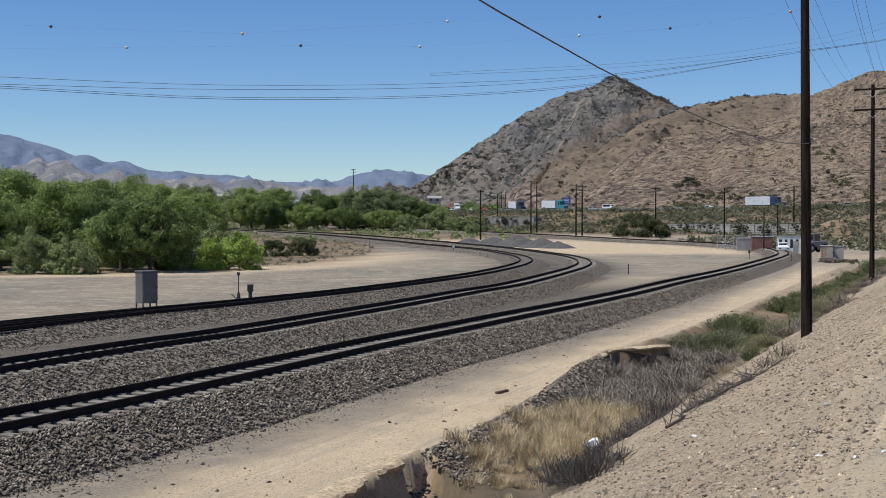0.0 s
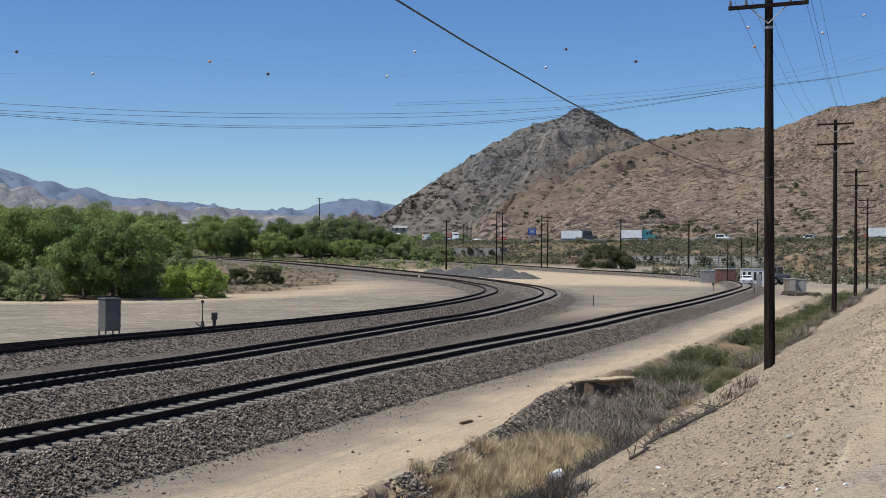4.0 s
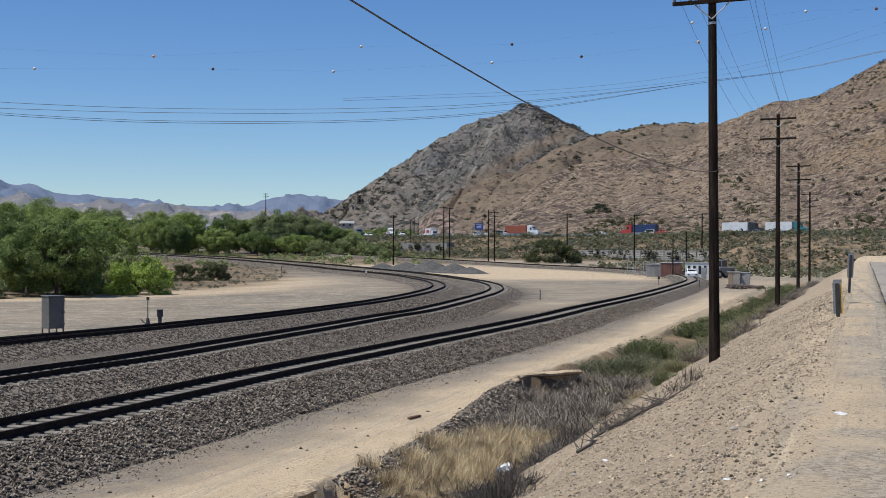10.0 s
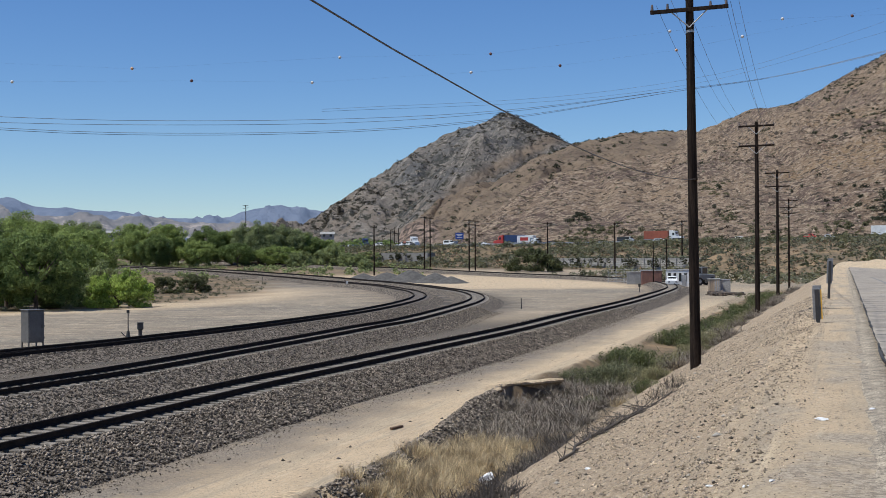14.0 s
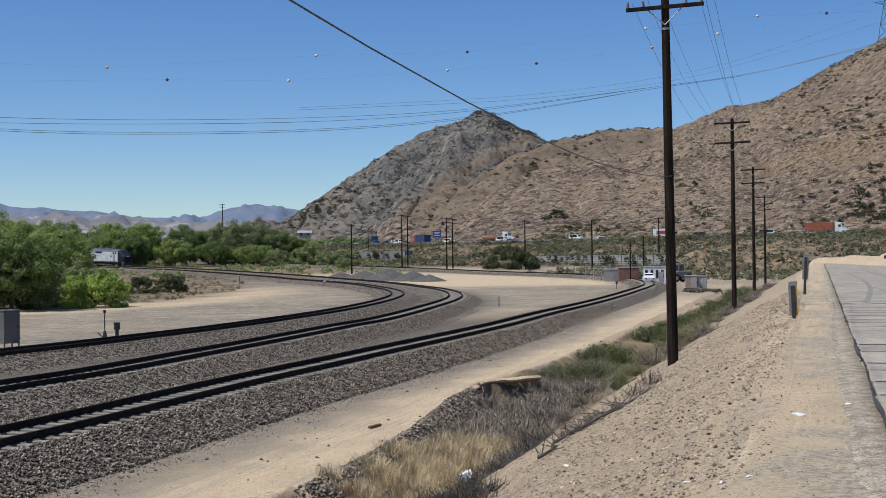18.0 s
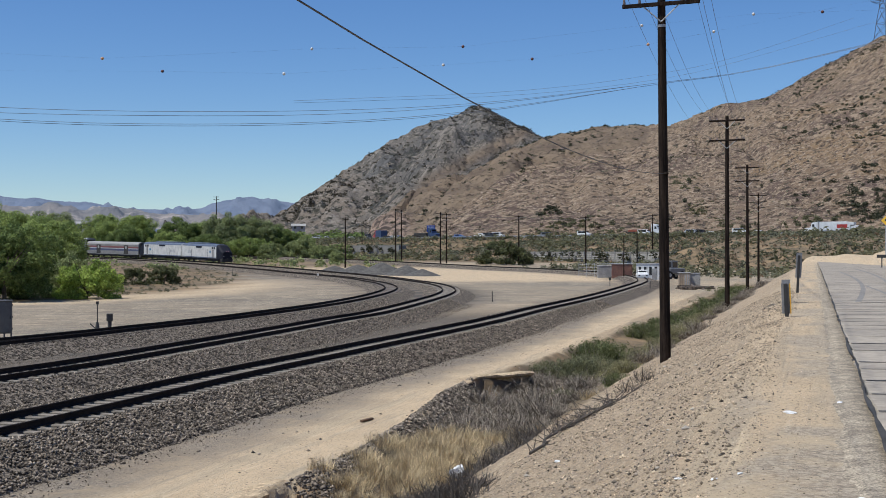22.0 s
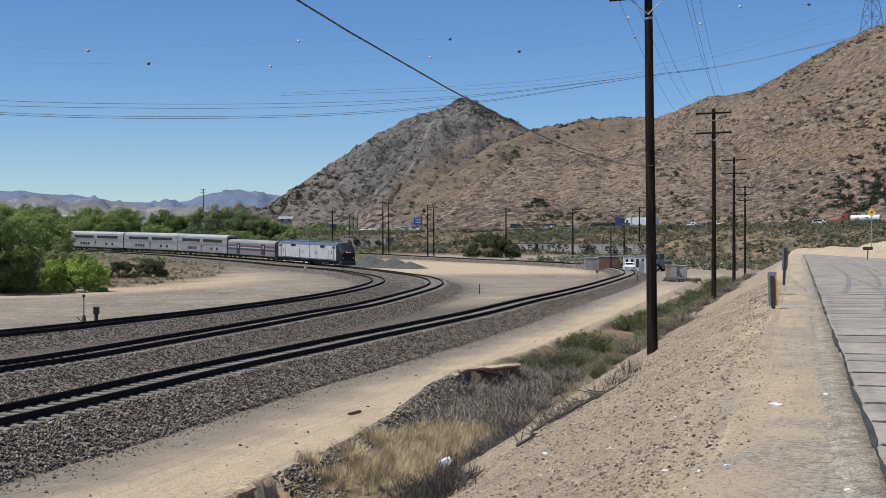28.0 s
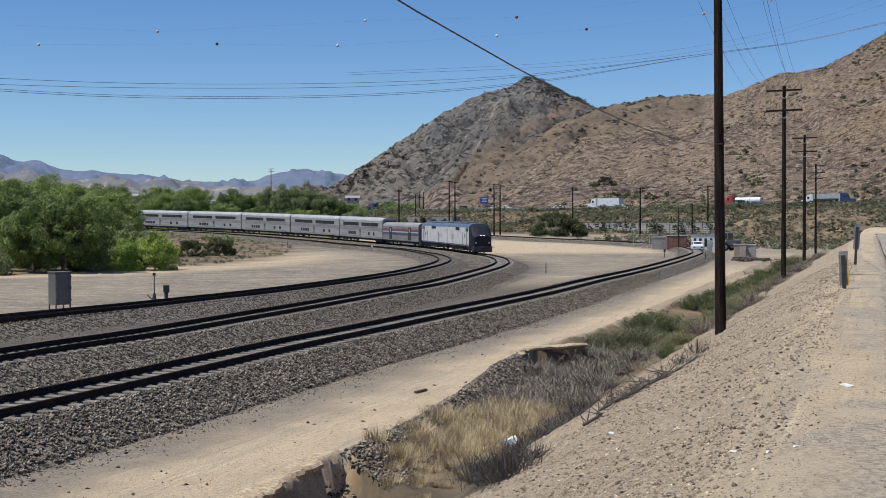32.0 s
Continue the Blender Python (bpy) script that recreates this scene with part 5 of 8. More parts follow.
# scrub on the mound at the end of the retaining wall
qx, qy = rng.normal(89, 5.5, 130), rng.normal(302, 5.5, 130)
shrubs("mound_scrub", np.stack([qx, qy, ground_z(qx, qy) - 0.15], 1), 0.7 + 1.1 * rng.rand(130), SHRUB["sage"], "sage scrub on the mound beside the retaining wall", 12, 0.18)
# far woods up the valley
n = 2600
qx, qy = rng.uniform(-420, 30, n), rng.uniform(420, 1500, n)
qx = qx * (qy / 700)
ok = (fbm(qx, qy, 120, 91, 3) > -0.15) & (qx > -700)
qx, qy = qx[ok], qy[ok]
shrubs("far_woods", np.stack([qx, qy, ground_z(qx, qy) - 0.5], 1), 4 + 5 * rng.rand(len(qx)), LEAF["d"], "distant green woods up the valley", 16, 0.15)
n = 1500
qx, qy = rng.uniform(-75, -8, n), rng.uniform(118, 330, n)
ok = (dist_line(qx, qy, YARD_EDGE)[0] < -1.5) & (qy + 0.25 * qx > 112) & (np.abs(dist_line(qx, qy, TRACK_C[::6])[0]) > 6)
qx, qy = qx[ok], qy[ok]
shrubs("yard_edge_scrub", np.stack([qx, qy, ground_z(qx, qy)], 1), 0.3 + 0.8 * rng.rand(len(qx)) ** 2, SHRUB["sage"], "low dry scrub along the edge of the yard", 30, 0.11)
# green undergrowth along the far bend of the tracks
n = 1100
qx, qy = rng.uniform(-75, 26, n), rng.uniform(288, 420, n)
off_ = np.minimum.reduce([np.abs(dist_line(qx, qy, L[::6])[0]) for L in (TRACK_A, TRACK_B, TRACK_C)])
ok = (off_ > 5.5) & (fbm(qx, qy, 16, 95, 3) > -0.1) & (qx < 24)
qx, qy = qx[ok], qy[ok]
shrubs("undergrowth", np.stack([qx, qy, ground_z(qx, qy) - 0.1], 1), 0.8 + 2.0 * rng.rand(len(qx)) ** 2, LEAF["o"], "green undergrowth along the bend of the tracks", 24, 0.14)

# ---- utility poles and wires ----
POLE = mat("creosoted_pole", (0.036, 0.026, 0.02), (0.016, 0.012, 0.01), 1.5, rough=1.0, spec=0.08, bump=0.4, stretch=(6, 6, 0.4), fine=0.2)
WIRE = mat("wire", (0.05, 0.05, 0.055), (0.07, 0.07, 0.075), 1.0, rough=0.7)
CONDUCTOR = mat("conductor", (0.20, 0.215, 0.24), (0.26, 0.275, 0.30), 1.0, rough=0.6)
PORCELAIN = mat("insulator", (0.10, 0.08, 0.07), (0.16, 0.13, 0.12), 5.0, rough=0.4)
METAL = mat("galvanised", (0.42, 0.43, 0.44), (0.33, 0.34, 0.35), 3.0, rough=0.5, metal=0.6)
ARM_TURN = math.degrees(math.atan2(RN[1], RN[0]))


def utility_pole(x, y, z, h, arms, r=0.17, label="dark creosoted wooden utility pole with crossarms", band=False, lean=0.0):
    p = thing("utility_pole", pose(x, y, z, 0, lean, ARM_TURN), label, "utility pole", "utility poles")
    bm = rod((0, 0, -2.8), (0, 0, h), r * 1.06, r * 0.68, 12)
    part("pole", bm, POLE, p)
    for k, (down, half) in enumerate(arms):
        bm = box(-half, -0.22, h - down - 0.06, half, -0.12, h - down + 0.06, bevel=0.01)
        for v in bm.verts:
            v.co.z += v.co.x * 0.02
        arm = part("crossarm", bm, POLE, p)
        for f in (-0.95, -0.55, 0.55, 0.95):
            part("insulator", rod((f * half, -0.17, h - down + 0.05), (f * half, -0.17, h - down + 0.22), 0.05, 0.03, 8), PORCELAIN, arm)
        bm = rod((-half * 0.5, -0.17, h - down), (0, -0.16, h - down - 0.55), 0.02)
        add_rod(bm, (half * 0.5, -0.17, h - down), (0, -0.16, h - down - 0.55), 0.02)
        part("brace", bm, METAL, arm)
    if band:
        part("band", rod((0, 0, h - 2.35), (0, 0, h - 2.27), r * 0.8, r * 0.8, 12), METAL, p, "pale metal band round the pole")
    return p


POLES = [(11.1, 40.5, 1.4, 12.08), (28.6, 88.5, 1.4, 11.9), (44.0, 129.7, 1.2, 11.5), (67.4, 193.6, 1.2, 11.4)]
for i, (x, y, z, h) in enumerate(POLES):
    utility_pole(x, y, z, h, ((0.3, 1.2), (1.65, 1.2)) if i < 3 else ((0.3, 1.3), (1.3, 1.3), (2.2, 1.0)), band=i == 0, lean=-0.6 if i == 0 else 0)
for x, y, z, h, n in ((62.2, 293.5, -0.6, 12.3, 1), (84.3, 319.1, 1.5, 11.3, 1), (50.6, 316, 0, 12.4, 1), (32.9, 328.4, 0, 13.5, 2), (34.4, 328.3, 0, 13.2, 2), (22.8, 344.2, 0.8, 14.0, 1), (24.3, 344.2, 0.9, 13.6, 1), (8.5, 299.9, 0, 11.4, 0), (-34.9, 518.8, 5, 19.8, 2), (19.6, 479.6, 2, 12.0, 0), (21.9, 499.5, 2, 12.6, 0), (23.4, 499.5, 2, 13.2, 0), (56.2, 223, -0.6, 7.6, 0), (55.2, 228.4, -0.8, 7.4, 0)):
    utility_pole(x, y, z, h, ((0.3, 1.2), (1.3, 1.2))[:n], r=0.2 if h > 9 else 0.12, label="slender dark wooden pole beside the railway")


def wire(a, b, sag, r, name="power_line", label="thin dark overhead wire", pts=None, n=18):
    cu = bpy.data.curves.new(name, "CURVE")
    cu.dimensions = "3D"
    cu.bevel_depth, cu.bevel_resolution = r, 1
    sp = cu.splines.new("POLY")
    if pts is None:
        k = np.linspace(0, 1, n)
        pts = [Vector(a).lerp(Vector(b), float(t)) - Vector((0, 0, sag * 4 * float(t * (1 - t)))) for t in k]
    sp.points.add(len(pts) - 1)
    for p, q in zip(sp.points, pts):
        p.co = (*q, 1)
    cu.materials.append(CONDUCTOR if name == "transmission_line" else WIRE)
    return tagged(new(name, cu), label, "wire", "overhead wires")


for (x0, y0, z0, h0), (x1, y1, z1, h1) in zip(POLES[:-1], POLES[1:]):
    for down in (0.3, 1.65):
        for f in (-1.14, -0.66, 0.66, 1.14):
            if down > 1 and abs(f) < 1:
                continue
            a = (x0 + RN[0] * f, y0 + RN[1] * f, z0 + h0 - down + 0.2)
            b = (x1 + RN[0] * f, y1 + RN[1] * f, z1 + h1 - down + 0.2)
            wire(a, b, 0.9, 0.0065)
for f in (-1.14, -0.66, 0.66, 1.14):
    x0, y0, z0, h0 = POLES[0]
    wire((x0 + RN[0] * f, y0 + RN[1] * f, z0 + h0 - 0.1), (x0 - RD[0] * 47 + RN[0] * f, y0 - RD[1] * 47 + RN[1] * f, z0 + h0 + 0.5), 0.9, 0.0065)
# service cable that leaves the first pole and passes over the bank
wire((11.2, 40.6, 6.583), (-11.5, -19.5, 9.18), 1.67, 0.0085, "service_cable", "thick black cable strung from the pole")
part("cable_clamp", box(11.02, 40.28, 6.52, 11.16, 40.44, 6.6, bevel=0.02), POLE)
tagged(bpy.data.objects["cable_clamp"], "small metal clamp fixing the cable to the pole", "clamp")
wire((50.6, 316, 12.0), (62.2, 293.5, 11.2), 0.4, 0.03)
wire((62.2, 293.5, 11.2), (84.3, 319.1, 12.4), 0.6, 0.03)
wire((33.6, 328.3, 12.8), (50.6, 316, 12.0), 0.4, 0.03)
wire((33.6, 328.3, 12.8), (23.5, 344.2, 14.2), 0.4, 0.03)
# transmission conductors high across the valley
for P in (((-216, 517, 62), (-183, 550, 64), (-100, 612, 67), (5, 670, 74), (98, 733, 86), (217, 832, 110), (300, 880, 126), (354, 806, 134.5), (389, 778, 143)),
          ((-216, 517, 59), (-183, 550, 61), (-100, 612, 65), (5, 670, 72), (98, 733, 85), (217, 832, 110), (300, 880, 126), (354, 806, 134), (389, 778, 142)),
          ((-216, 517, 58.2), (-183, 550, 60.2), (-100, 612, 61.4), (5, 670, 68.2), (98, 733, 82), (217, 832, 109), (300, 880, 125.5), (354, 806, 133.5), (389, 778, 142)),
          ((-216, 517, 57.4), (-183, 550, 59.4), (-100, 612, 60.5), (5, 670, 67.3), (98, 733, 81.2), (217, 832, 109), (300, 880, 125.5), (354, 806, 133.5), (389, 778, 142))):
    wire(None, None, 0, 0.11, "transmission_line", "transmission conductor strung across the valley", [tuple(p) for p in smooth_line(P, 25)])
for P in (((-6, 600, 71), (105, 652, 83), (194, 714, 101), (257, 758, 119), (352, 828, 154)), ((-6, 600, 70), (105, 652, 81), (194, 714, 98), (257, 758, 116), (365, 823, 151))):
    wire(None, None, 0, 0.06, "transmission_line", "transmission conductor rising to the hilltop pylon", [tuple(p) for p in smooth_line(P, 25)])
BALL = {"dark": mat("ball_dark", (0.16, 0.06, 0.04), (0.12, 0.05, 0.04), 1.0, rough=0.5), "white": mat("ball_white", (0.75, 0.73, 0.70), (0.65, 0.62, 0.58), 1.0, rough=0.5), "orange": mat("ball_orange", (0.75, 0.45, 0.28), (0.65, 0.36, 0.2), 1.0, rough=0.5)}
for W, cols in ((((-108.7, 369.3, 58.3), (-57.3, 380.7, 57.9), (1.3, 385.0, 62.1), (44.9, 382.4, 63.0), (95.4, 373.0, 68.4), (125.3, 364.0, 70.6), (142.9, 357.5, 70.4)), ("dark", "orange", "white", "dark", "white", "white", "dark")),
                (((-89.0, 374.6, 53.2), (-40.9, 382.8, 54.8), (-6.7, 384.9, 54.8), (39.2, 383.0, 57.7), (64.7, 379.5, 59.3), (97.1, 372.5, 62.9), (114.9, 367.5, 66.1)), ("white", "dark", "white", "white", "dark", "orange", "white"))):
    ends = [tuple(np.array(W[0]) + (np.array(W[0]) - W[1]) * 2), *W, tuple(np.array(W[-1]) + (np.array(W[-1]) - W[-2]) * 3)]
    wire(None, None, 0, 0.008, "marker_wire", "very thin wire carrying marker balls", ends)
    for q, c in zip(W, cols):
        bm = bmesh.new()
        bmesh.ops.create_icosphere(bm, subdivisions=2, radius=0.45)
        add_rod(bm, (-0.5, 0, 0), (0.5, 0, 0), 0.06)
        ob = part("marker_ball", bm, BALL[c])
        ob.location = q
        tagged(ob, {"dark": "dark red aerial marker ball on a wire", "white": "white aerial marker ball on a wire", "orange": "pale orange aerial marker ball on a wire"}[c], "marker ball", "aerial marker balls")


# lattice pylon on the hill
PYLON = mat("pylon_steel", (0.13, 0.13, 0.135), (0.10, 0.10, 0.105), 1.0, rough=0.7, metal=0.3)


def pylon(x, y, z):
    p = thing("pylon", pose(x, y, z, 0, 0, 20), "grey steel lattice transmission pylon on the hilltop", "pylon")
    lv = [(0, 5.5), (10, 4.2), (20, 2.9), (28, 2.0), (36, 1.7), (44, 1.2)]
    bm = bmesh.new()
    for sx in (-1, 1):
        for sy in (-1, 1):
            for (z0, w0), (z1, w1) in zip(lv[:-1], lv[1:]):
                add_rod(bm, (sx * w0, sy * w0, z0 - (4 if z0 == 0 else 0)), (sx * w1, sy * w1, z1), 0.2, 0.17, 4)
    tagged(part("legs", bm, PYLON, p), kind="stuff")
    bm = bmesh.new()
    for (z0, w0), (z1, w1) in zip(lv[:-1], lv[1:]):
        for s in (-1, 1):
            for a, b in (((-w0, s * w0, z0), (w1, s * w1, z1)), ((w0, s * w0, z0), (-w1, s * w1, z1)), ((s * w0, -w0, z0), (s * w1, w1, z1)), ((s * w0, w0, z0), (s * w1, -w1, z1)), ((-w1, s * w1, z1), (w1, s * w1, z1)), ((s * w1, -w1, z1), (s * w1, w1, z1))):
                add_rod(bm, a, b, 0.11, 0.11, 4)
    part("bracing", bm, PYLON, p)
    for zz, reach in ((22, 13), (31, 10), (39, 8)):
        bm = bmesh.new()
        for s in (-1, 1):
            for sy in (-1, 1):
                add_rod(bm, (s * 2, sy * 1.8, zz), (s * reach, 0, zz + 0.8), 0.13, 0.1, 4)
                add_rod(bm, (s * 2, sy * 1.8, zz + 3), (s * reach, 0, zz + 0.8), 0.13, 0.1, 4)
                add_rod(bm, (s * 2, sy * 1.8, zz + 3), (s * reach * 0.55, sy * 0.9, zz + 0.3), 0.09, 0.09, 4)
        part("crossarm", bm, PYLON, p)
    return p


pylon(369, 818, 139)

# ---- trackside equipment ----
BOXGREY = mat("cabinet_paint", (0.15, 0.14, 0.125), (0.115, 0.107, 0.097), 1.2, rough=0.55, metal=0.2, fine=0.06)
BLACK = mat("black_steel", (0.03, 0.03, 0.03), (0.05, 0.045, 0.04), 4.0, rough=0.6)
cab_ = thing("signal_cabinet", pose(-16.9, 75.6, float(ground_z(-16.9, 75.6)) + 0.02, 0, 0, 38), "tall weathered grey steel signal cabinet on legs", "cabinet")
body = part("body", box(-0.46, -0.46, 0.34, 0.46, 0.46, 2.12, bevel=0.015), BOXGREY, cab_)
part("roof", box(-0.52, -0.52, 2.12, 0.52, 0.52, 2.18, bevel=0.02), BOXGREY, cab_)
for sx, sy in ((-1, -1), (1, -1), (-1, 1), (1, 1)):
    part("leg", box(sx * 0.42 - 0.035, sy * 0.42 - 0.035, -0.15, sx * 0.42 + 0.035, sy * 0.42 + 0.035, 0.34), BOXGREY, cab_)
for rotz in (0, 90):
    door = part("door", box(-0.42, -0.49, 0.42, 0.42, -0.462, 2.06, bevel=0.008), BOXGREY, cab_)
    door.matrix_basis = pose(0, 0, 0, 0, 0, rotz)
    part("handle", box(0.30, -0.53, 1.15, 0.34, -0.49, 1.35, bevel=0.008), BLACK, door)
    for zz in (0.6, 1.25, 1.9):
        part("hinge", rod((-0.44, -0.485, zz - 0.05), (-0.44, -0.485, zz + 0.05), 0.02), BLACK, door)
gz = float(ground_z(-12.7, 82.4))
sw = thing("switch_stand", pose(-12.7, 82.4, gz + 0.02, 0, 0, 10), "black railway switch stand with a tall thin target mast", "switch stand")
part("mast", rod((0, 0, 0.2), (0, 0, 1.75), 0.035, 0.028), BLACK, sw)
part("target", box(-0.09, -0.012, 1.68, 0.09, 0.012, 1.86, bevel=0.01), BLACK, sw)
part("base", box(-0.45, -0.18, -0.15, 0.35, 0.18, 0.12, bevel=0.03), BLACK, sw)
part("housing", rod((0, 0, 0.1), (0, 0, 0.6), 0.16, 0.08, 10), BLACK, sw)
part("lever", rod((-0.1, 0, 0.2), (-0.42, 0.05, 0.5), 0.03), BLACK, sw)
rel = thing("relay_post", pose(-12.1, 83.3, gz + 0.02, 0, 0, 10), "short dark post carrying a small box", "relay box")
DARKBOX = mat("dark_box_paint", (0.055, 0.05, 0.045), (0.08, 0.072, 0.064), 2.0, rough=0.7)
part("post", rod((0, 0, -0.2), (0, 0, 0.62), 0.12, 0.12, 12), DARKBOX, rel)
part("box", box(-0.19, -0.17, 0.6, 0.19, 0.17, 1.02, bevel=0.05), DARKBOX, rel)
part("lid", box(-0.21, -0.19, 1.0, 0.21, 0.19, 1.07, bevel=0.03), DARKBOX, rel)
WHITE = mat("white_paint", (0.72, 0.71, 0.68), (0.62, 0.60, 0.56), 2.0, rough=0.6, fine=0.06)
for x, y, h, sign in ((18.4, 131.7, 1.15, 0), (44.4, 192.4, 1.3, 1), (44.6, 170, 1.3, 0), (1.8, 228, 1.2, 1), (-14.5, 262, 1.2, 0)):
    z = float(ground_z(x, y))
    mk = thing("track_marker", pose(x, y, z - 0.1), "thin dark marker post standing beside the track", "marker post", "track markers")
    part("post", rod((0, 0, -0.2), (0, 0, h), 0.05, 0.045), BLACK, mk)
    if sign:
        part("plate", box(-0.17, -0.03, h - 0.4, 0.17, -0.055, h, bevel=0.01), WHITE if x < 10 else BLACK, mk)

# roadside marker posts with reflective panels
GREYP = mat("grey_panel", (0.27, 0.265, 0.26), (0.20, 0.197, 0.195), 3.0, rough=0.5)
YELLOW = mat("yellow_reflector", (0.75, 0.42, 0.04), (0.65, 0.36, 0.03), 3.0, rough=0.4)
for (x, y, h, ph, lean) in ((12.35, 33.3, 0.86, 0.78, -2.5), (19.5, 51.4, 1.5, 0.9, 2.5)):
    mp = thing("object_marker", pose(x, y, float(ground_z(x, y)), 0, lean, -12), "roadside marker panel on a dark steel post", "marker", "roadside markers")
    part("post", box(-0.05, -0.025, -0.3, 0.05, 0.03, h, bevel=0.006), BLACK, mp)
    pan = part("panel", box(-0.11, 0.03, h - ph, 0.11, 0.04, h + 0.02, bevel=0.004), GREYP, mp, "grey metal panel back")
    if h < 1:
        part("yellow_edge", box(0.085, -0.04, h - ph, 0.115, -0.027, h), YELLOW, pan, "yellow reflective edge")
    part("back_plate", box(-0.09, 0.05, h - ph + 0.1, 0.13, 0.06, h + 0.1, bevel=0.004), GREYP, mp)
# second panel further along
bx_, by_ = 53.1, 118.6
sb = thing("low_sign", pose(bx_, by_, float(ground_z(bx_, by_)), 0, 0, -20), "low dark sign board on a single post", "sign")
part("post", rod((0, 0, -0.3), (0, 0, 1.1), 0.05), BLACK, sb)
part("board", box(-0.45, -0.06, 0.95, 0.45, -0.03, 1.25, bevel=0.01), BLACK, sb)
dx_, dy_ = 82.2, 182.3
dz = float(ground_z(dx_, dy_))
ds = thing("warning_sign", pose(dx_, dy_, dz, 0, 0, -24), "yellow diamond road warning sign on a post", "road sign")
part("post", rod((0, 0, -0.3), (0, 0, 8.9 - dz), 0.06), METAL, ds)
bm = box(-0.45, -0.012, -0.45, 0.45, 0.012, 0.45, bevel=0.01)
bmesh.ops.transform(bm, matrix=pose(0, -0.08, 8.3 - dz, 0, 45, 0), verts=bm.verts)
board = part("board", bm, mat("sign_yellow", (0.80, 0.50, 0.03), (0.72, 0.44, 0.03), 2.0, rough=0.5), ds)
part("symbol", box(-0.14, -0.1, 8.22 - dz, 0.14, -0.096, 8.5 - dz), BLACK, board)
bs = thing("highway_sign", pose(45.5, 490, 7.7, 0, 0, -6), "blue highway service sign on two posts", "road sign")
for s in (-0.9, 0.9):
    part("post", rod((s, 0.1, -2.5), (s, 0.1, 5.2), 0.09), METAL, bs)
board = part("board", box(-1.5, -0.05, 3.0, 1.5, 0.0, 5.4, bevel=0.02), mat("sign_blue", (0.02, 0.07, 0.32), (0.02, 0.06, 0.27), 2.0, rough=0.5), bs)
for zz, w_ in ((4.8, 1.1), (4.3, 0.8), (3.7, 1.0)):
    part("bar", box(-w_, -0.058, zz - 0.12, w_, -0.052, zz + 0.12), WHITE, board)

# ---- highway ----
HWY = mat("highway_asphalt", (0.10, 0.095, 0.09), (0.14, 0.13, 0.12), 0.3, rough=0.9)
hw = thing("highway", label="multi-lane highway on a bench along the hill", category="highway", kind="structure")
part("roadway", sweep("roadway", HIGHWAY[:, :2], HIGHWAY[:, 2], [(-10, 0.06), (12, 0.06), (12, -1.0), (-10, -1.0)], HWY), HWY, hw)
part("guard_rail", sweep("guard_rail", HIGHWAY[:, :2], HIGHWAY[:, 2], [(-10.05, 0.85), (-9.95, 0.85), (-9.95, 0.5), (-10.05, 0.5)], METAL), METAL, hw, "pale steel guard rail")
tg = tangents(HIGHWAY)
posts = []
for i in range(len(HIGHWAY)):
    for k in (0.0, 0.5):
        j = min(i + 1, len(HIGHWAY) - 1)
        c = HIGHWAY[i] * (1 - k) + HIGHWAY[j] * k
        posts.append((c[0] - tg[i, 1] * 10.2, c[1] + tg[i, 0] * 10.2, c[2] + 0.1, 0.16, 0.16, 0.42, 0))
cube_v = [(x, y, z) for x in (-1, 1) for y in (-1, 1) for z in (-1, 1)]
cube_f = [(0, 1, 3, 2), (4, 6, 7, 5), (0, 4, 5, 1), (2, 3, 7, 6), (0, 2, 6, 4), (1, 5, 7, 3)]
tagged(part("guard_posts", scatter("guard_posts", cube_v, cube_f, posts, POLE), POLE, hw, "dark timber guard rail posts"), kind="stuff")
part("median_barrier", sweep("median_barrier", HIGHWAY[:, :2], HIGHWAY[:, 2], [(0.7, 0.95), (1.0, 0.95), (1.2, 0.0), (0.5, 0.0)], mat("barrier_concrete", (0.45, 0.43, 0.39), (0.36, 0.34, 0.31), 0.5, rough=0.9)), METAL, hw)

# crib retaining walls
CRIB = mat("crib_concrete", (0.40, 0.38, 0.34), (0.31, 0.295, 0.265), 1.0, rough=0.9, rand=0.12)
CRIBFILL = mat("crib_fill", (0.30, 0.28, 0.245), (0.23, 0.215, 0.19), 1.5, rough=1.0)
GREYWALL = mat("grey_wall", (0.23, 0.22, 0.2), (0.17, 0.163, 0.148), 0.4, rough=0.9)


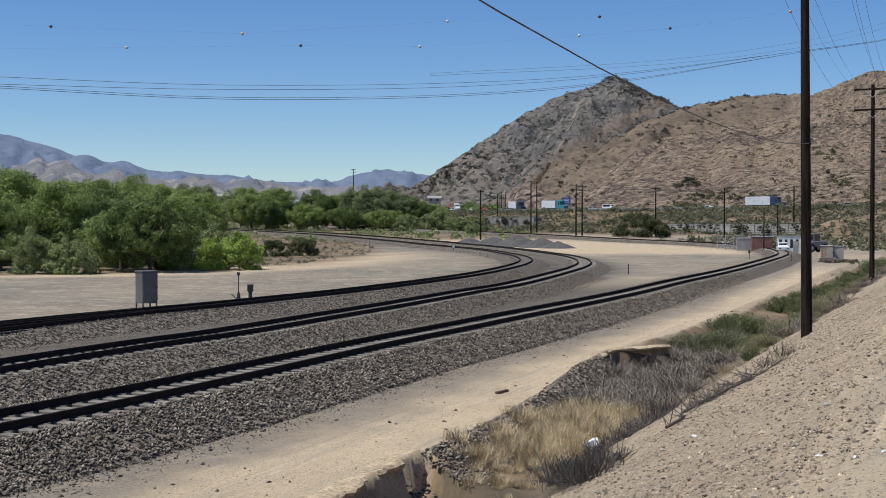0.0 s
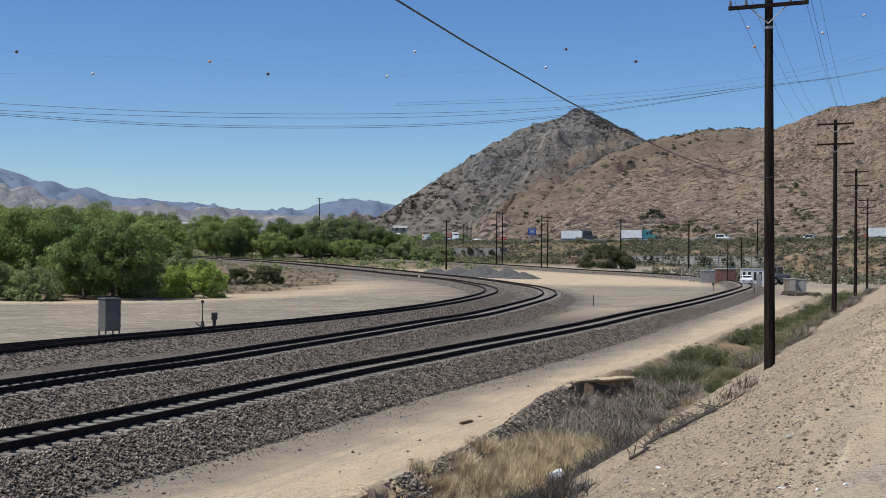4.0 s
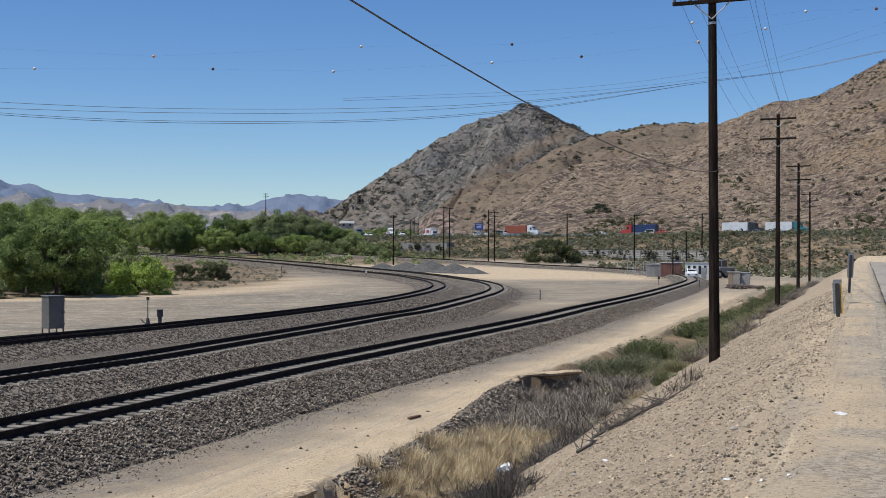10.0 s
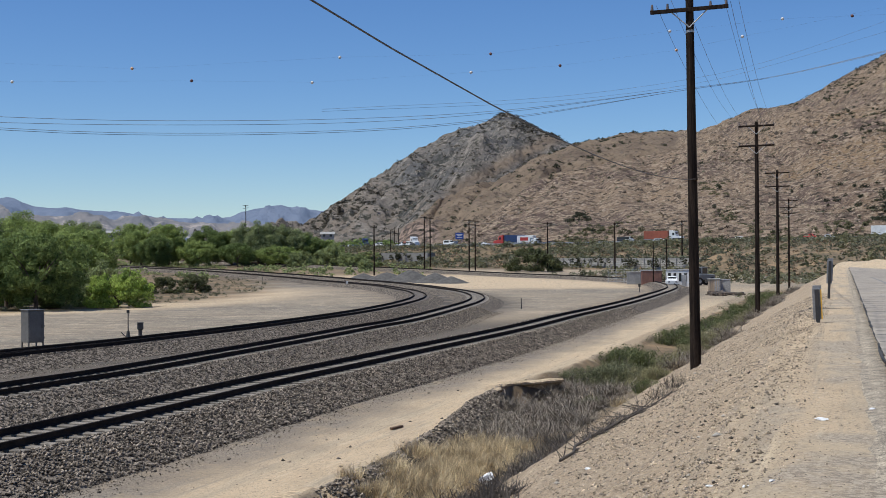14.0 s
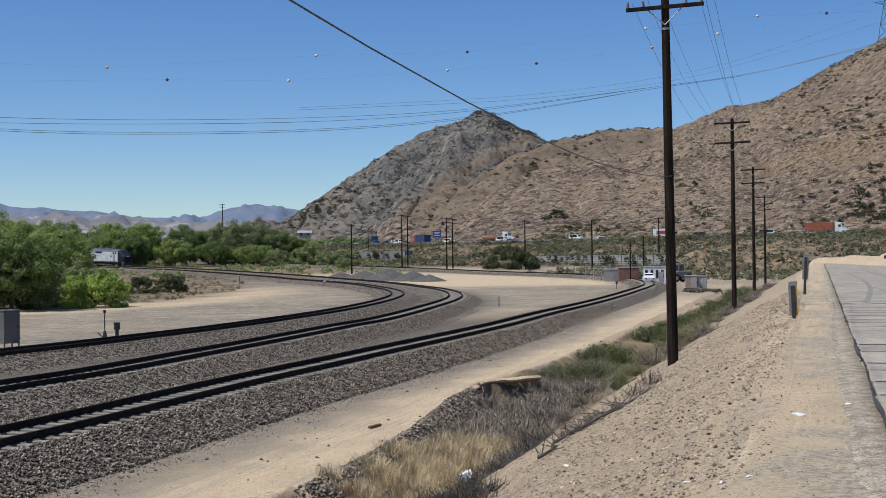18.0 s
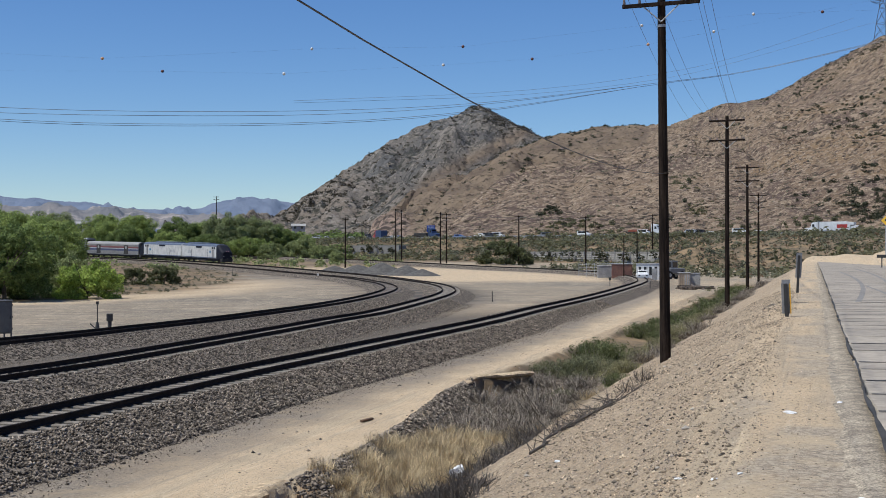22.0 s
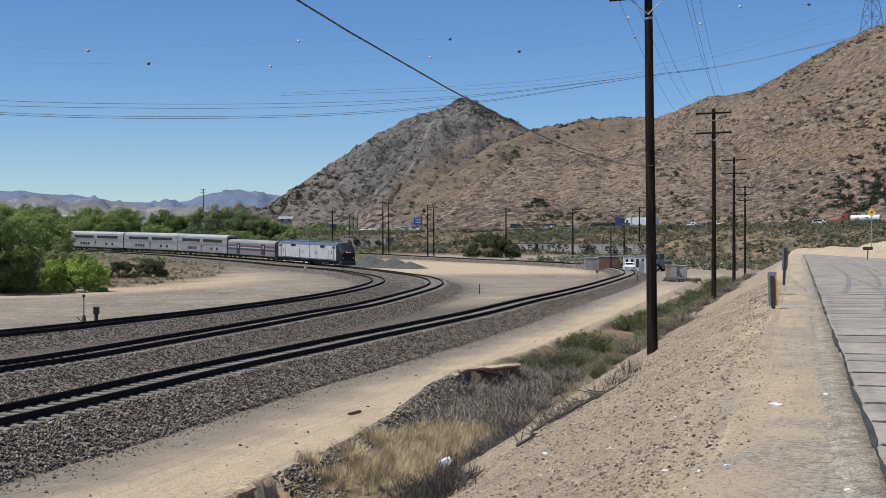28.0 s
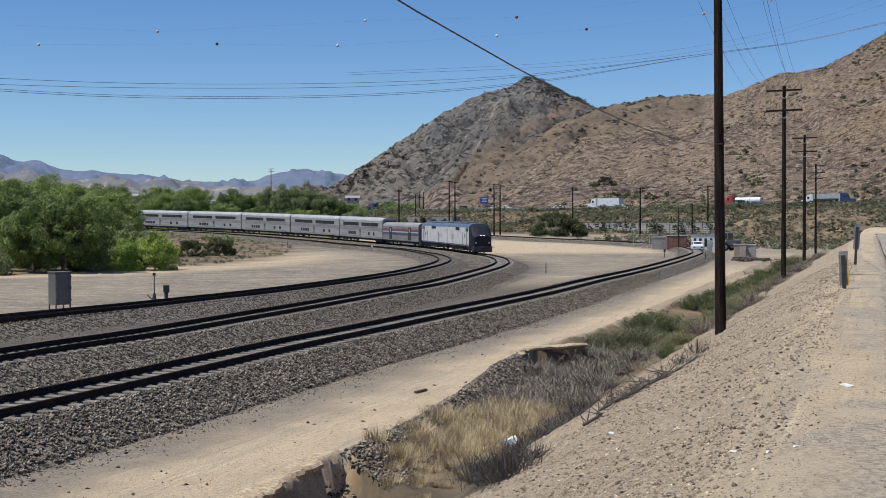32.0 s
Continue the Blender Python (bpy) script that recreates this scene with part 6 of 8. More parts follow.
def crib_wall(name, a, b, z0, z1, label, rows=8, solid=False):
    a, b = Vector((*a, z0)), Vector((*b, z0))
    d = b - a
    ln = d.length
    w = thing(name, Matrix.Translation(a) @ pose(0, 0, 0, 0, 0, math.degrees(math.atan2(d.y, d.x))), label, "retaining wall", kind="structure")
    part("fill", box(0, 0.35, -1.5, ln, 3.0, z1 - z0, bevel=0.05), GREYWALL if solid else CRIBFILL, w)
    if solid:
        n = int(ln / 4)
        me = None
        for i in range(n):
            bmx = box(0, -0.02, 0, ln / n - 0.08, 0.34, z1 - z0, bevel=0.03)
            if me is None:
                pn = part("panel", bmx, GREYWALL, w)
                me = pn.data
            else:
                bmx.free()
                pn = new("panel", me)
                pn.parent = w
            pn.location = (i * ln / n, 0, 0)
        return w
    n = int(ln / 2.6)
    post_me = None
    for r in range(rows):
        zz = (z1 - z0) * r / rows
        bmx = box(0, -0.05, 0, ln, 0.3, (z1 - z0) / rows * 0.74, bevel=0.03)
        ob = part("stretcher", bmx, CRIB, w)
        ob.location = (0, 0.06 * r, zz)
    for i in range(n + 1):
        if post_me is None:
            ob = part("header", box(-0.07, -0.02, 0, 0.07, 0.4, z1 - z0 + 0.05, bevel=0.03), CRIB, w)
            post_me = ob.data
        else:
            ob = new("header", post_me)
            ob.parent = w
        ob.location = (i * ln / n, 0.06, 0)
    return w


crib_wall("retaining_wall_1", (58.6, 352), (86.0, 308), -0.3, 3.6, "pale concrete crib retaining wall below the highway")
crib_wall("retaining_wall_2", (14.8, 470), (30.3, 441), 0.4, 5.6, "grey concrete retaining wall with plants hanging over it", solid=True)
rng = np.random.RandomState(101)
for nm, (a, b, zt_, n) in enumerate((((58.6, 352), (86, 308), 3.7, 34), ((14.8, 470), (30.3, 441), 5.6, 22))):
    k = rng.rand(n)
    qx, qy = a[0] + (b[0] - a[0]) * k, a[1] + (b[1] - a[1]) * k
    P = np.stack([qx - 0.7, qy - 0.5, zt_ - rng.uniform(0.5, 1.9, n)], 1)
    shrubs("wall_plants", np.vstack([P, P + (0.1, 0.1, -0.6)]), np.tile(rng.uniform(1.0, 1.8, n), 2), SHRUB["bush"], "dark shrubs hanging over the retaining wall", 26, 0.14)
    k = rng.rand(60)
    qx, qy = a[0] + (b[0] - a[0]) * k + rng.uniform(0.5, 6, 60), a[1] + (b[1] - a[1]) * k + rng.uniform(0.5, 6, 60)
    shrubs("wall_top_scrub", np.stack([qx, qy, np.full(60, zt_ - 0.2)], 1), rng.uniform(0.7, 1.6, 60), SHRUB["sage"], "dry scrub along the top of the retaining wall")

# gravel piles
PILE = mat("pile_gravel", (0.115, 0.107, 0.097), (0.075, 0.07, 0.064), 1.5, rough=0.95, bump=0.8, bump_scale=8, fine=0.25)
for i, (x, y, r, h) in enumerate(((5.5, 268, 3.8, 1.7), (10, 266, 4.2, 2.0), (14.5, 262, 4.4, 2.5), (19.0, 256, 3.8, 2.1), (21.6, 251.5, 3.2, 1.5))):
    na, nr = 40, 14
    th = np.linspace(0, 2 * np.pi, na)
    rr_ = np.linspace(1, 0, nr)
    TH, RR = np.meshgrid(th, rr_)
    rad = r * (1 + 0.12 * fbm(np.cos(TH) * 2 + i * 9, np.sin(TH) * 2, 1.2, 33))
    X, Y = x + np.cos(TH) * RR * rad * 1.25, y + np.sin(TH) * RR * rad
    Z = h * np.clip(1.0 - RR ** 1.1, 0, 1) + 0.18 * fbm(X, Y, 1.6, 34) * (1 - RR)
    ob = new("ballast_mound", grid_mesh("ballast_mound", np.stack([X, Y, Z + ground_z(x, y) - 0.15], -1), PILE))
    tagged(ob, "grey heap of crushed gravel beside the tracks", "gravel mound", "gravel mounds")

# ---- railway yard buildings ----
BROWNP = mat("container_brown", (0.26, 0.13, 0.09), (0.20, 0.10, 0.075), 1.0, rough=0.7)
TAN = mat("shed_tan", (0.40, 0.31, 0.22), (0.33, 0.26, 0.19), 1.0, rough=0.8)
GREYM = mat("shed_grey", (0.36, 0.35, 0.33), (0.29, 0.28, 0.27), 1.0, rough=0.7)
GLASS = mat("dark_glass", (0.02, 0.022, 0.025), (0.03, 0.03, 0.035), 1.0, rough=0.12, spec=0.6)


def shed(name, x, y, w, d, h, turn, wall, label, category, windows=0, doors=1, ribs=0):
    z = float(ground_z(x, y))
    s = thing(name, pose(x, y, z, 0, 0, turn), label, category)
    part("wall", box(-w / 2, -d / 2, -0.3, w / 2, d / 2, h, bevel=0.02), wall, s)
    part("roof", box(-w / 2 - 0.1, -d / 2 - 0.1, h, w / 2 + 0.1, d / 2 + 0.1, h + 0.12, bevel=0.02), GREYM, s)
    for i in range(windows):
        xx = -w / 2 + (i + 0.7) * w / (windows + 0.4)
        win = part("window", box(xx - 0.22, -d / 2 - 0.03, 0.9, xx + 0.22, -d / 2 - 0.005, h - 0.45, bevel=0.01), GLASS, s)
    for i in range(doors):
        xx = w * 0.28
        dr = part("door", box(xx - 0.4, -d / 2 - 0.05, 0, xx + 0.4, -d / 2 - 0.01, 2.0 if h > 2.1 else h - 0.15, bevel=0.01), GREYM, s)
        part("handle", box(xx + 0.28, -d / 2 - 0.09, 0.95, xx + 0.34, -d / 2 - 0.05, 1.1), BLACK, dr)
    for i in range(ribs):
        xx = -w / 2 + (i + 0.5) * w / ribs
        part("rib", box(xx - 0.05, -d / 2 - 0.06, 0.05, xx + 0.05, -d / 2 - 0.005, h - 0.1), wall, s)
    return s


shed("white_hut", 57.6, 221, 3.9, 3.0, 2.75, -16, WHITE, "small white railway hut with dark narrow windows", "hut", windows=4, doors=1)
shed("container", 55.6, 231.5, 3.6, 2.4, 2.5, -12, BROWNP, "rust-brown ribbed steel storage container", "container", doors=0, ribs=8)
# grey ribbed box added in place of a stretch of mesh fencing
shed("container", 53.8, 236.5, 3.0, 2.4, 2.1, -12, GREYM, "grey ribbed box standing in for wire mesh fencing", "container", doors=0, ribs=7)
shed("tan_shed", 53.6, 185.5, 1.6, 1.8, 1.95, -14, TAN, "small tan shed with a plank front", "shed", doors=1, ribs=5)
shed("grey_shed", 55.4, 186.5, 1.5, 1.8, 1.85, -14, GREYM, "small plain grey equipment shed", "shed", doors=1)
fence = thing("wire_fence", pose(50.2, 243.0, -0.6, 0, 0, -58), "wire mesh fence round the storage yard", "fence")
for i in range(7):
    part("post", rod((i * 2.1, 0, -0.3), (i * 2.1, 0, 2.3), 0.05), METAL, fence)
for k in range(9):
    part("strand", rod((0, 0, 0.1 + k * 0.27), (12.6, 0, 0.1 + k * 0.27), 0.02, 0.02, 4), METAL, fence)
# ---- far buildings in the valley ----
for x, y, w, d, h, lab in ((-150, 990, 40, 12, 4, "long low pale building far up the valley"), (-6, 900, 9, 6, 3.0, "small pale house at the foot of the mountain")):
    z = float(ground_z(x, y))
    hb = thing("far_building", pose(x, y, z + (5 if y > 800 else 2)), lab, "building", "far buildings")
    part("wall", box(-w / 2, -d / 2, -14, w / 2, d / 2, h, bevel=0.05), GREYM, hb)
    bm = box(-w / 2 - 0.5, -d / 2 - 0.5, h, w / 2 + 0.5, d / 2 + 0.5, h + 1.6)
    for v in bm.verts:
        if v.co.z > h + 1:
            v.co.y *= 0.2
    part("roof", bm, GREYM, hb)
    for i in range(max(2, int(w / 5))):
        xx = -w / 2 + (i + 0.5) * w / max(2, int(w / 5))
        part("window", box(xx - 0.8, -d / 2 - 0.06, 1.2, xx + 0.8, -d / 2 - 0.01, 2.8), GLASS, hb)

# ---- ditch brush ----
TWIG = mat("dead_twig", (0.32, 0.268, 0.208), (0.165, 0.138, 0.108), 3.0, rough=0.95, island=0.6)
DARKTWIG = mat("burnt_twig", (0.06, 0.05, 0.042), (0.10, 0.085, 0.07), 3.0, rough=0.95, island=0.3)
STRAW = mat("dry_grass", (0.60, 0.475, 0.285), (0.43, 0.33, 0.185), 2.0, rough=0.9, island=0.5)
DEADLEAF = mat("dead_leaf", (0.25, 0.205, 0.155), (0.15, 0.122, 0.095), 2.0, rough=0.95, island=0.5)
SAGE = leaf_mat("sage_leaf", (0.225, 0.225, 0.12), (0.145, 0.15, 0.08), 1.5)
RABBIT = leaf_mat("rabbitbrush_leaf", (0.34, 0.31, 0.16), (0.23, 0.215, 0.11), 1.5)
GREENB = leaf_mat("green_brush_leaf", (0.185, 0.2, 0.085), (0.11, 0.125, 0.052), 1.5)


def blades(rng, n, h, spread, width, lean, base_r):
    """Thin tapering blades or twigs rising from a clump, as triangles."""
    a = rng.uniform(0, 6.283, n)
    r = base_r * np.sqrt(rng.rand(n))
    b = np.stack([np.cos(a) * r, np.sin(a) * r, np.zeros(n)], 1)
    out = a + rng.normal(0, 0.7, n)
    L = h * rng.uniform(0.45, 1.0, n)
    tilt = np.abs(rng.normal(0, lean, n))
    tip = b + np.stack([np.cos(out) * np.sin(tilt) * L, np.sin(out) * np.sin(tilt) * L, np.cos(tilt) * L], 1)
    mid = (b + tip) / 2 + rng.normal(0, spread, (n, 3)) * L[:, None]
    side = np.stack([-np.sin(out + 0.8), np.cos(out + 0.8), np.zeros(n)], 1) * width * rng.uniform(0.6, 1.3, (n, 1))
    V = np.stack([b - side, b + side, mid + side * 0.8, mid - side * 0.8, tip], 1).reshape(-1, 3)
    k = (np.arange(n) * 5)[:, None]
    F = np.concatenate([k + np.array([[0, 1, 2]]), k + np.array([[0, 2, 3]]), k + np.array([[3, 2, 4]])])
    V[:, 2] = np.maximum(V[:, 2], -0.05)
    return V, F


def bush_proto(kind, seed):
    rng = np.random.RandomState(seed)
    if kind == "grass":
        ob = thing("grass_tuft")
        part("blade_clump", soup("blades", *blades(rng, 260, 0.62, 0.2, 0.0065, 0.6, 0.36), STRAW), STRAW, ob)
    elif kind == "dead":
        ob = thing("dead_bush")
        cs = [(rng.normal(0, 0.3), rng.normal(0, 0.3), rng.uniform(0.05, 0.34)) for _ in range(16)]
        part("dry_leaves", soup("dry_leaves", *leaf_cloud(rng, np.array(cs), rng.uniform(0.1, 0.2, 16), 700, 0.022, 0.9, 0.2), DEADLEAF), DEADLEAF, ob, "shrivelled grey-brown leaves")
        part("twig_tangle", soup("twigs", *blades(rng, 460, 0.72, 0.42, 0.0085, 1.05, 0.45), TWIG), TWIG, ob)
    elif kind == "burnt":
        ob = thing("dead_branches")
        part("twig_tangle", soup("twigs", *blades(rng, 170, 0.5, 0.3, 0.007, 1.35, 0.45), DARKTWIG), DARKTWIG, ob)
    else:
        m = {"sage": SAGE, "rabbit": RABBIT, "green": GREENB}[kind]
        ob = thing("shrub")
        part("stem_clump", soup("stem_clump", *blades(rng, 120, 0.6, 0.08, 0.007, 0.6, 0.3), TWIG), TWIG, ob)
        cs = [(rng.normal(0, 0.34), rng.normal(0, 0.34), rng.uniform(0.06, 0.5)) for _ in range(26)]
        V, F = leaf_cloud(rng, np.array(cs), rng.uniform(0.13, 0.24, 26), 1100, 0.026, 0.9, 0.2)
        V[:, 2] = np.maximum(V[:, 2], 0.0)
        part("sprays", soup("sprays", *blades(rng, 420, 0.62, 0.2, 0.0095, 0.95, 0.45), m), m, ob, "wispy upright leafy sprays")
        part("leaves", soup("leaves", V, F, m), m, ob)
    return ob


WORDS = {"grass": ("dry yellow grass tuft in the ditch", "grass tuft"), "dead": ("dead grey twiggy bush in the ditch", "bush"), "burnt": ("dark dead branches lying on the bank", "branches"), "sage": ("grey-green sage bush in the ditch", "bush"), "rabbit": ("yellowish rabbitbrush on the foot of the bank", "bush"), "green": ("low green bush on the ditch edge", "bush")}
BP = {}
brng = random.Random(31)


def put_bush(kind, u, v, s):
    u = max(u, -10.9 if v < 46 else -12.2)
    i = brng.randint(0, 2)
    x, y = xy(u, v)
    m = pose(x, y, float(ground_z(x, y)) - 0.04, 0, 0, brng.uniform(0, 360))
    if (kind, i) not in BP:
        ob = BP[(kind, i)] = bush_proto(kind, 500 + len(BP))
        ob.matrix_world = m
    else:
        ob = copy_thing(BP[(kind, i)], m)
    ob.scale = (s, s, s * brng.uniform(0.8, 1.05) * (0.75 if kind == "dead" else 1))
    tagged(ob, WORDS[kind][0], WORDS[kind][1], {"grass": "grass tufts in the ditch", "burnt": "dead branches on the bank"}.get(kind, "bushes along the ditch"))


for _ in range(130):  # straw patch by the eroded cut
    put_bush("grass", brng.gauss(-9.7, 0.7), brng.uniform(28.2, 38), brng.uniform(0.5, 1.05))
for _ in range(22):
    put_bush("grass", brng.uniform(-10.2, -8.6), brng.uniform(23.5, 28), brng.uniform(0.3, 0.6))
for _ in range(14):
    put_bush("grass", brng.uniform(-11, -5.8), brng.uniform(37, 75), brng.uniform(0.5, 0.9))
for _ in range(70):  # grey dead brush
    v = brng.uniform(37.5, 50)
    put_bush("dead", brng.gauss(-9.4, 1.0), v, brng.uniform(0.6, 1.25))
for _ in range(26):  # low brown dead brush before the washout
    put_bush("dead", brng.uniform(-12.0, -9.4), brng.uniform(50.5, 56), brng.uniform(0.6, 1.0))
for _ in range(20):
    put_bush("dead", brng.gauss(-8.1, 0.4), brng.uniform(28, 42), brng.uniform(0.4, 0.7))
for _ in range(46):  # grey fringe on the upper bank
    v = 48 + 100 * brng.random() ** 1.3
    put_bush("dead", brng.gauss(-5.3, 0.5), v, brng.uniform(0.6, 1.1))
for _ in range(40):
    put_bush("rabbit", brng.gauss(-7.2, 0.6), 46 + 56 * brng.random(), brng.uniform(0.7, 1.2))
for _ in range(12):
    put_bush("sage", brng.gauss(-9.6, 0.9), brng.uniform(56, 110), brng.uniform(0.9, 1.5))
for u, v, s in ((-11.2, 57.5, 1.5), (-10.4, 58.6, 1.6), (-9.6, 59.6, 1.5), (-9.0, 60.4, 1.2), (-10.0, 57.2, 1.1)):
    put_bush("sage", u, v, s)
put_bush("green", -8.7, 46.9, 0.9)
for u, v, s in ((-10.7, 69, 2.0), (-10.0, 68, 1.7), (-10.9, 66.5, 1.6), (-10.6, 84.5, 1.8), (-9.8, 87, 1.7), (-10.5, 93, 2.0), (-9.2, 97, 1.9), (-8.4, 78, 1.5), (-9.5, 104, 2.0), (-8.5, 112, 2.2), (-7.6, 121, 2.2), (-9.6, 128, 2.4), (-7.5, 135, 2.4), (-8, 145, 2.6), (-9, 152, 2.6), (-6.3, 43.5, 0.7)):
    put_bush("green", u, v, s)
for u, v, s in ((-4.55, 25.2, 0.7), (-4.5, 26.6, 0.8), (-4.4, 27.6, 0.7), (-6.6, 25.6, 0.9), (-6.8, 27.6, 0.9), (-7.0, 29.4, 1.0), (-7.1, 31.5, 0.9), (-7.2, 33.6, 1.0), (-7.3, 35.6, 0.9), (-6.3, 22.0, 1.1), (-6.0, 21.3, 1.2), (-5.7, 20.6, 1.1), (-5.4, 20.2, 1.2), (-5.2, 19.6, 1.1), (-6.5, 22.8, 1.0), (-5.9, 22.2, 1.0), (-5.3, 21.2, 1.0)):
    put_bush("burnt", u, v, s)
# short charred stems standing on the bank
for u, v in ((-3.7, 31.3), (-3.9, 30.2)):
    put_bush("burnt", u, v, 0.8)



def fallen_branch(a, b, seed, r0):
    """A dead branch lying on the bank, with side twigs."""
    r = random.Random(seed)
    ob = thing("fallen_branch", label="long dead dark branch lying on the sandy bank", category="branch", group="dead branches on the bank")
    n = 9
    pts = []
    for i in range(n):
        k = i / (n - 1)
        u, v = a[0] + (b[0] - a[0]) * k + r.uniform(-0.08, 0.08), a[1] + (b[1] - a[1]) * k + r.uniform(-0.08, 0.08)
        x, y = xy(u, v)
        pts.append(Vector((x, y, float(ground_z(x, y)) + r.uniform(0.01, 0.09))))
    bm = bmesh.new()
    rings = []
    for i, p in enumerate(pts):
        d = (pts[min(i + 1, n - 1)] - pts[max(i - 1, 0)]).normalized()
        s1 = d.cross(Vector((0, 0, 1))).normalized()
        s2 = s1.cross(d)
        rings.append([bm.verts.new(p + (s1 * math.cos(a_ * 1.0472) + s2 * math.sin(a_ * 1.0472)) * r0 * (1 - 0.9 * i / n)) for a_ in range(6)])
    for ra, rb in zip(rings[:-1], rings[1:]):
        for j in range(6):
            bm.faces.new((ra[j], ra[(j + 1) % 6], rb[(j + 1) % 6], rb[j]))
    bm.faces.new(rings[0][::-1])
    bm.faces.new(rings[-1])
    part("stem", bm, DARKTWIG, ob)
    for _ in range(46):
        p = pts[r.randint(0, n - 2)].lerp(pts[r.randint(0, n - 2)], r.random() * 0.3)
        d = ((pts[-1] - pts[0]).normalized() * r.uniform(-0.6, 1.3) + Vector((r.gauss(0, 0.4), r.gauss(0, 0.4), abs(r.gauss(0.12, 0.2))))).normalized() * r.uniform(0.15, 0.6)
        part("twig", rod(p, p + d, r0 * 0.35, r0 * 0.12, 4), DARKTWIG, ob)


for i, (a, b, r0) in enumerate((((-4.7, 22.6), (-4.5, 26.6), 0.03), ((-4.6, 25.2), (-4.2, 28.6), 0.035), ((-4.35, 27.6), (-3.7, 30.3), 0.025), ((-6.5, 24.6), (-7.0, 29.6), 0.04), ((-6.9, 28.2), (-7.2, 33.2), 0.035), ((-7.1, 31.8), (-7.3, 36.6), 0.03), ((-6.5, 22.5), (-5.3, 20.4), 0.04), ((-6.0, 21.0), (-5.1, 19.2), 0.03), ((-5.9, 22.4), (-5.0, 20.8), 0.03), ((-7.4, 30.5), (-6.8, 33.8), 0.03))):
    fallen_branch(a, b, 80 + i, r0)

# ---- litter ----
x, y = 1.75, 39.4
st = part("plank", box(-0.33, -0.05, 0.0, 0.33, 0.05, 0.07, bevel=0.012), mat("old_wood", (0.16, 0.10, 0.06), (0.11, 0.07, 0.045), 5.0, rough=0.9))
st.matrix_world = pose(x, y, float(ground_z(x, y)) + 0.01, 0, 0, 58)
tagged(st, "short piece of brown timber on the dirt road", "timber")
PLASTIC = mat("white_plastic", (0.80, 0.79, 0.77), (0.70, 0.69, 0.67), 8.0, rough=0.5)


def crumple(name, u, v, s, material, label, category, seed, squash=0.5):
    bm = bmesh.new()
    bmesh.ops.create_icosphere(bm, subdivisions=2, radius=1)
    r = random.Random(seed)
    for vt in bm.verts:
        vt.co *= r.uniform(0.55, 1.2)
        vt.co.z *= squash
    bmesh.ops.transform(bm, matrix=Matrix.Diagonal((s * 1.3, s * 0.8, s, 1)), verts=bm.verts)
    ob = part(name, bm, material)
    x, y = xy(u, v)
    ob.matrix_world = pose(x, y, float(ground_z(x, y)) + s * squash * 0.55 + (0.2 if name == "plastic_bag" else 0), 0, 0, r.uniform(0, 360))
    return tagged(ob, label, category)


crumple("plastic_bag", -8.3, 31.0, 0.2, PLASTIC, "crumpled white plastic bag caught on dead twigs", "bag", 3, 0.9)
crumple("paper_scrap", -8.0, 28.9, 0.2, PLASTIC, "torn white paper scrap on the ditch slope", "litter", 4, 0.3)
crumple("red_wrapper", -7.8, 28.6, 0.09, mat("red_plastic", (0.55, 0.05, 0.04), (0.45, 0.04, 0.03), 3.0, rough=0.5), "small red wrapper on the ditch slope", "litter", 5, 0.4)
# the last row stands for a pale tan rock, built like the scraps
for u, v, s, lab in ((-0.24, 14.6, 0.06, "flattened white cup on the shoulder"), (-1.1, 11.4, 0.03, "white paper scrap on the shoulder"), (-0.75, 10.6, 0.035, "white paper scrap on the shoulder"), (-0.55, 10.6, 0.03, "white paper scrap on the shoulder"), (0.35, 9.7, 0.04, "pale scrap on the asphalt edge"), (0.3, 15.7, 0.05, "pale scrap on the asphalt edge"), (-3.75, 19.9, 0.06, "pale rock on the sandy bank, shaped like a scrap")):
    crumple("litter", u, v, s, PLASTIC, lab, "litter", int(v * 10), 0.35)
# heap of old ties by the sheds
for i, (x, y, s) in enumerate(((50.5, 173, 1.0), (52.0, 171, 0.8), (49.2, 168, 0.7))):
    r = random.Random(60 + i)
    heap = thing("timber_heap", pose(x, y, float(ground_z(x, y))), "dark heap of old railway ties", "timber heap", "timber heaps")
    for _ in range(9):
        beam = part("beam", box(-1.2, -0.11, -0.1, 1.2, 0.11, 0.1, bevel=0.01), BARK, heap)
        beam.matrix_basis = pose(r.uniform(-0.9, 0.9) * s, r.uniform(-0.9, 0.9) * s, r.uniform(0.1, 0.5) * s, r.uniform(-10, 10), r.uniform(-8, 8), r.uniform(0, 180))

# ---- train ----
SILVER = mat("stainless", (0.37, 0.35, 0.32), (0.29, 0.275, 0.255), 0.6, rough=0.5, metal=0.1, fine=0.05, stretch=(0.3, 1, 3))
SILVERD = mat("stainless_dull", (0.25, 0.235, 0.215), (0.19, 0.18, 0.168), 0.6, rough=0.55, metal=0.1, fine=0.05)
LOCO = mat("loco_silver", (0.62, 0.60, 0.56), (0.50, 0.485, 0.455), 0.7, rough=0.5, fine=0.06)
NAVY = mat("loco_navy", (0.012, 0.013, 0.02), (0.018, 0.019, 0.028), 1.0, rough=0.65, spec=0.2)
ROOFG = mat("roof_grey", (0.46, 0.455, 0.445), (0.37, 0.37, 0.365), 0.5, rough=0.55, metal=0.05)
LOCOROOF = mat("loco_roof", (0.13, 0.16, 0.22), (0.10, 0.115, 0.15), 0.8, rough=0.45)
UNDER = mat("underframe", (0.03, 0.028, 0.026), (0.045, 0.04, 0.036), 2.0, rough=0.8)
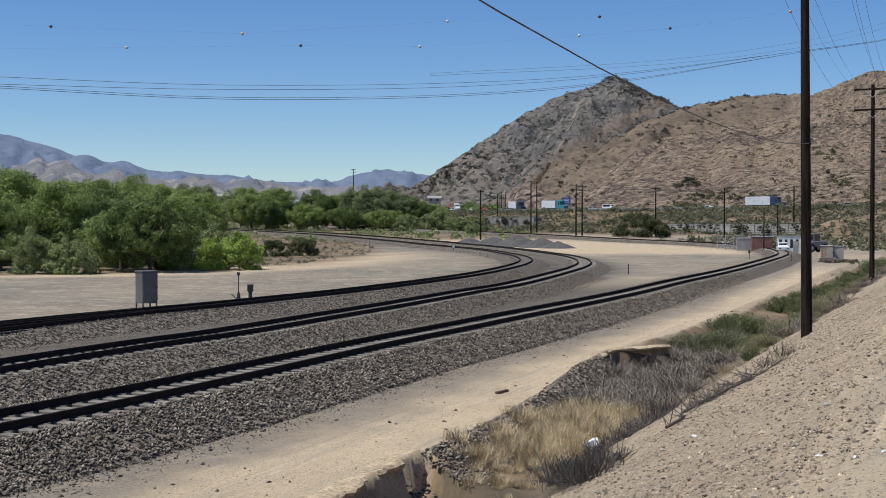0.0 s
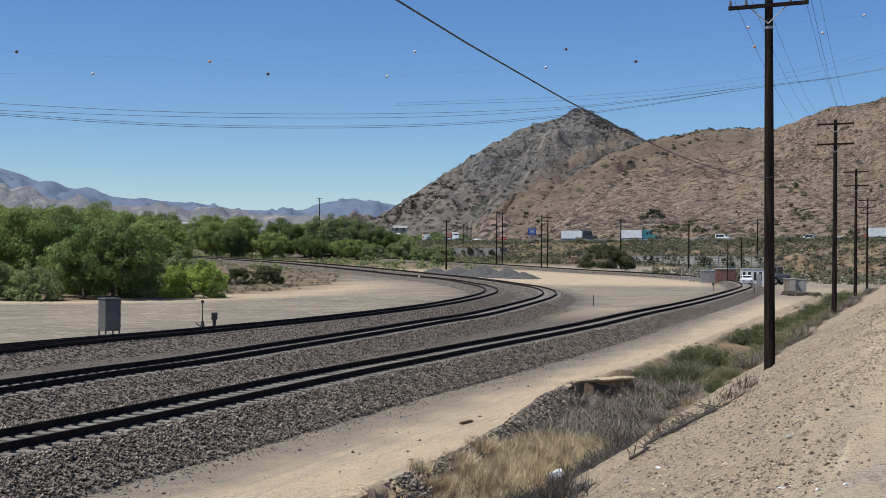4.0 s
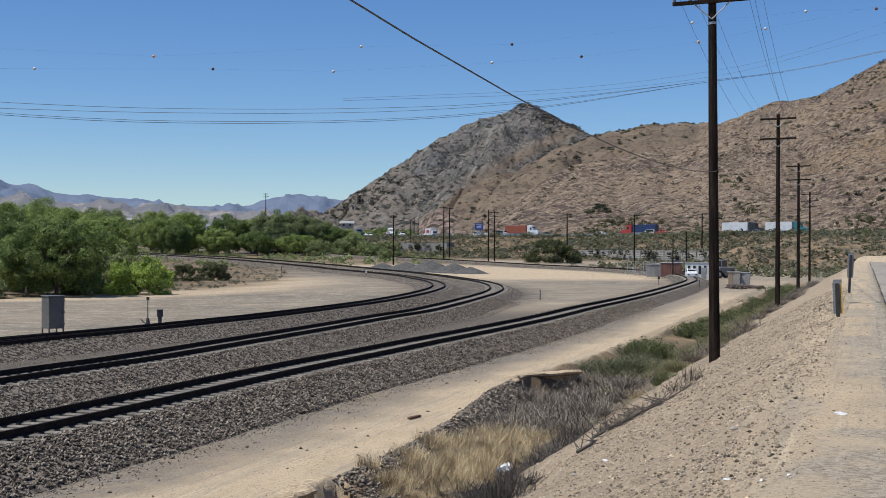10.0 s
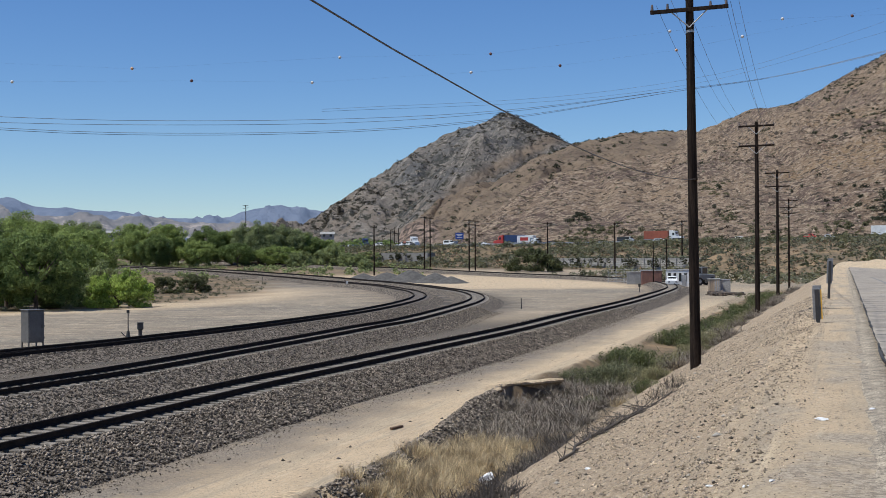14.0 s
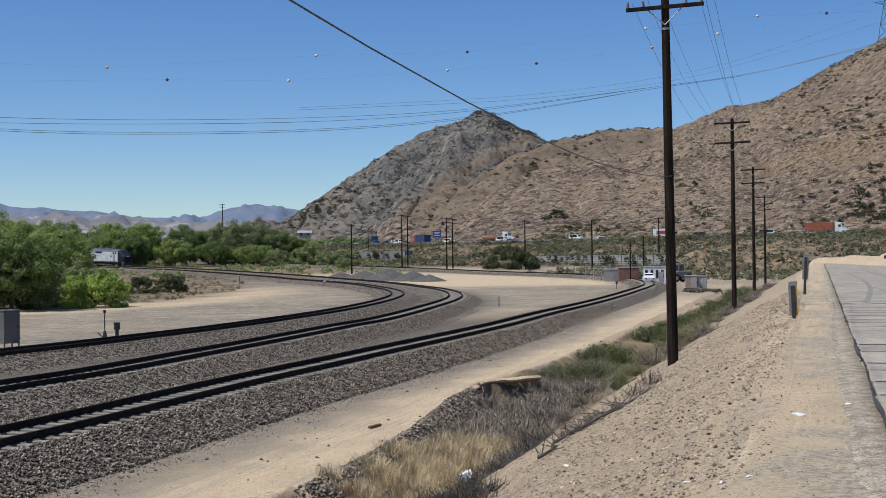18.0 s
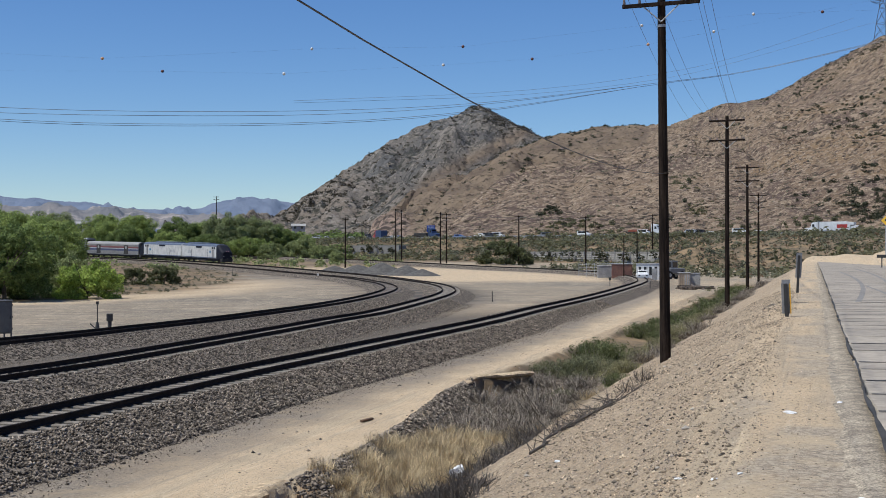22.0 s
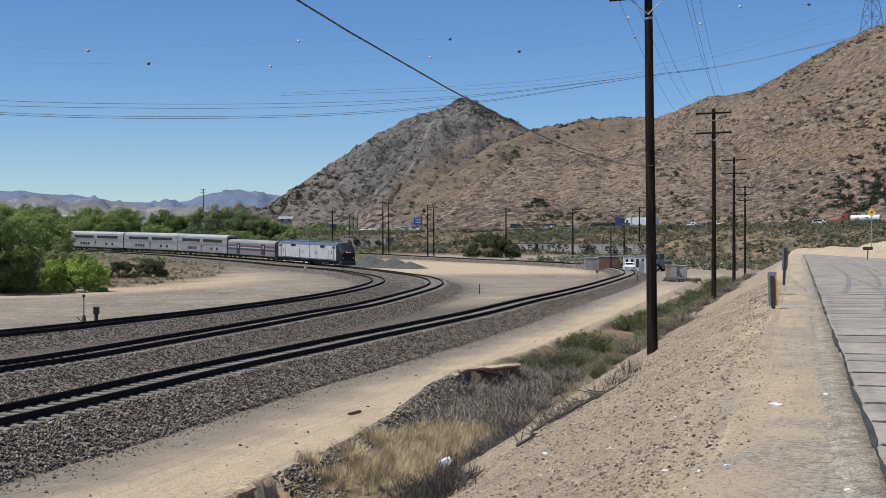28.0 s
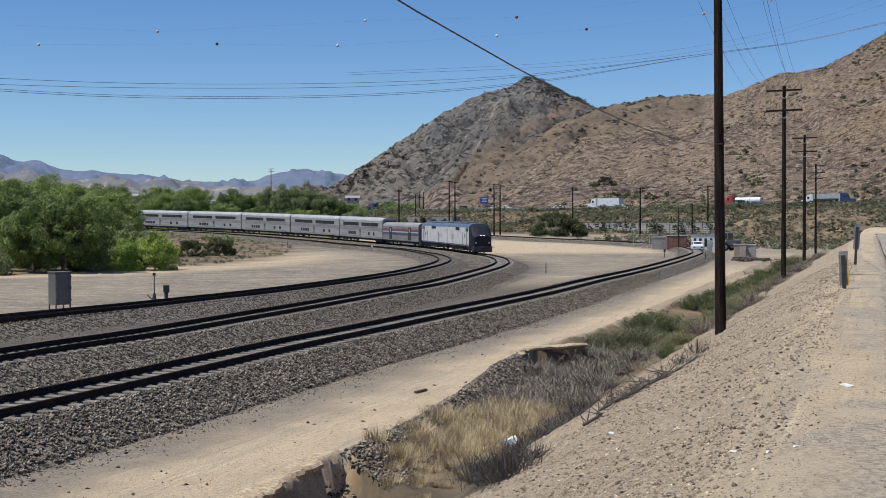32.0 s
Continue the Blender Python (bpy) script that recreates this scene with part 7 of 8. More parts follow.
REDS = mat("stripe_red", (0.20, 0.065, 0.06), (0.17, 0.055, 0.05), 1.0, rough=0.5)
BLUES = mat("stripe_blue", (0.06, 0.075, 0.14), (0.055, 0.065, 0.12), 1.0, rough=0.5)
WHITES = mat("stripe_white", (0.48, 0.48, 0.47), (0.42, 0.42, 0.41), 1.0, rough=0.5)
TEAL = mat("emblem", (0.06, 0.20, 0.32), (0.05, 0.17, 0.28), 1.0, rough=0.5)
LAMPR = glow("headlamp", (1.0, 0.42, 0.5), 3.5)


def loft(name, sections, material):
    """Cross sections (x, list of (y, z)) joined into a closed hull."""
    bm = bmesh.new()
    rings = [[bm.verts.new((x, y, z)) for y, z in ring] for x, ring in sections]
    n = len(rings[0])
    for a, b in zip(rings[:-1], rings[1:]):
        for i in range(n):
            bm.faces.new((a[i], a[(i + 1) % n], b[(i + 1) % n], b[i]))
    bm.faces.new(rings[0][::-1])
    bm.faces.new(rings[-1])
    bmesh.ops.recalc_face_normals(bm, faces=bm.faces[:])
    return bm


def hull(hw, z0, z1, crown, k=1.0):
    """A rail car cross section with rounded roof shoulders."""
    return [(-hw * k, z0), (-hw * k, z1 - crown * 1.5), (-hw * 0.93 * k, z1 - crown * 0.8), (-hw * 0.7 * k, z1 - crown * 0.25), (-hw * 0.35 * k, z1), (hw * 0.35 * k, z1), (hw * 0.7 * k, z1 - crown * 0.25), (hw * 0.93 * k, z1 - crown * 0.8), (hw * k, z1 - crown * 1.5), (hw * k, z0)]


def cap(hw, z1, crown, grow=0.012):
    ring = hull(hw + grow, 0, z1 + grow, crown)[1:-1]
    return ring + [(y * 0.96, z - 0.05) for y, z in reversed(ring)]


def bogie(parent, x, axles=2, span=2.6):
    t = part("truck", box(x - span * 0.72, -1.05, 0.35, x + span * 0.72, 1.05, 0.72, bevel=0.08), UNDER, parent, "dark bogie frame")
    for i in range(axles):
        xx = x + (i - (axles - 1) / 2) * span / max(1, axles - 1)
        for s in (-0.76, 0.76):
            part("wheel", rod((xx, s - 0.07, 0.5), (xx, s + 0.07, 0.5), 0.48, 0.48, 16), UNDER, t)
    return t


WIN_CACHE = {}
DARKWIN = mat('tinted_window', (0.012, 0.012, 0.014), (0.02, 0.02, 0.022), 1.0, rough=0.35, spec=0.25)


def pane(parent, x0, x1, z0, z1, y, name="window", material=None):
    material = material or GLASS
    key = (round(x1 - x0, 2), round(z1 - z0, 2), y > 0, material.name)
    if key not in WIN_CACHE:
        me = bpy.data.meshes.new(name)
        bm = box(-(x1 - x0) / 2, -0.015, -(z1 - z0) / 2, (x1 - x0) / 2, 0.015, (z1 - z0) / 2, bevel=0.01)
        bm.to_mesh(me)
        bm.free()
        me.materials.append(material)
        WIN_CACHE[key] = me
    ob = new(name, WIN_CACHE[key])
    ob.parent = parent
    ob.location = ((x0 + x1) / 2, y, (z0 + z1) / 2)
    return ob


def coach():
    """Two-level stainless passenger car, 25.9 m, centre at the origin, x forward."""
    c = thing("passenger_car")
    L, hw, z0, z1 = 12.95, 1.55, 0.85, 4.9
    part("body", loft("body", [(-L, hull(hw, z0, z1, 0.42)), (L, hull(hw, z0, z1, 0.42))], SILVER), SILVER, c, "fluted stainless steel body")
    part("roof", loft("roof", [(-L + 0.02, cap(hw, z1, 0.42)), (L - 0.02, cap(hw, z1, 0.42))], ROOFG), ROOFG, c, "pale rounded roof")
    part("underframe", box(-L + 0.6, -1.25, 0.45, L - 0.6, 1.25, 0.86, bevel=0.05), UNDER, c)
    for x in (-9.2, 9.2):
        bogie(c, x)
    for s in (-1, 1):
        y = s * (hw + 0.008)
        for zz in (0.95, 1.15, 2.38, 2.52, 2.66, 2.8):
            part("flute", box(-L, y - 0.012, zz, L, y + 0.012, zz + 0.05), SILVERD, c)
        part("stripe", box(-L, y - 0.01, 2.95, L, y + 0.014, 3.05), SILVERD, c, "thin dull stripe")
        for i in range(13):
            x = -9.8 + i * 1.62
            if i in (6,):
                continue
            pane(c, x - 0.77, x + 0.77, 3.2, 3.86, y, material=DARKWIN)
        for x in (-6.8, -5.6, -4.4, -3.2, 5.2, 8.0):
            pane(c, x - 0.46, x + 0.46, 1.42, 2.05, y, material=DARKWIN)
        pane(c, -0.5, 0.45, 0.98, 2.9, y, "door", SILVERD)
        pane(c, -0.28, 0.22, 1.9, 2.5, y * 1.01)
    for s in (-1, 1):
        part("diaphragm", box(s * L - (0.32 if s < 0 else 0), -1.2, 1.0, s * L + (0.32 if s > 0 else 0), 1.2, 4.45, bevel=0.05), UNDER, c, "black gangway diaphragm")
    return c


def baggage_car():
    c = thing("baggage_car")
    L, hw, z0, z1 = 12.4, 1.5, 0.85, 4.1
    part("body", loft("body", [(-L, hull(hw, z0, z1, 0.45)), (L, hull(hw, z0, z1, 0.45))], SILVERD), SILVERD, c, "grey steel baggage car body")
    part("roof", loft("roof", [(-L + 0.02, cap(hw, z1, 0.45)), (L - 0.02, cap(hw, z1, 0.45))], ROOFG), SILVER, c)
    part("underframe", box(-L + 0.5, -1.2, 0.45, L - 0.5, 1.2, 0.86, bevel=0.05), UNDER, c)
    for x in (-9.0, 9.0):
        bogie(c, x)
    for s in (-1, 1):
        y = s * (hw + 0.01)
        part("red_stripe", box(-L, y - 0.012, 2.55, L, y + 0.012, 2.95), REDS, c, "faded red stripe")
        part("white_stripe", box(-L, y - 0.012, 2.32, L, y + 0.012, 2.5), WHITES, c, "white stripe")
        part("blue_stripe", box(-L, y - 0.012, 1.85, L, y + 0.012, 2.27), BLUES, c, "dark blue stripe")
        for zz in (1.0, 1.2, 1.4, 1.6, 3.1, 3.3):
            part("flute", box(-L, y - 0.012, zz, L, y + 0.012, zz + 0.06), SILVER, c)
        for x in (-6.6, 6.6):
            d = part("door", box(x - 1.0, y - 0.02, 1.0, x + 1.0, y + 0.03, 3.3, bevel=0.02), UNDER, c, "dark recessed sliding door")
            pane(d, x - 0.35, x + 0.35, 2.3, 3.0, s * (hw + 0.05), "door_window", SILVER)
    for s in (-1, 1):
        part("diaphragm", box(s * L - (0.3 if s < 0 else 0), -1.0, 1.0, s * L + (0.3 if s > 0 else 0), 1.0, 3.9, bevel=0.05), UNDER, c)
    return c


def locomotive(lead):
    c = thing("locomotive")
    L, hw, z0, z1 = 10.3, 1.5, 1.0, 4.3
    secs = [(-L, hull(hw, z0, z1, 0.4)), (L - 3.1, hull(hw, z0, z1, 0.4)), (L - 2.4, hull(hw, z0, z1 - 0.05, 0.42))]
    part("body", loft("body", secs, LOCO), LOCO, c, "pale silver locomotive body")
    nose = [(L - 2.4, hull(hw, z0, z1 - 0.05, 0.42)), (L - 1.5, hull(hw, z0, z1 - 0.35, 0.4, 0.99)), (L - 0.55, hull(hw, z0, z1 - 1.15, 0.35, 0.96)), (L - 0.1, hull(hw, z0, z1 - 1.5, 0.3, 0.9)), (L + 0.25, hull(hw, z0 + 0.05, z1 - 1.75, 0.25, 0.78))]
    nz = part("nose", loft("nose", nose, NAVY), NAVY, c, "dark navy sloping nose")
    part("roof", loft("roof", [(-L + 0.1, cap(hw, z1, 0.4)), (L - 3.0, cap(hw, z1, 0.4)), (L - 2.42, cap(hw, z1 - 0.03, 0.42))], LOCOROOF), LOCOROOF, c, "blue-grey roof")
    for x, w in ((-6.5, 1.7), (-2.8, 1.9), (1.5, 1.8)):
        part("roof_hatch", box(x - w, -0.85, z1 - 0.05, x + w, 0.85, z1 + 0.22, bevel=0.06), LOCOROOF, c)
    bm = box(-L + 0.3, -1.3, 0.62, L - 1.2, 1.3, 1.02, bevel=0.05)
    part("underframe", bm, UNDER, c)
    part("fuel_tank", box(-2.4, -1.3, 0.3, 2.4, 1.3, 1.0, bevel=0.15), UNDER, c)
    for x in (-6.6, 6.4):
        bogie(c, x, 2, 2.8)
    part("pilot", box(L - 0.9, -1.4, 0.22, L + 0.3, 1.4, 1.05, bevel=0.12), UNDER, c, "black pilot plate")
    part("coupler", box(L + 0.2, -0.18, 0.75, L + 0.65, 0.18, 1.05, bevel=0.05), UNDER, c)
    # windscreen panes follow the slope of the nose
    for s in (-1, 1):
        bm = bmesh.new()
        q = [(L - 1.43, s * 0.1, 3.83), (L - 1.43, s * 1.02, 3.75), (L - 0.58, s * 1.02, 3.02), (L - 0.58, s * 0.1, 3.08)]
        vs4 = [bm.verts.new(v) for v in q]
        f = bm.faces.new(vs4)
        bmesh.ops.solidify(bm, geom=[f], thickness=0.03)
        part("windscreen", bm, DARKWIN, nz)
        y = s * (hw + 0.012)
        for x in (L - 4.35, L - 3.35):
            pane(c, x - 0.38, x + 0.38, 3.1, 3.62, y, material=DARKWIN)
        for x in (-6.6, -5.3):
            part("grille", box(x - 0.55, y - 0.014, 1.9, x + 0.55, y + 0.014, 2.6, bevel=0.01), ROOFG, c, "grey louvred grille")
        part("radiator", box(-2.6, y - 0.05, 3.3, 0.4, y + 0.012, 3.72, bevel=0.01), NAVY, c, "dark blue radiator intake")
        part("sill_stripe", box(-L + 0.1, y - 0.01, 1.05, L - 2.6, y + 0.015, 1.2), BLUES, c)
        part("emblem", box(L - 5.9, y - 0.01, 2.2, L - 5.2, y + 0.014, 2.75, bevel=0.01), TEAL, c)
        part("cab_door", box(L - 4.4, y - 0.01, 1.1, L - 3.75, y + 0.016, 3.0, bevel=0.01), SILVERD, c)
        for x in (-4.9, 3.4):
            part("handrail", rod((x, y * 1.03, 1.2), (x, y * 1.03, 3.0), 0.03), BLACK, c)
    for s in (-0.24, 0.24):
        part("headlight", rod((L - 0.02, s, 2.5), (L + 0.2, s, 2.46), 0.17, 0.17, 10), LAMPR if lead else GLASS, nz)
    for s in (-0.95, 0.95):
        part("ditch_light", rod((L + 0.1, s, 1.55), (L + 0.3, s, 1.55), 0.12, 0.12, 10), METAL, c)
    part("end_door", box(-L - 0.05, -0.4, 1.1, -L + 0.01, 0.4, 3.1, bevel=0.02), UNDER, c)
    return c


TRAIN = []
lead = tagged(locomotive(True), "silver and navy diesel locomotive with lit headlights leading the train", "locomotive", "train")
TRAIN.append((lead, 21.0))
second = tagged(locomotive(False), "silver and navy diesel locomotive coupled back to back behind", "locomotive", "train")
TRAIN.append((second, 21.0))
bag = tagged(baggage_car(), "grey baggage car with red, white and blue stripes", "baggage car", "train")
TRAIN.append((bag, 25.4))
first = tagged(coach(), "two-level stainless steel passenger car of the train", "passenger car", "train")
TRAIN.append((first, 26.5))
for i in range(7):
    TRAIN.append((copy_thing(first, Matrix.Identity(4)), 26.5))

B_S = np.concatenate([[0], np.cumsum(np.linalg.norm(np.diff(TRACK_B, axis=0), axis=1))])


def on_track(s):
    if s > B_S[-1]:
        d = (TRACK_B[-1] - TRACK_B[-12])
        p = TRACK_B[-1] + d / np.linalg.norm(d) * (s - B_S[-1])
    else:
        p = np.array([np.interp(s, B_S, TRACK_B[:, k]) for k in (0, 1)])
    return Vector((p[0], p[1], float(rail_z(p[1]))))


def train_rows():
    out = [[] for _ in TRAIN]
    for i in range(65):
        t = i * 0.5
        s = 0.02952 * t * t - 14.3975 * t + 708.6 + 4.0
        for k, (ob, ln) in enumerate(TRAIN):
            mid = s + ln / 2
            a, b = on_track(mid - 9), on_track(mid + 9)
            d = (a - b).normalized()
            e = math.degrees(math.asin(d.z))
            m = Matrix.Translation((a + b) / 2) @ pose(0, 0, 0, 0, -e, math.degrees(math.atan2(d.y, d.x)))
            out[k].append((t, m @ pose(0, 0, 0, 0, 0, 180) if ob is second else m))
            s += ln
    return out


# ---- highway vehicles ----
PAINTS = {n: mat("paint_" + n, c, tuple(v * 0.85 for v in c), 0.8, rough=0.35, fine=0.04) for n, c in (("white", (0.72, 0.72, 0.71)), ("red", (0.42, 0.05, 0.04)), ("rust", (0.30, 0.09, 0.05)), ("navy", (0.03, 0.05, 0.12)), ("black", (0.03, 0.03, 0.035)), ("silver", (0.40, 0.41, 0.42)), ("teal", (0.05, 0.20, 0.22)), ("grey", (0.15, 0.155, 0.16)), ("yellow", (0.70, 0.42, 0.03)), ("blue", (0.06, 0.14, 0.35)))}
TYRE = mat("tyre", (0.02, 0.02, 0.02), (0.03, 0.03, 0.03), 3.0, rough=0.9)


def wheels(parent, xs, hw, r):
    for x in xs:
        for s in (-1, 1):
            w = part("wheel", rod((x, s * hw - 0.14, r), (x, s * hw + 0.14, r), r, r, 14), TYRE, parent)
            part("rim", rod((x, s * hw - 0.15, r), (x, s * hw + 0.15, r), r * 0.5, r * 0.5, 10), METAL, w)


def semi(cab_c, box_c, tank=False, flat=False):
    c = thing("semi_truck")
    P, Q = PAINTS[cab_c], PAINTS[box_c or cab_c]
    cab = part("cab", loft("cab", [(5.1, [(-1.15, 1.0), (-1.15, 3.9), (1.15, 3.9), (1.15, 1.0)]), (6.9, [(-1.15, 1.0), (-1.1, 3.6), (1.1, 3.6), (1.15, 1.0)]), (7.3, [(-1.1, 1.0), (-1.05, 2.2), (1.05, 2.2), (1.1, 1.0)]), (9.2, [(-0.95, 0.9), (-0.85, 1.9), (0.85, 1.9), (0.95, 0.9)])], P), P, c)
    part("windscreen", box(6.98, -0.95, 2.35, 7.12, 0.95, 3.2, bevel=0.02), GLASS, cab)
    for s in (-1, 1):
        part("side_window", box(6.1, s * 1.13 - 0.03, 2.3, 6.8, s * 1.13 + 0.03, 3.1, bevel=0.02), GLASS, cab)
    part("chassis", box(-3.5, -0.5, 0.75, 9.0, 0.5, 1.1, bevel=0.03), UNDER, c)
    part("bumper", box(9.1, -1.05, 0.4, 9.35, 1.05, 0.9, bevel=0.05), METAL, c)
    wheels(c, (8.0, 4.6, 3.4, -1.7, -2.9), 1.05, 0.52)
    if tank:
        bm = rod((-3.9, 0, 2.15), (4.4, 0, 2.15), 1.1, 1.1, 18)
        part("tank", bm, Q, c, "long white cylindrical tank")
        for x in (-3, -0.5, 2):
            part("tank_band", rod((x - 0.06, 0, 2.15), (x + 0.06, 0, 2.15), 1.13, 1.13, 18), METAL, c)
    elif flat:
        part("flatbed", box(-3.6, -1.28, 1.15, 4.6, 1.28, 1.45, bevel=0.03), UNDER, c)
        part("load", box(-3.0, -1.1, 1.45, 4.0, 1.1, 2.2, bevel=0.15), PAINTS["rust"] if cab_c == "white" else UNDER, c, "low dark load")
    else:
        part("trailer", box(-3.6, -1.28, 1.15, 4.6, 1.28, 3.8, bevel=0.03), Q, c)
        part("trailer_rail", box(-3.62, -1.3, 1.1, 4.62, 1.3, 1.25), METAL, c)
    return c


def box_truck():
    c = thing("box_truck")
    part("cargo_box", box(-3.6, -1.15, 0.95, 1.4, 1.15, 3.3, bevel=0.04), PAINTS["white"], c)
    part("attic", box(1.4, -1.1, 2.4, 2.5, 1.1, 3.3, bevel=0.06), PAINTS["white"], c)
    for s in (-1, 1):
        part("panel", box(-2.4, s * 1.16 - 0.01, 1.6, 0.6, s * 1.16 + 0.01, 2.7), PAINTS["red"], c, "broad red side panel")
    cab = part("cab", box(1.45, -1.0, 0.6, 3.6, 1.0, 2.3, bevel=0.2), PAINTS["white"], c)
    part("windscreen", box(3.0, -0.85, 1.6, 3.62, 0.85, 2.2, bevel=0.05), GLASS, cab)
    wheels(c, (2.8, -2.2), 0.95, 0.42)
    return c


def car(col, kind="car"):
    c = thing({"car": "car", "pickup": "pickup_truck", "van": "van"}[kind])
    P = PAINTS[col]
    h = {"car": 0.0, "pickup": 0.25, "van": 0.3}[kind]
    part("body", box(-2.25, -0.9, 0.35 + h * 0.5, 2.25, 0.9, 0.95 + h, bevel=0.12), P, c)
    x0, x1, zt_ = {"car": (-1.6, 0.9, 1.45), "pickup": (-0.5, 1.0, 1.85), "van": (-2.2, 1.2, 2.15)}[kind]
    cb = part("cabin", loft("cabin", [(x0, [(-0.85, 0.9 + h), (-0.7, zt_ - 0.05), (0.7, zt_ - 0.05), (0.85, 0.9 + h)]), (x0 + 0.5, [(-0.85, 0.9 + h), (-0.7, zt_), (0.7, zt_), (0.85, 0.9 + h)]), (x1 - 0.5, [(-0.85, 0.9 + h), (-0.7, zt_), (0.7, zt_), (0.85, 0.9 + h)]), (x1 + 0.4, [(-0.85, 0.9 + h), (-0.8, 0.95 + h), (0.8, 0.95 + h), (0.85, 0.9 + h)])], P), P, c)
    for s in (-1, 1):
        part("side_window", box(x0 + 0.35, s * 0.78 - 0.04, 1.0 + h, x1 - 0.45, s * 0.78 + 0.04, zt_ - 0.12, bevel=0.02), GLASS, cb)
    part("windscreen", box(x1 - 0.15, -0.65, 1.02 + h, x1 + 0.05, 0.65, zt_ - 0.12, bevel=0.02), GLASS, cb)
    wheels(c, (-1.4, 1.4), 0.8, 0.34)
    for s in (-0.6, 0.6):
        part("headlight", box(2.2, s - 0.15, 0.6 + h, 2.27, s + 0.15, 0.75 + h), GLASS, c)
    return c


H_EXT = np.vstack([HIGHWAY[:1] + (HIGHWAY[:1] - HIGHWAY[1:2]) / 4 * 500, HIGHWAY, HIGHWAY[-1:] + (HIGHWAY[-1:] - HIGHWAY[-2:-1]) / 4 * 600])
H_S = np.concatenate([[0], np.cumsum(np.linalg.norm(np.diff(H_EXT[:, :2], axis=0), axis=1))])


def on_highway(s, lane):
    p = np.array([np.interp(s, H_S, H_EXT[:, k]) for k in range(3)])
    q = np.array([np.interp(s + 3, H_S, H_EXT[:, k]) for k in range(3)])
    d = Vector(q - p).normalized()
    return Vector(p) + Vector((d.y, -d.x, 0)) * lane + Vector((0, 0, 0.06)), d


def bearing_place(az):
    """How far along the highway it lies in that compass direction from the camera."""
    sel = np.arange(2, len(H_EXT) - 1)
    a = np.degrees(np.arctan2(H_EXT[sel, 0], H_EXT[sel, 1]))
    return float(np.interp(-az, -a, H_S[sel]))


def pace(t0, az0, t1, az1):
    return (bearing_place(az0) - bearing_place(az1)) / (t1 - t0)


# kind, colours, seconds, bearing, lane, speed (positive towards the south)
TRAFFIC = [
    ("semi", "teal", "white", 1.0, 6.2, -6, pace(1, 6.2, 11, 19.7)), ("semi", "white", "rust", 6.0, 3.4, -6, pace(6, 3.4, 18, 21.6)), ("semi", "navy", "white", 1.0, 15.2, -6, 12.5),
    ("flat", "white", "", 18.0, 8.0, -6, pace(18, 8.0, 25, 19.9)), ("van", "white", "", 18.0, 11.8, -8.5, pace(18, 11.8, 21, 17.0)), ("box", "red", "white", 11.0, 4.6, -6, pace(11, 4.6, 21, 21.0)),
    ("flat", "navy", "", 25.0, 9.3, -6, pace(25, 9.3, 30, 16.6)), ("semi", "black", "white", 1.0, 4.3, -6, pace(1, 4.3, 6, 10.3)),
    ("semi", "red", "navy", 6.0, 17.3, 5, pace(6, 17.3, 14, 7.5)), ("semi", "white", "white", 21.0, 23.4, 5, pace(21, 23.4, 30, 12.6)), ("tank", "red", "white", 30.0, 20.0, 5, -14.5), ("semi", "white", "silver", 30.0, 23.6, 5, -15.0),
]
crng = random.Random(8)
for k in range(30):
    TRAFFIC.append((crng.choice(("car", "car", "pickup", "van")), crng.choice(("white", "white", "silver", "black", "grey", "red", "blue")), "", crng.uniform(0, 32), crng.uniform(5, 22), crng.choice((-8.5, -8.5, 0.0 - 3)), 13.5))
for k in range(18):
    TRAFFIC.append((crng.choice(("car", "pickup", "van")), crng.choice(("white", "silver", "black", "grey")), "", crng.uniform(0, 32), crng.uniform(5, 22), crng.choice((4, 7.5)), -19.0))
PROTO_V, VEHICLES = {}, []
VWORD = {"box": "box truck", "flat": "semi truck", "semi": "semi truck", "tank": "tanker truck", "car": "car", "pickup": "pickup truck", "van": "van"}
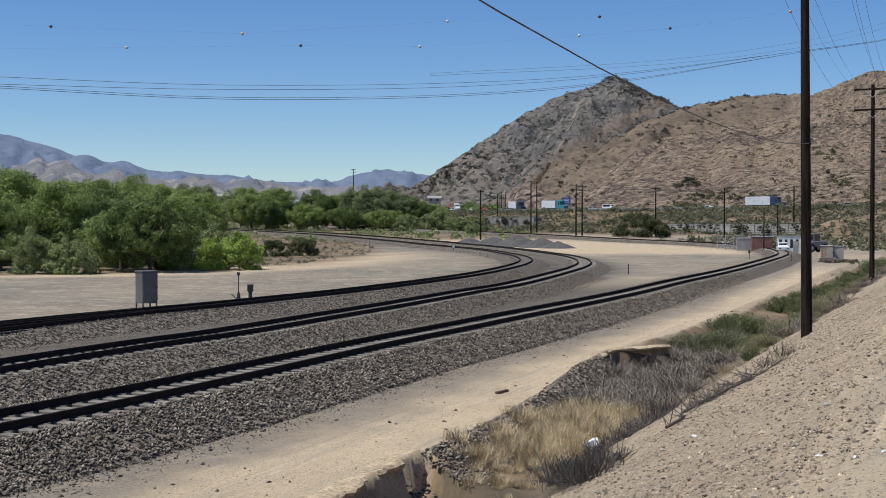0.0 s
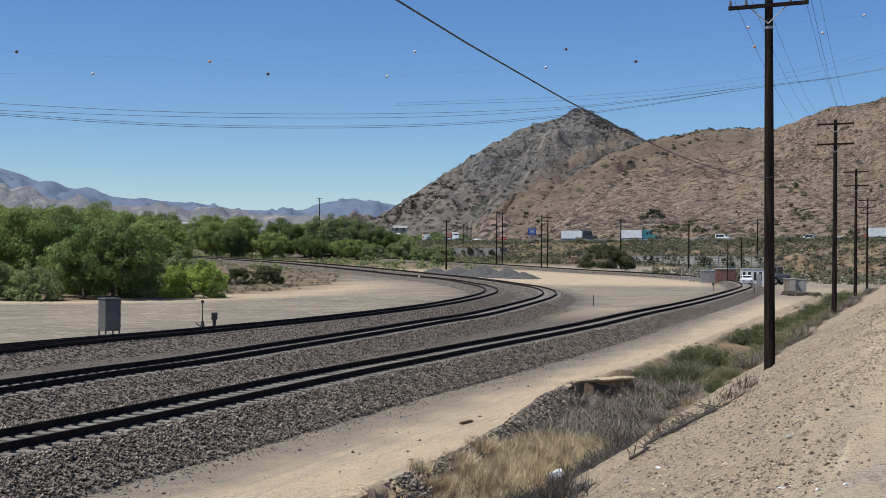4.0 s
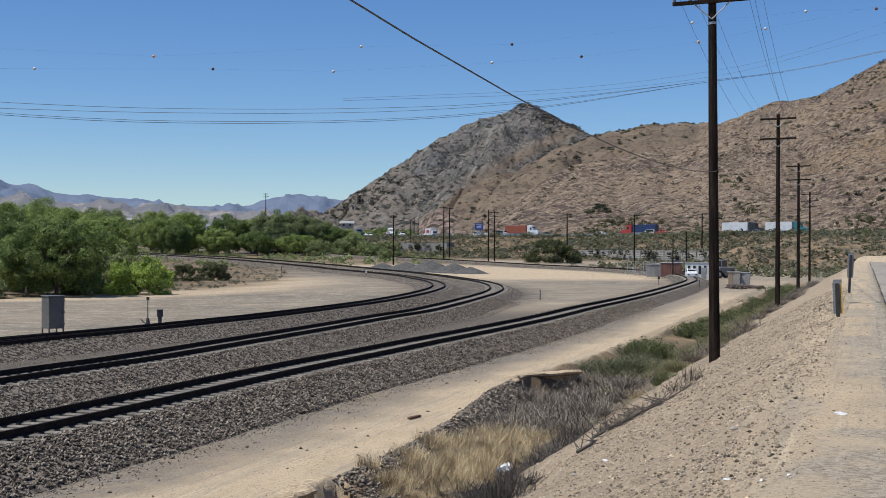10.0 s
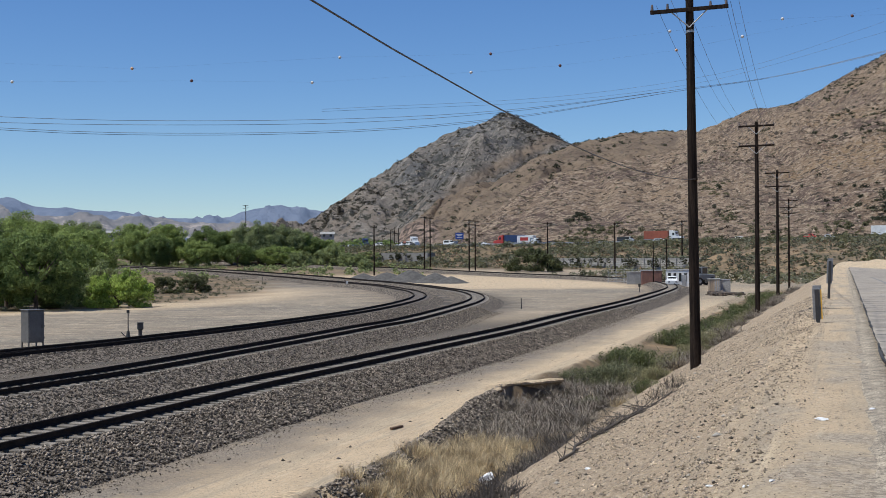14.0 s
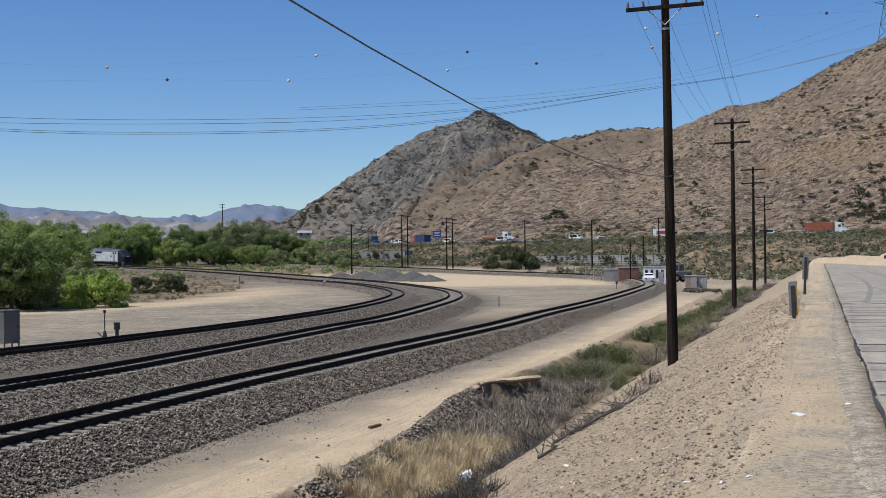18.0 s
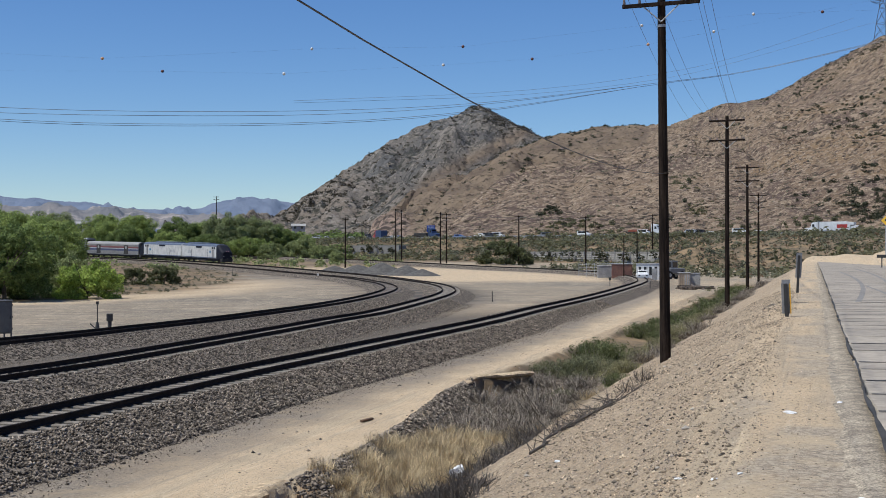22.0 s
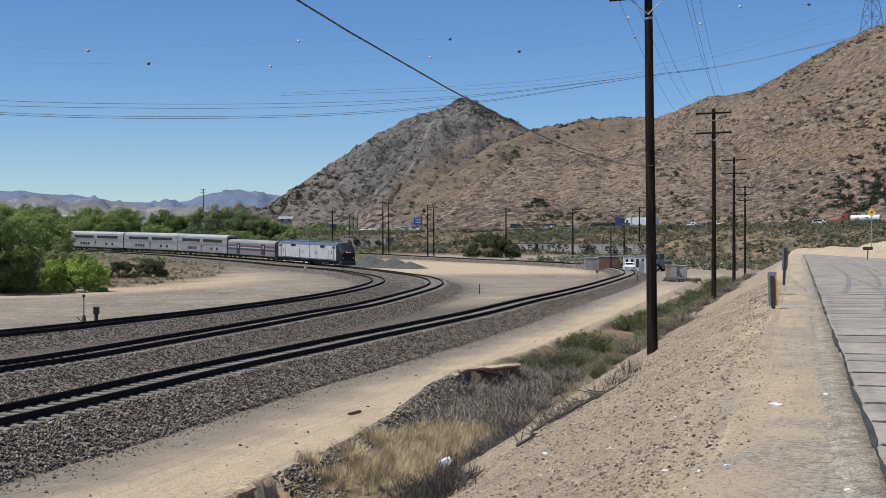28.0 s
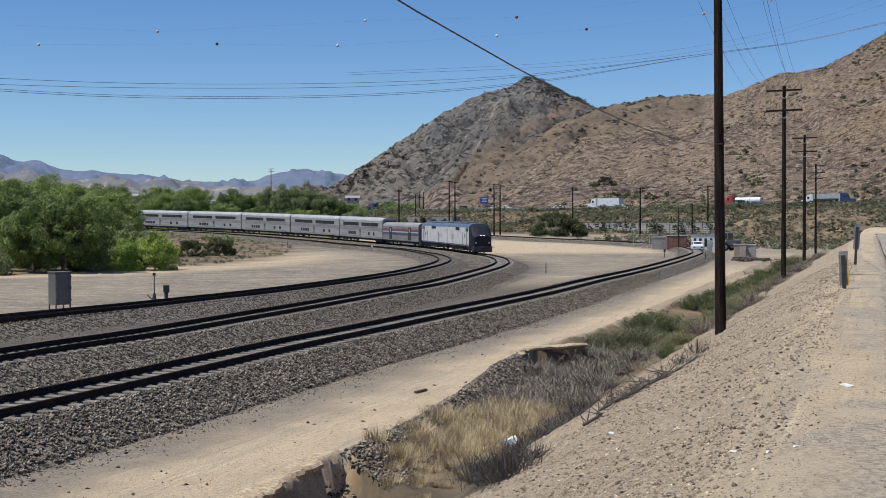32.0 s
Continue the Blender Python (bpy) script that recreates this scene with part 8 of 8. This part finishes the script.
for kind, c1, c2, t0, az, lane, sp in TRAFFIC:
    key = (kind, c1, c2)
    if key not in PROTO_V:
        ob = PROTO_V[key] = semi(c1, c2, kind == "tank", kind == "flat", ) if kind in ("semi", "tank", "flat") else box_truck() if kind == "box" else car(c1, kind)
    else:
        ob = copy_thing(PROTO_V[key], Matrix.Identity(4))
    lab = {"box": "white rental box truck with a broad red panel", "flat": f"{c1} semi tractor pulling a low flatbed on the highway", "semi": f"{c1} semi truck hauling a {c2} trailer on the highway", "tank": f"{c1} semi truck hauling a {c2} tank on the highway"}.get(kind, f"{c1} {VWORD[kind]} driving along the highway")
    tagged(ob, lab, VWORD[kind], "highway traffic")
    VEHICLES.append((ob, t0, bearing_place(az), lane, sp))

# parked vehicles
pk = car("white", "pickup")
pk.matrix_world = pose(55.4, 216.5, float(ground_z(55.4, 216.5)), 0, 0, -100)
tagged(pk, "white pickup truck parked by the railway hut", "pickup truck")


def loader(col, label):
    c = thing("loader")
    P = PAINTS[col]
    part("body", box(-2.0, -0.9, 0.9, 1.2, 0.9, 1.9, bevel=0.1), P, c)
    cb = part("cabin", box(-0.6, -0.7, 1.9, 0.7, 0.7, 3.2, bevel=0.08), P, c)
    part("windscreen", box(0.66, -0.55, 2.1, 0.74, 0.55, 3.0), GLASS, cb)
    for s in (-1, 1):
        part("side_window", box(-0.4, s * 0.7 - 0.03, 2.1, 0.5, s * 0.7 + 0.03, 3.0), GLASS, cb)
        part("arm", rod((0.6, s * 0.6, 1.6), (3.2, s * 0.6, 1.0), 0.13), P, c)
    part("bucket", box(3.0, -1.2, 0.3, 3.8, 1.2, 1.2, bevel=0.1), UNDER, c)
    wheels(c, (-1.3, 1.3), 0.9, 0.7)
    return tagged(c, label, "loader")


ld = loader("grey", "dark wheel loader parked beside the huts")
ld.matrix_world = pose(63.3, 226, float(ground_z(63.3, 226)), 0, 0, 200)

def motions():
    for (ob, _), rows in zip(TRAIN, train_rows()):
        walk(ob, rows)
    for ob, t0, s0, lane, sp in VEHICLES:
        rows = []
        for i in range(33):
            p, d = on_highway(s0 - sp * (i - t0), lane)
            d = -d if sp > 0 else d
            rows.append((float(i), Matrix.Translation(p) @ pose(0, 0, 0, 0, -math.degrees(math.asin(d.z)), math.degrees(math.atan2(d.y, d.x)))))
        walk(ob, rows)


motions()
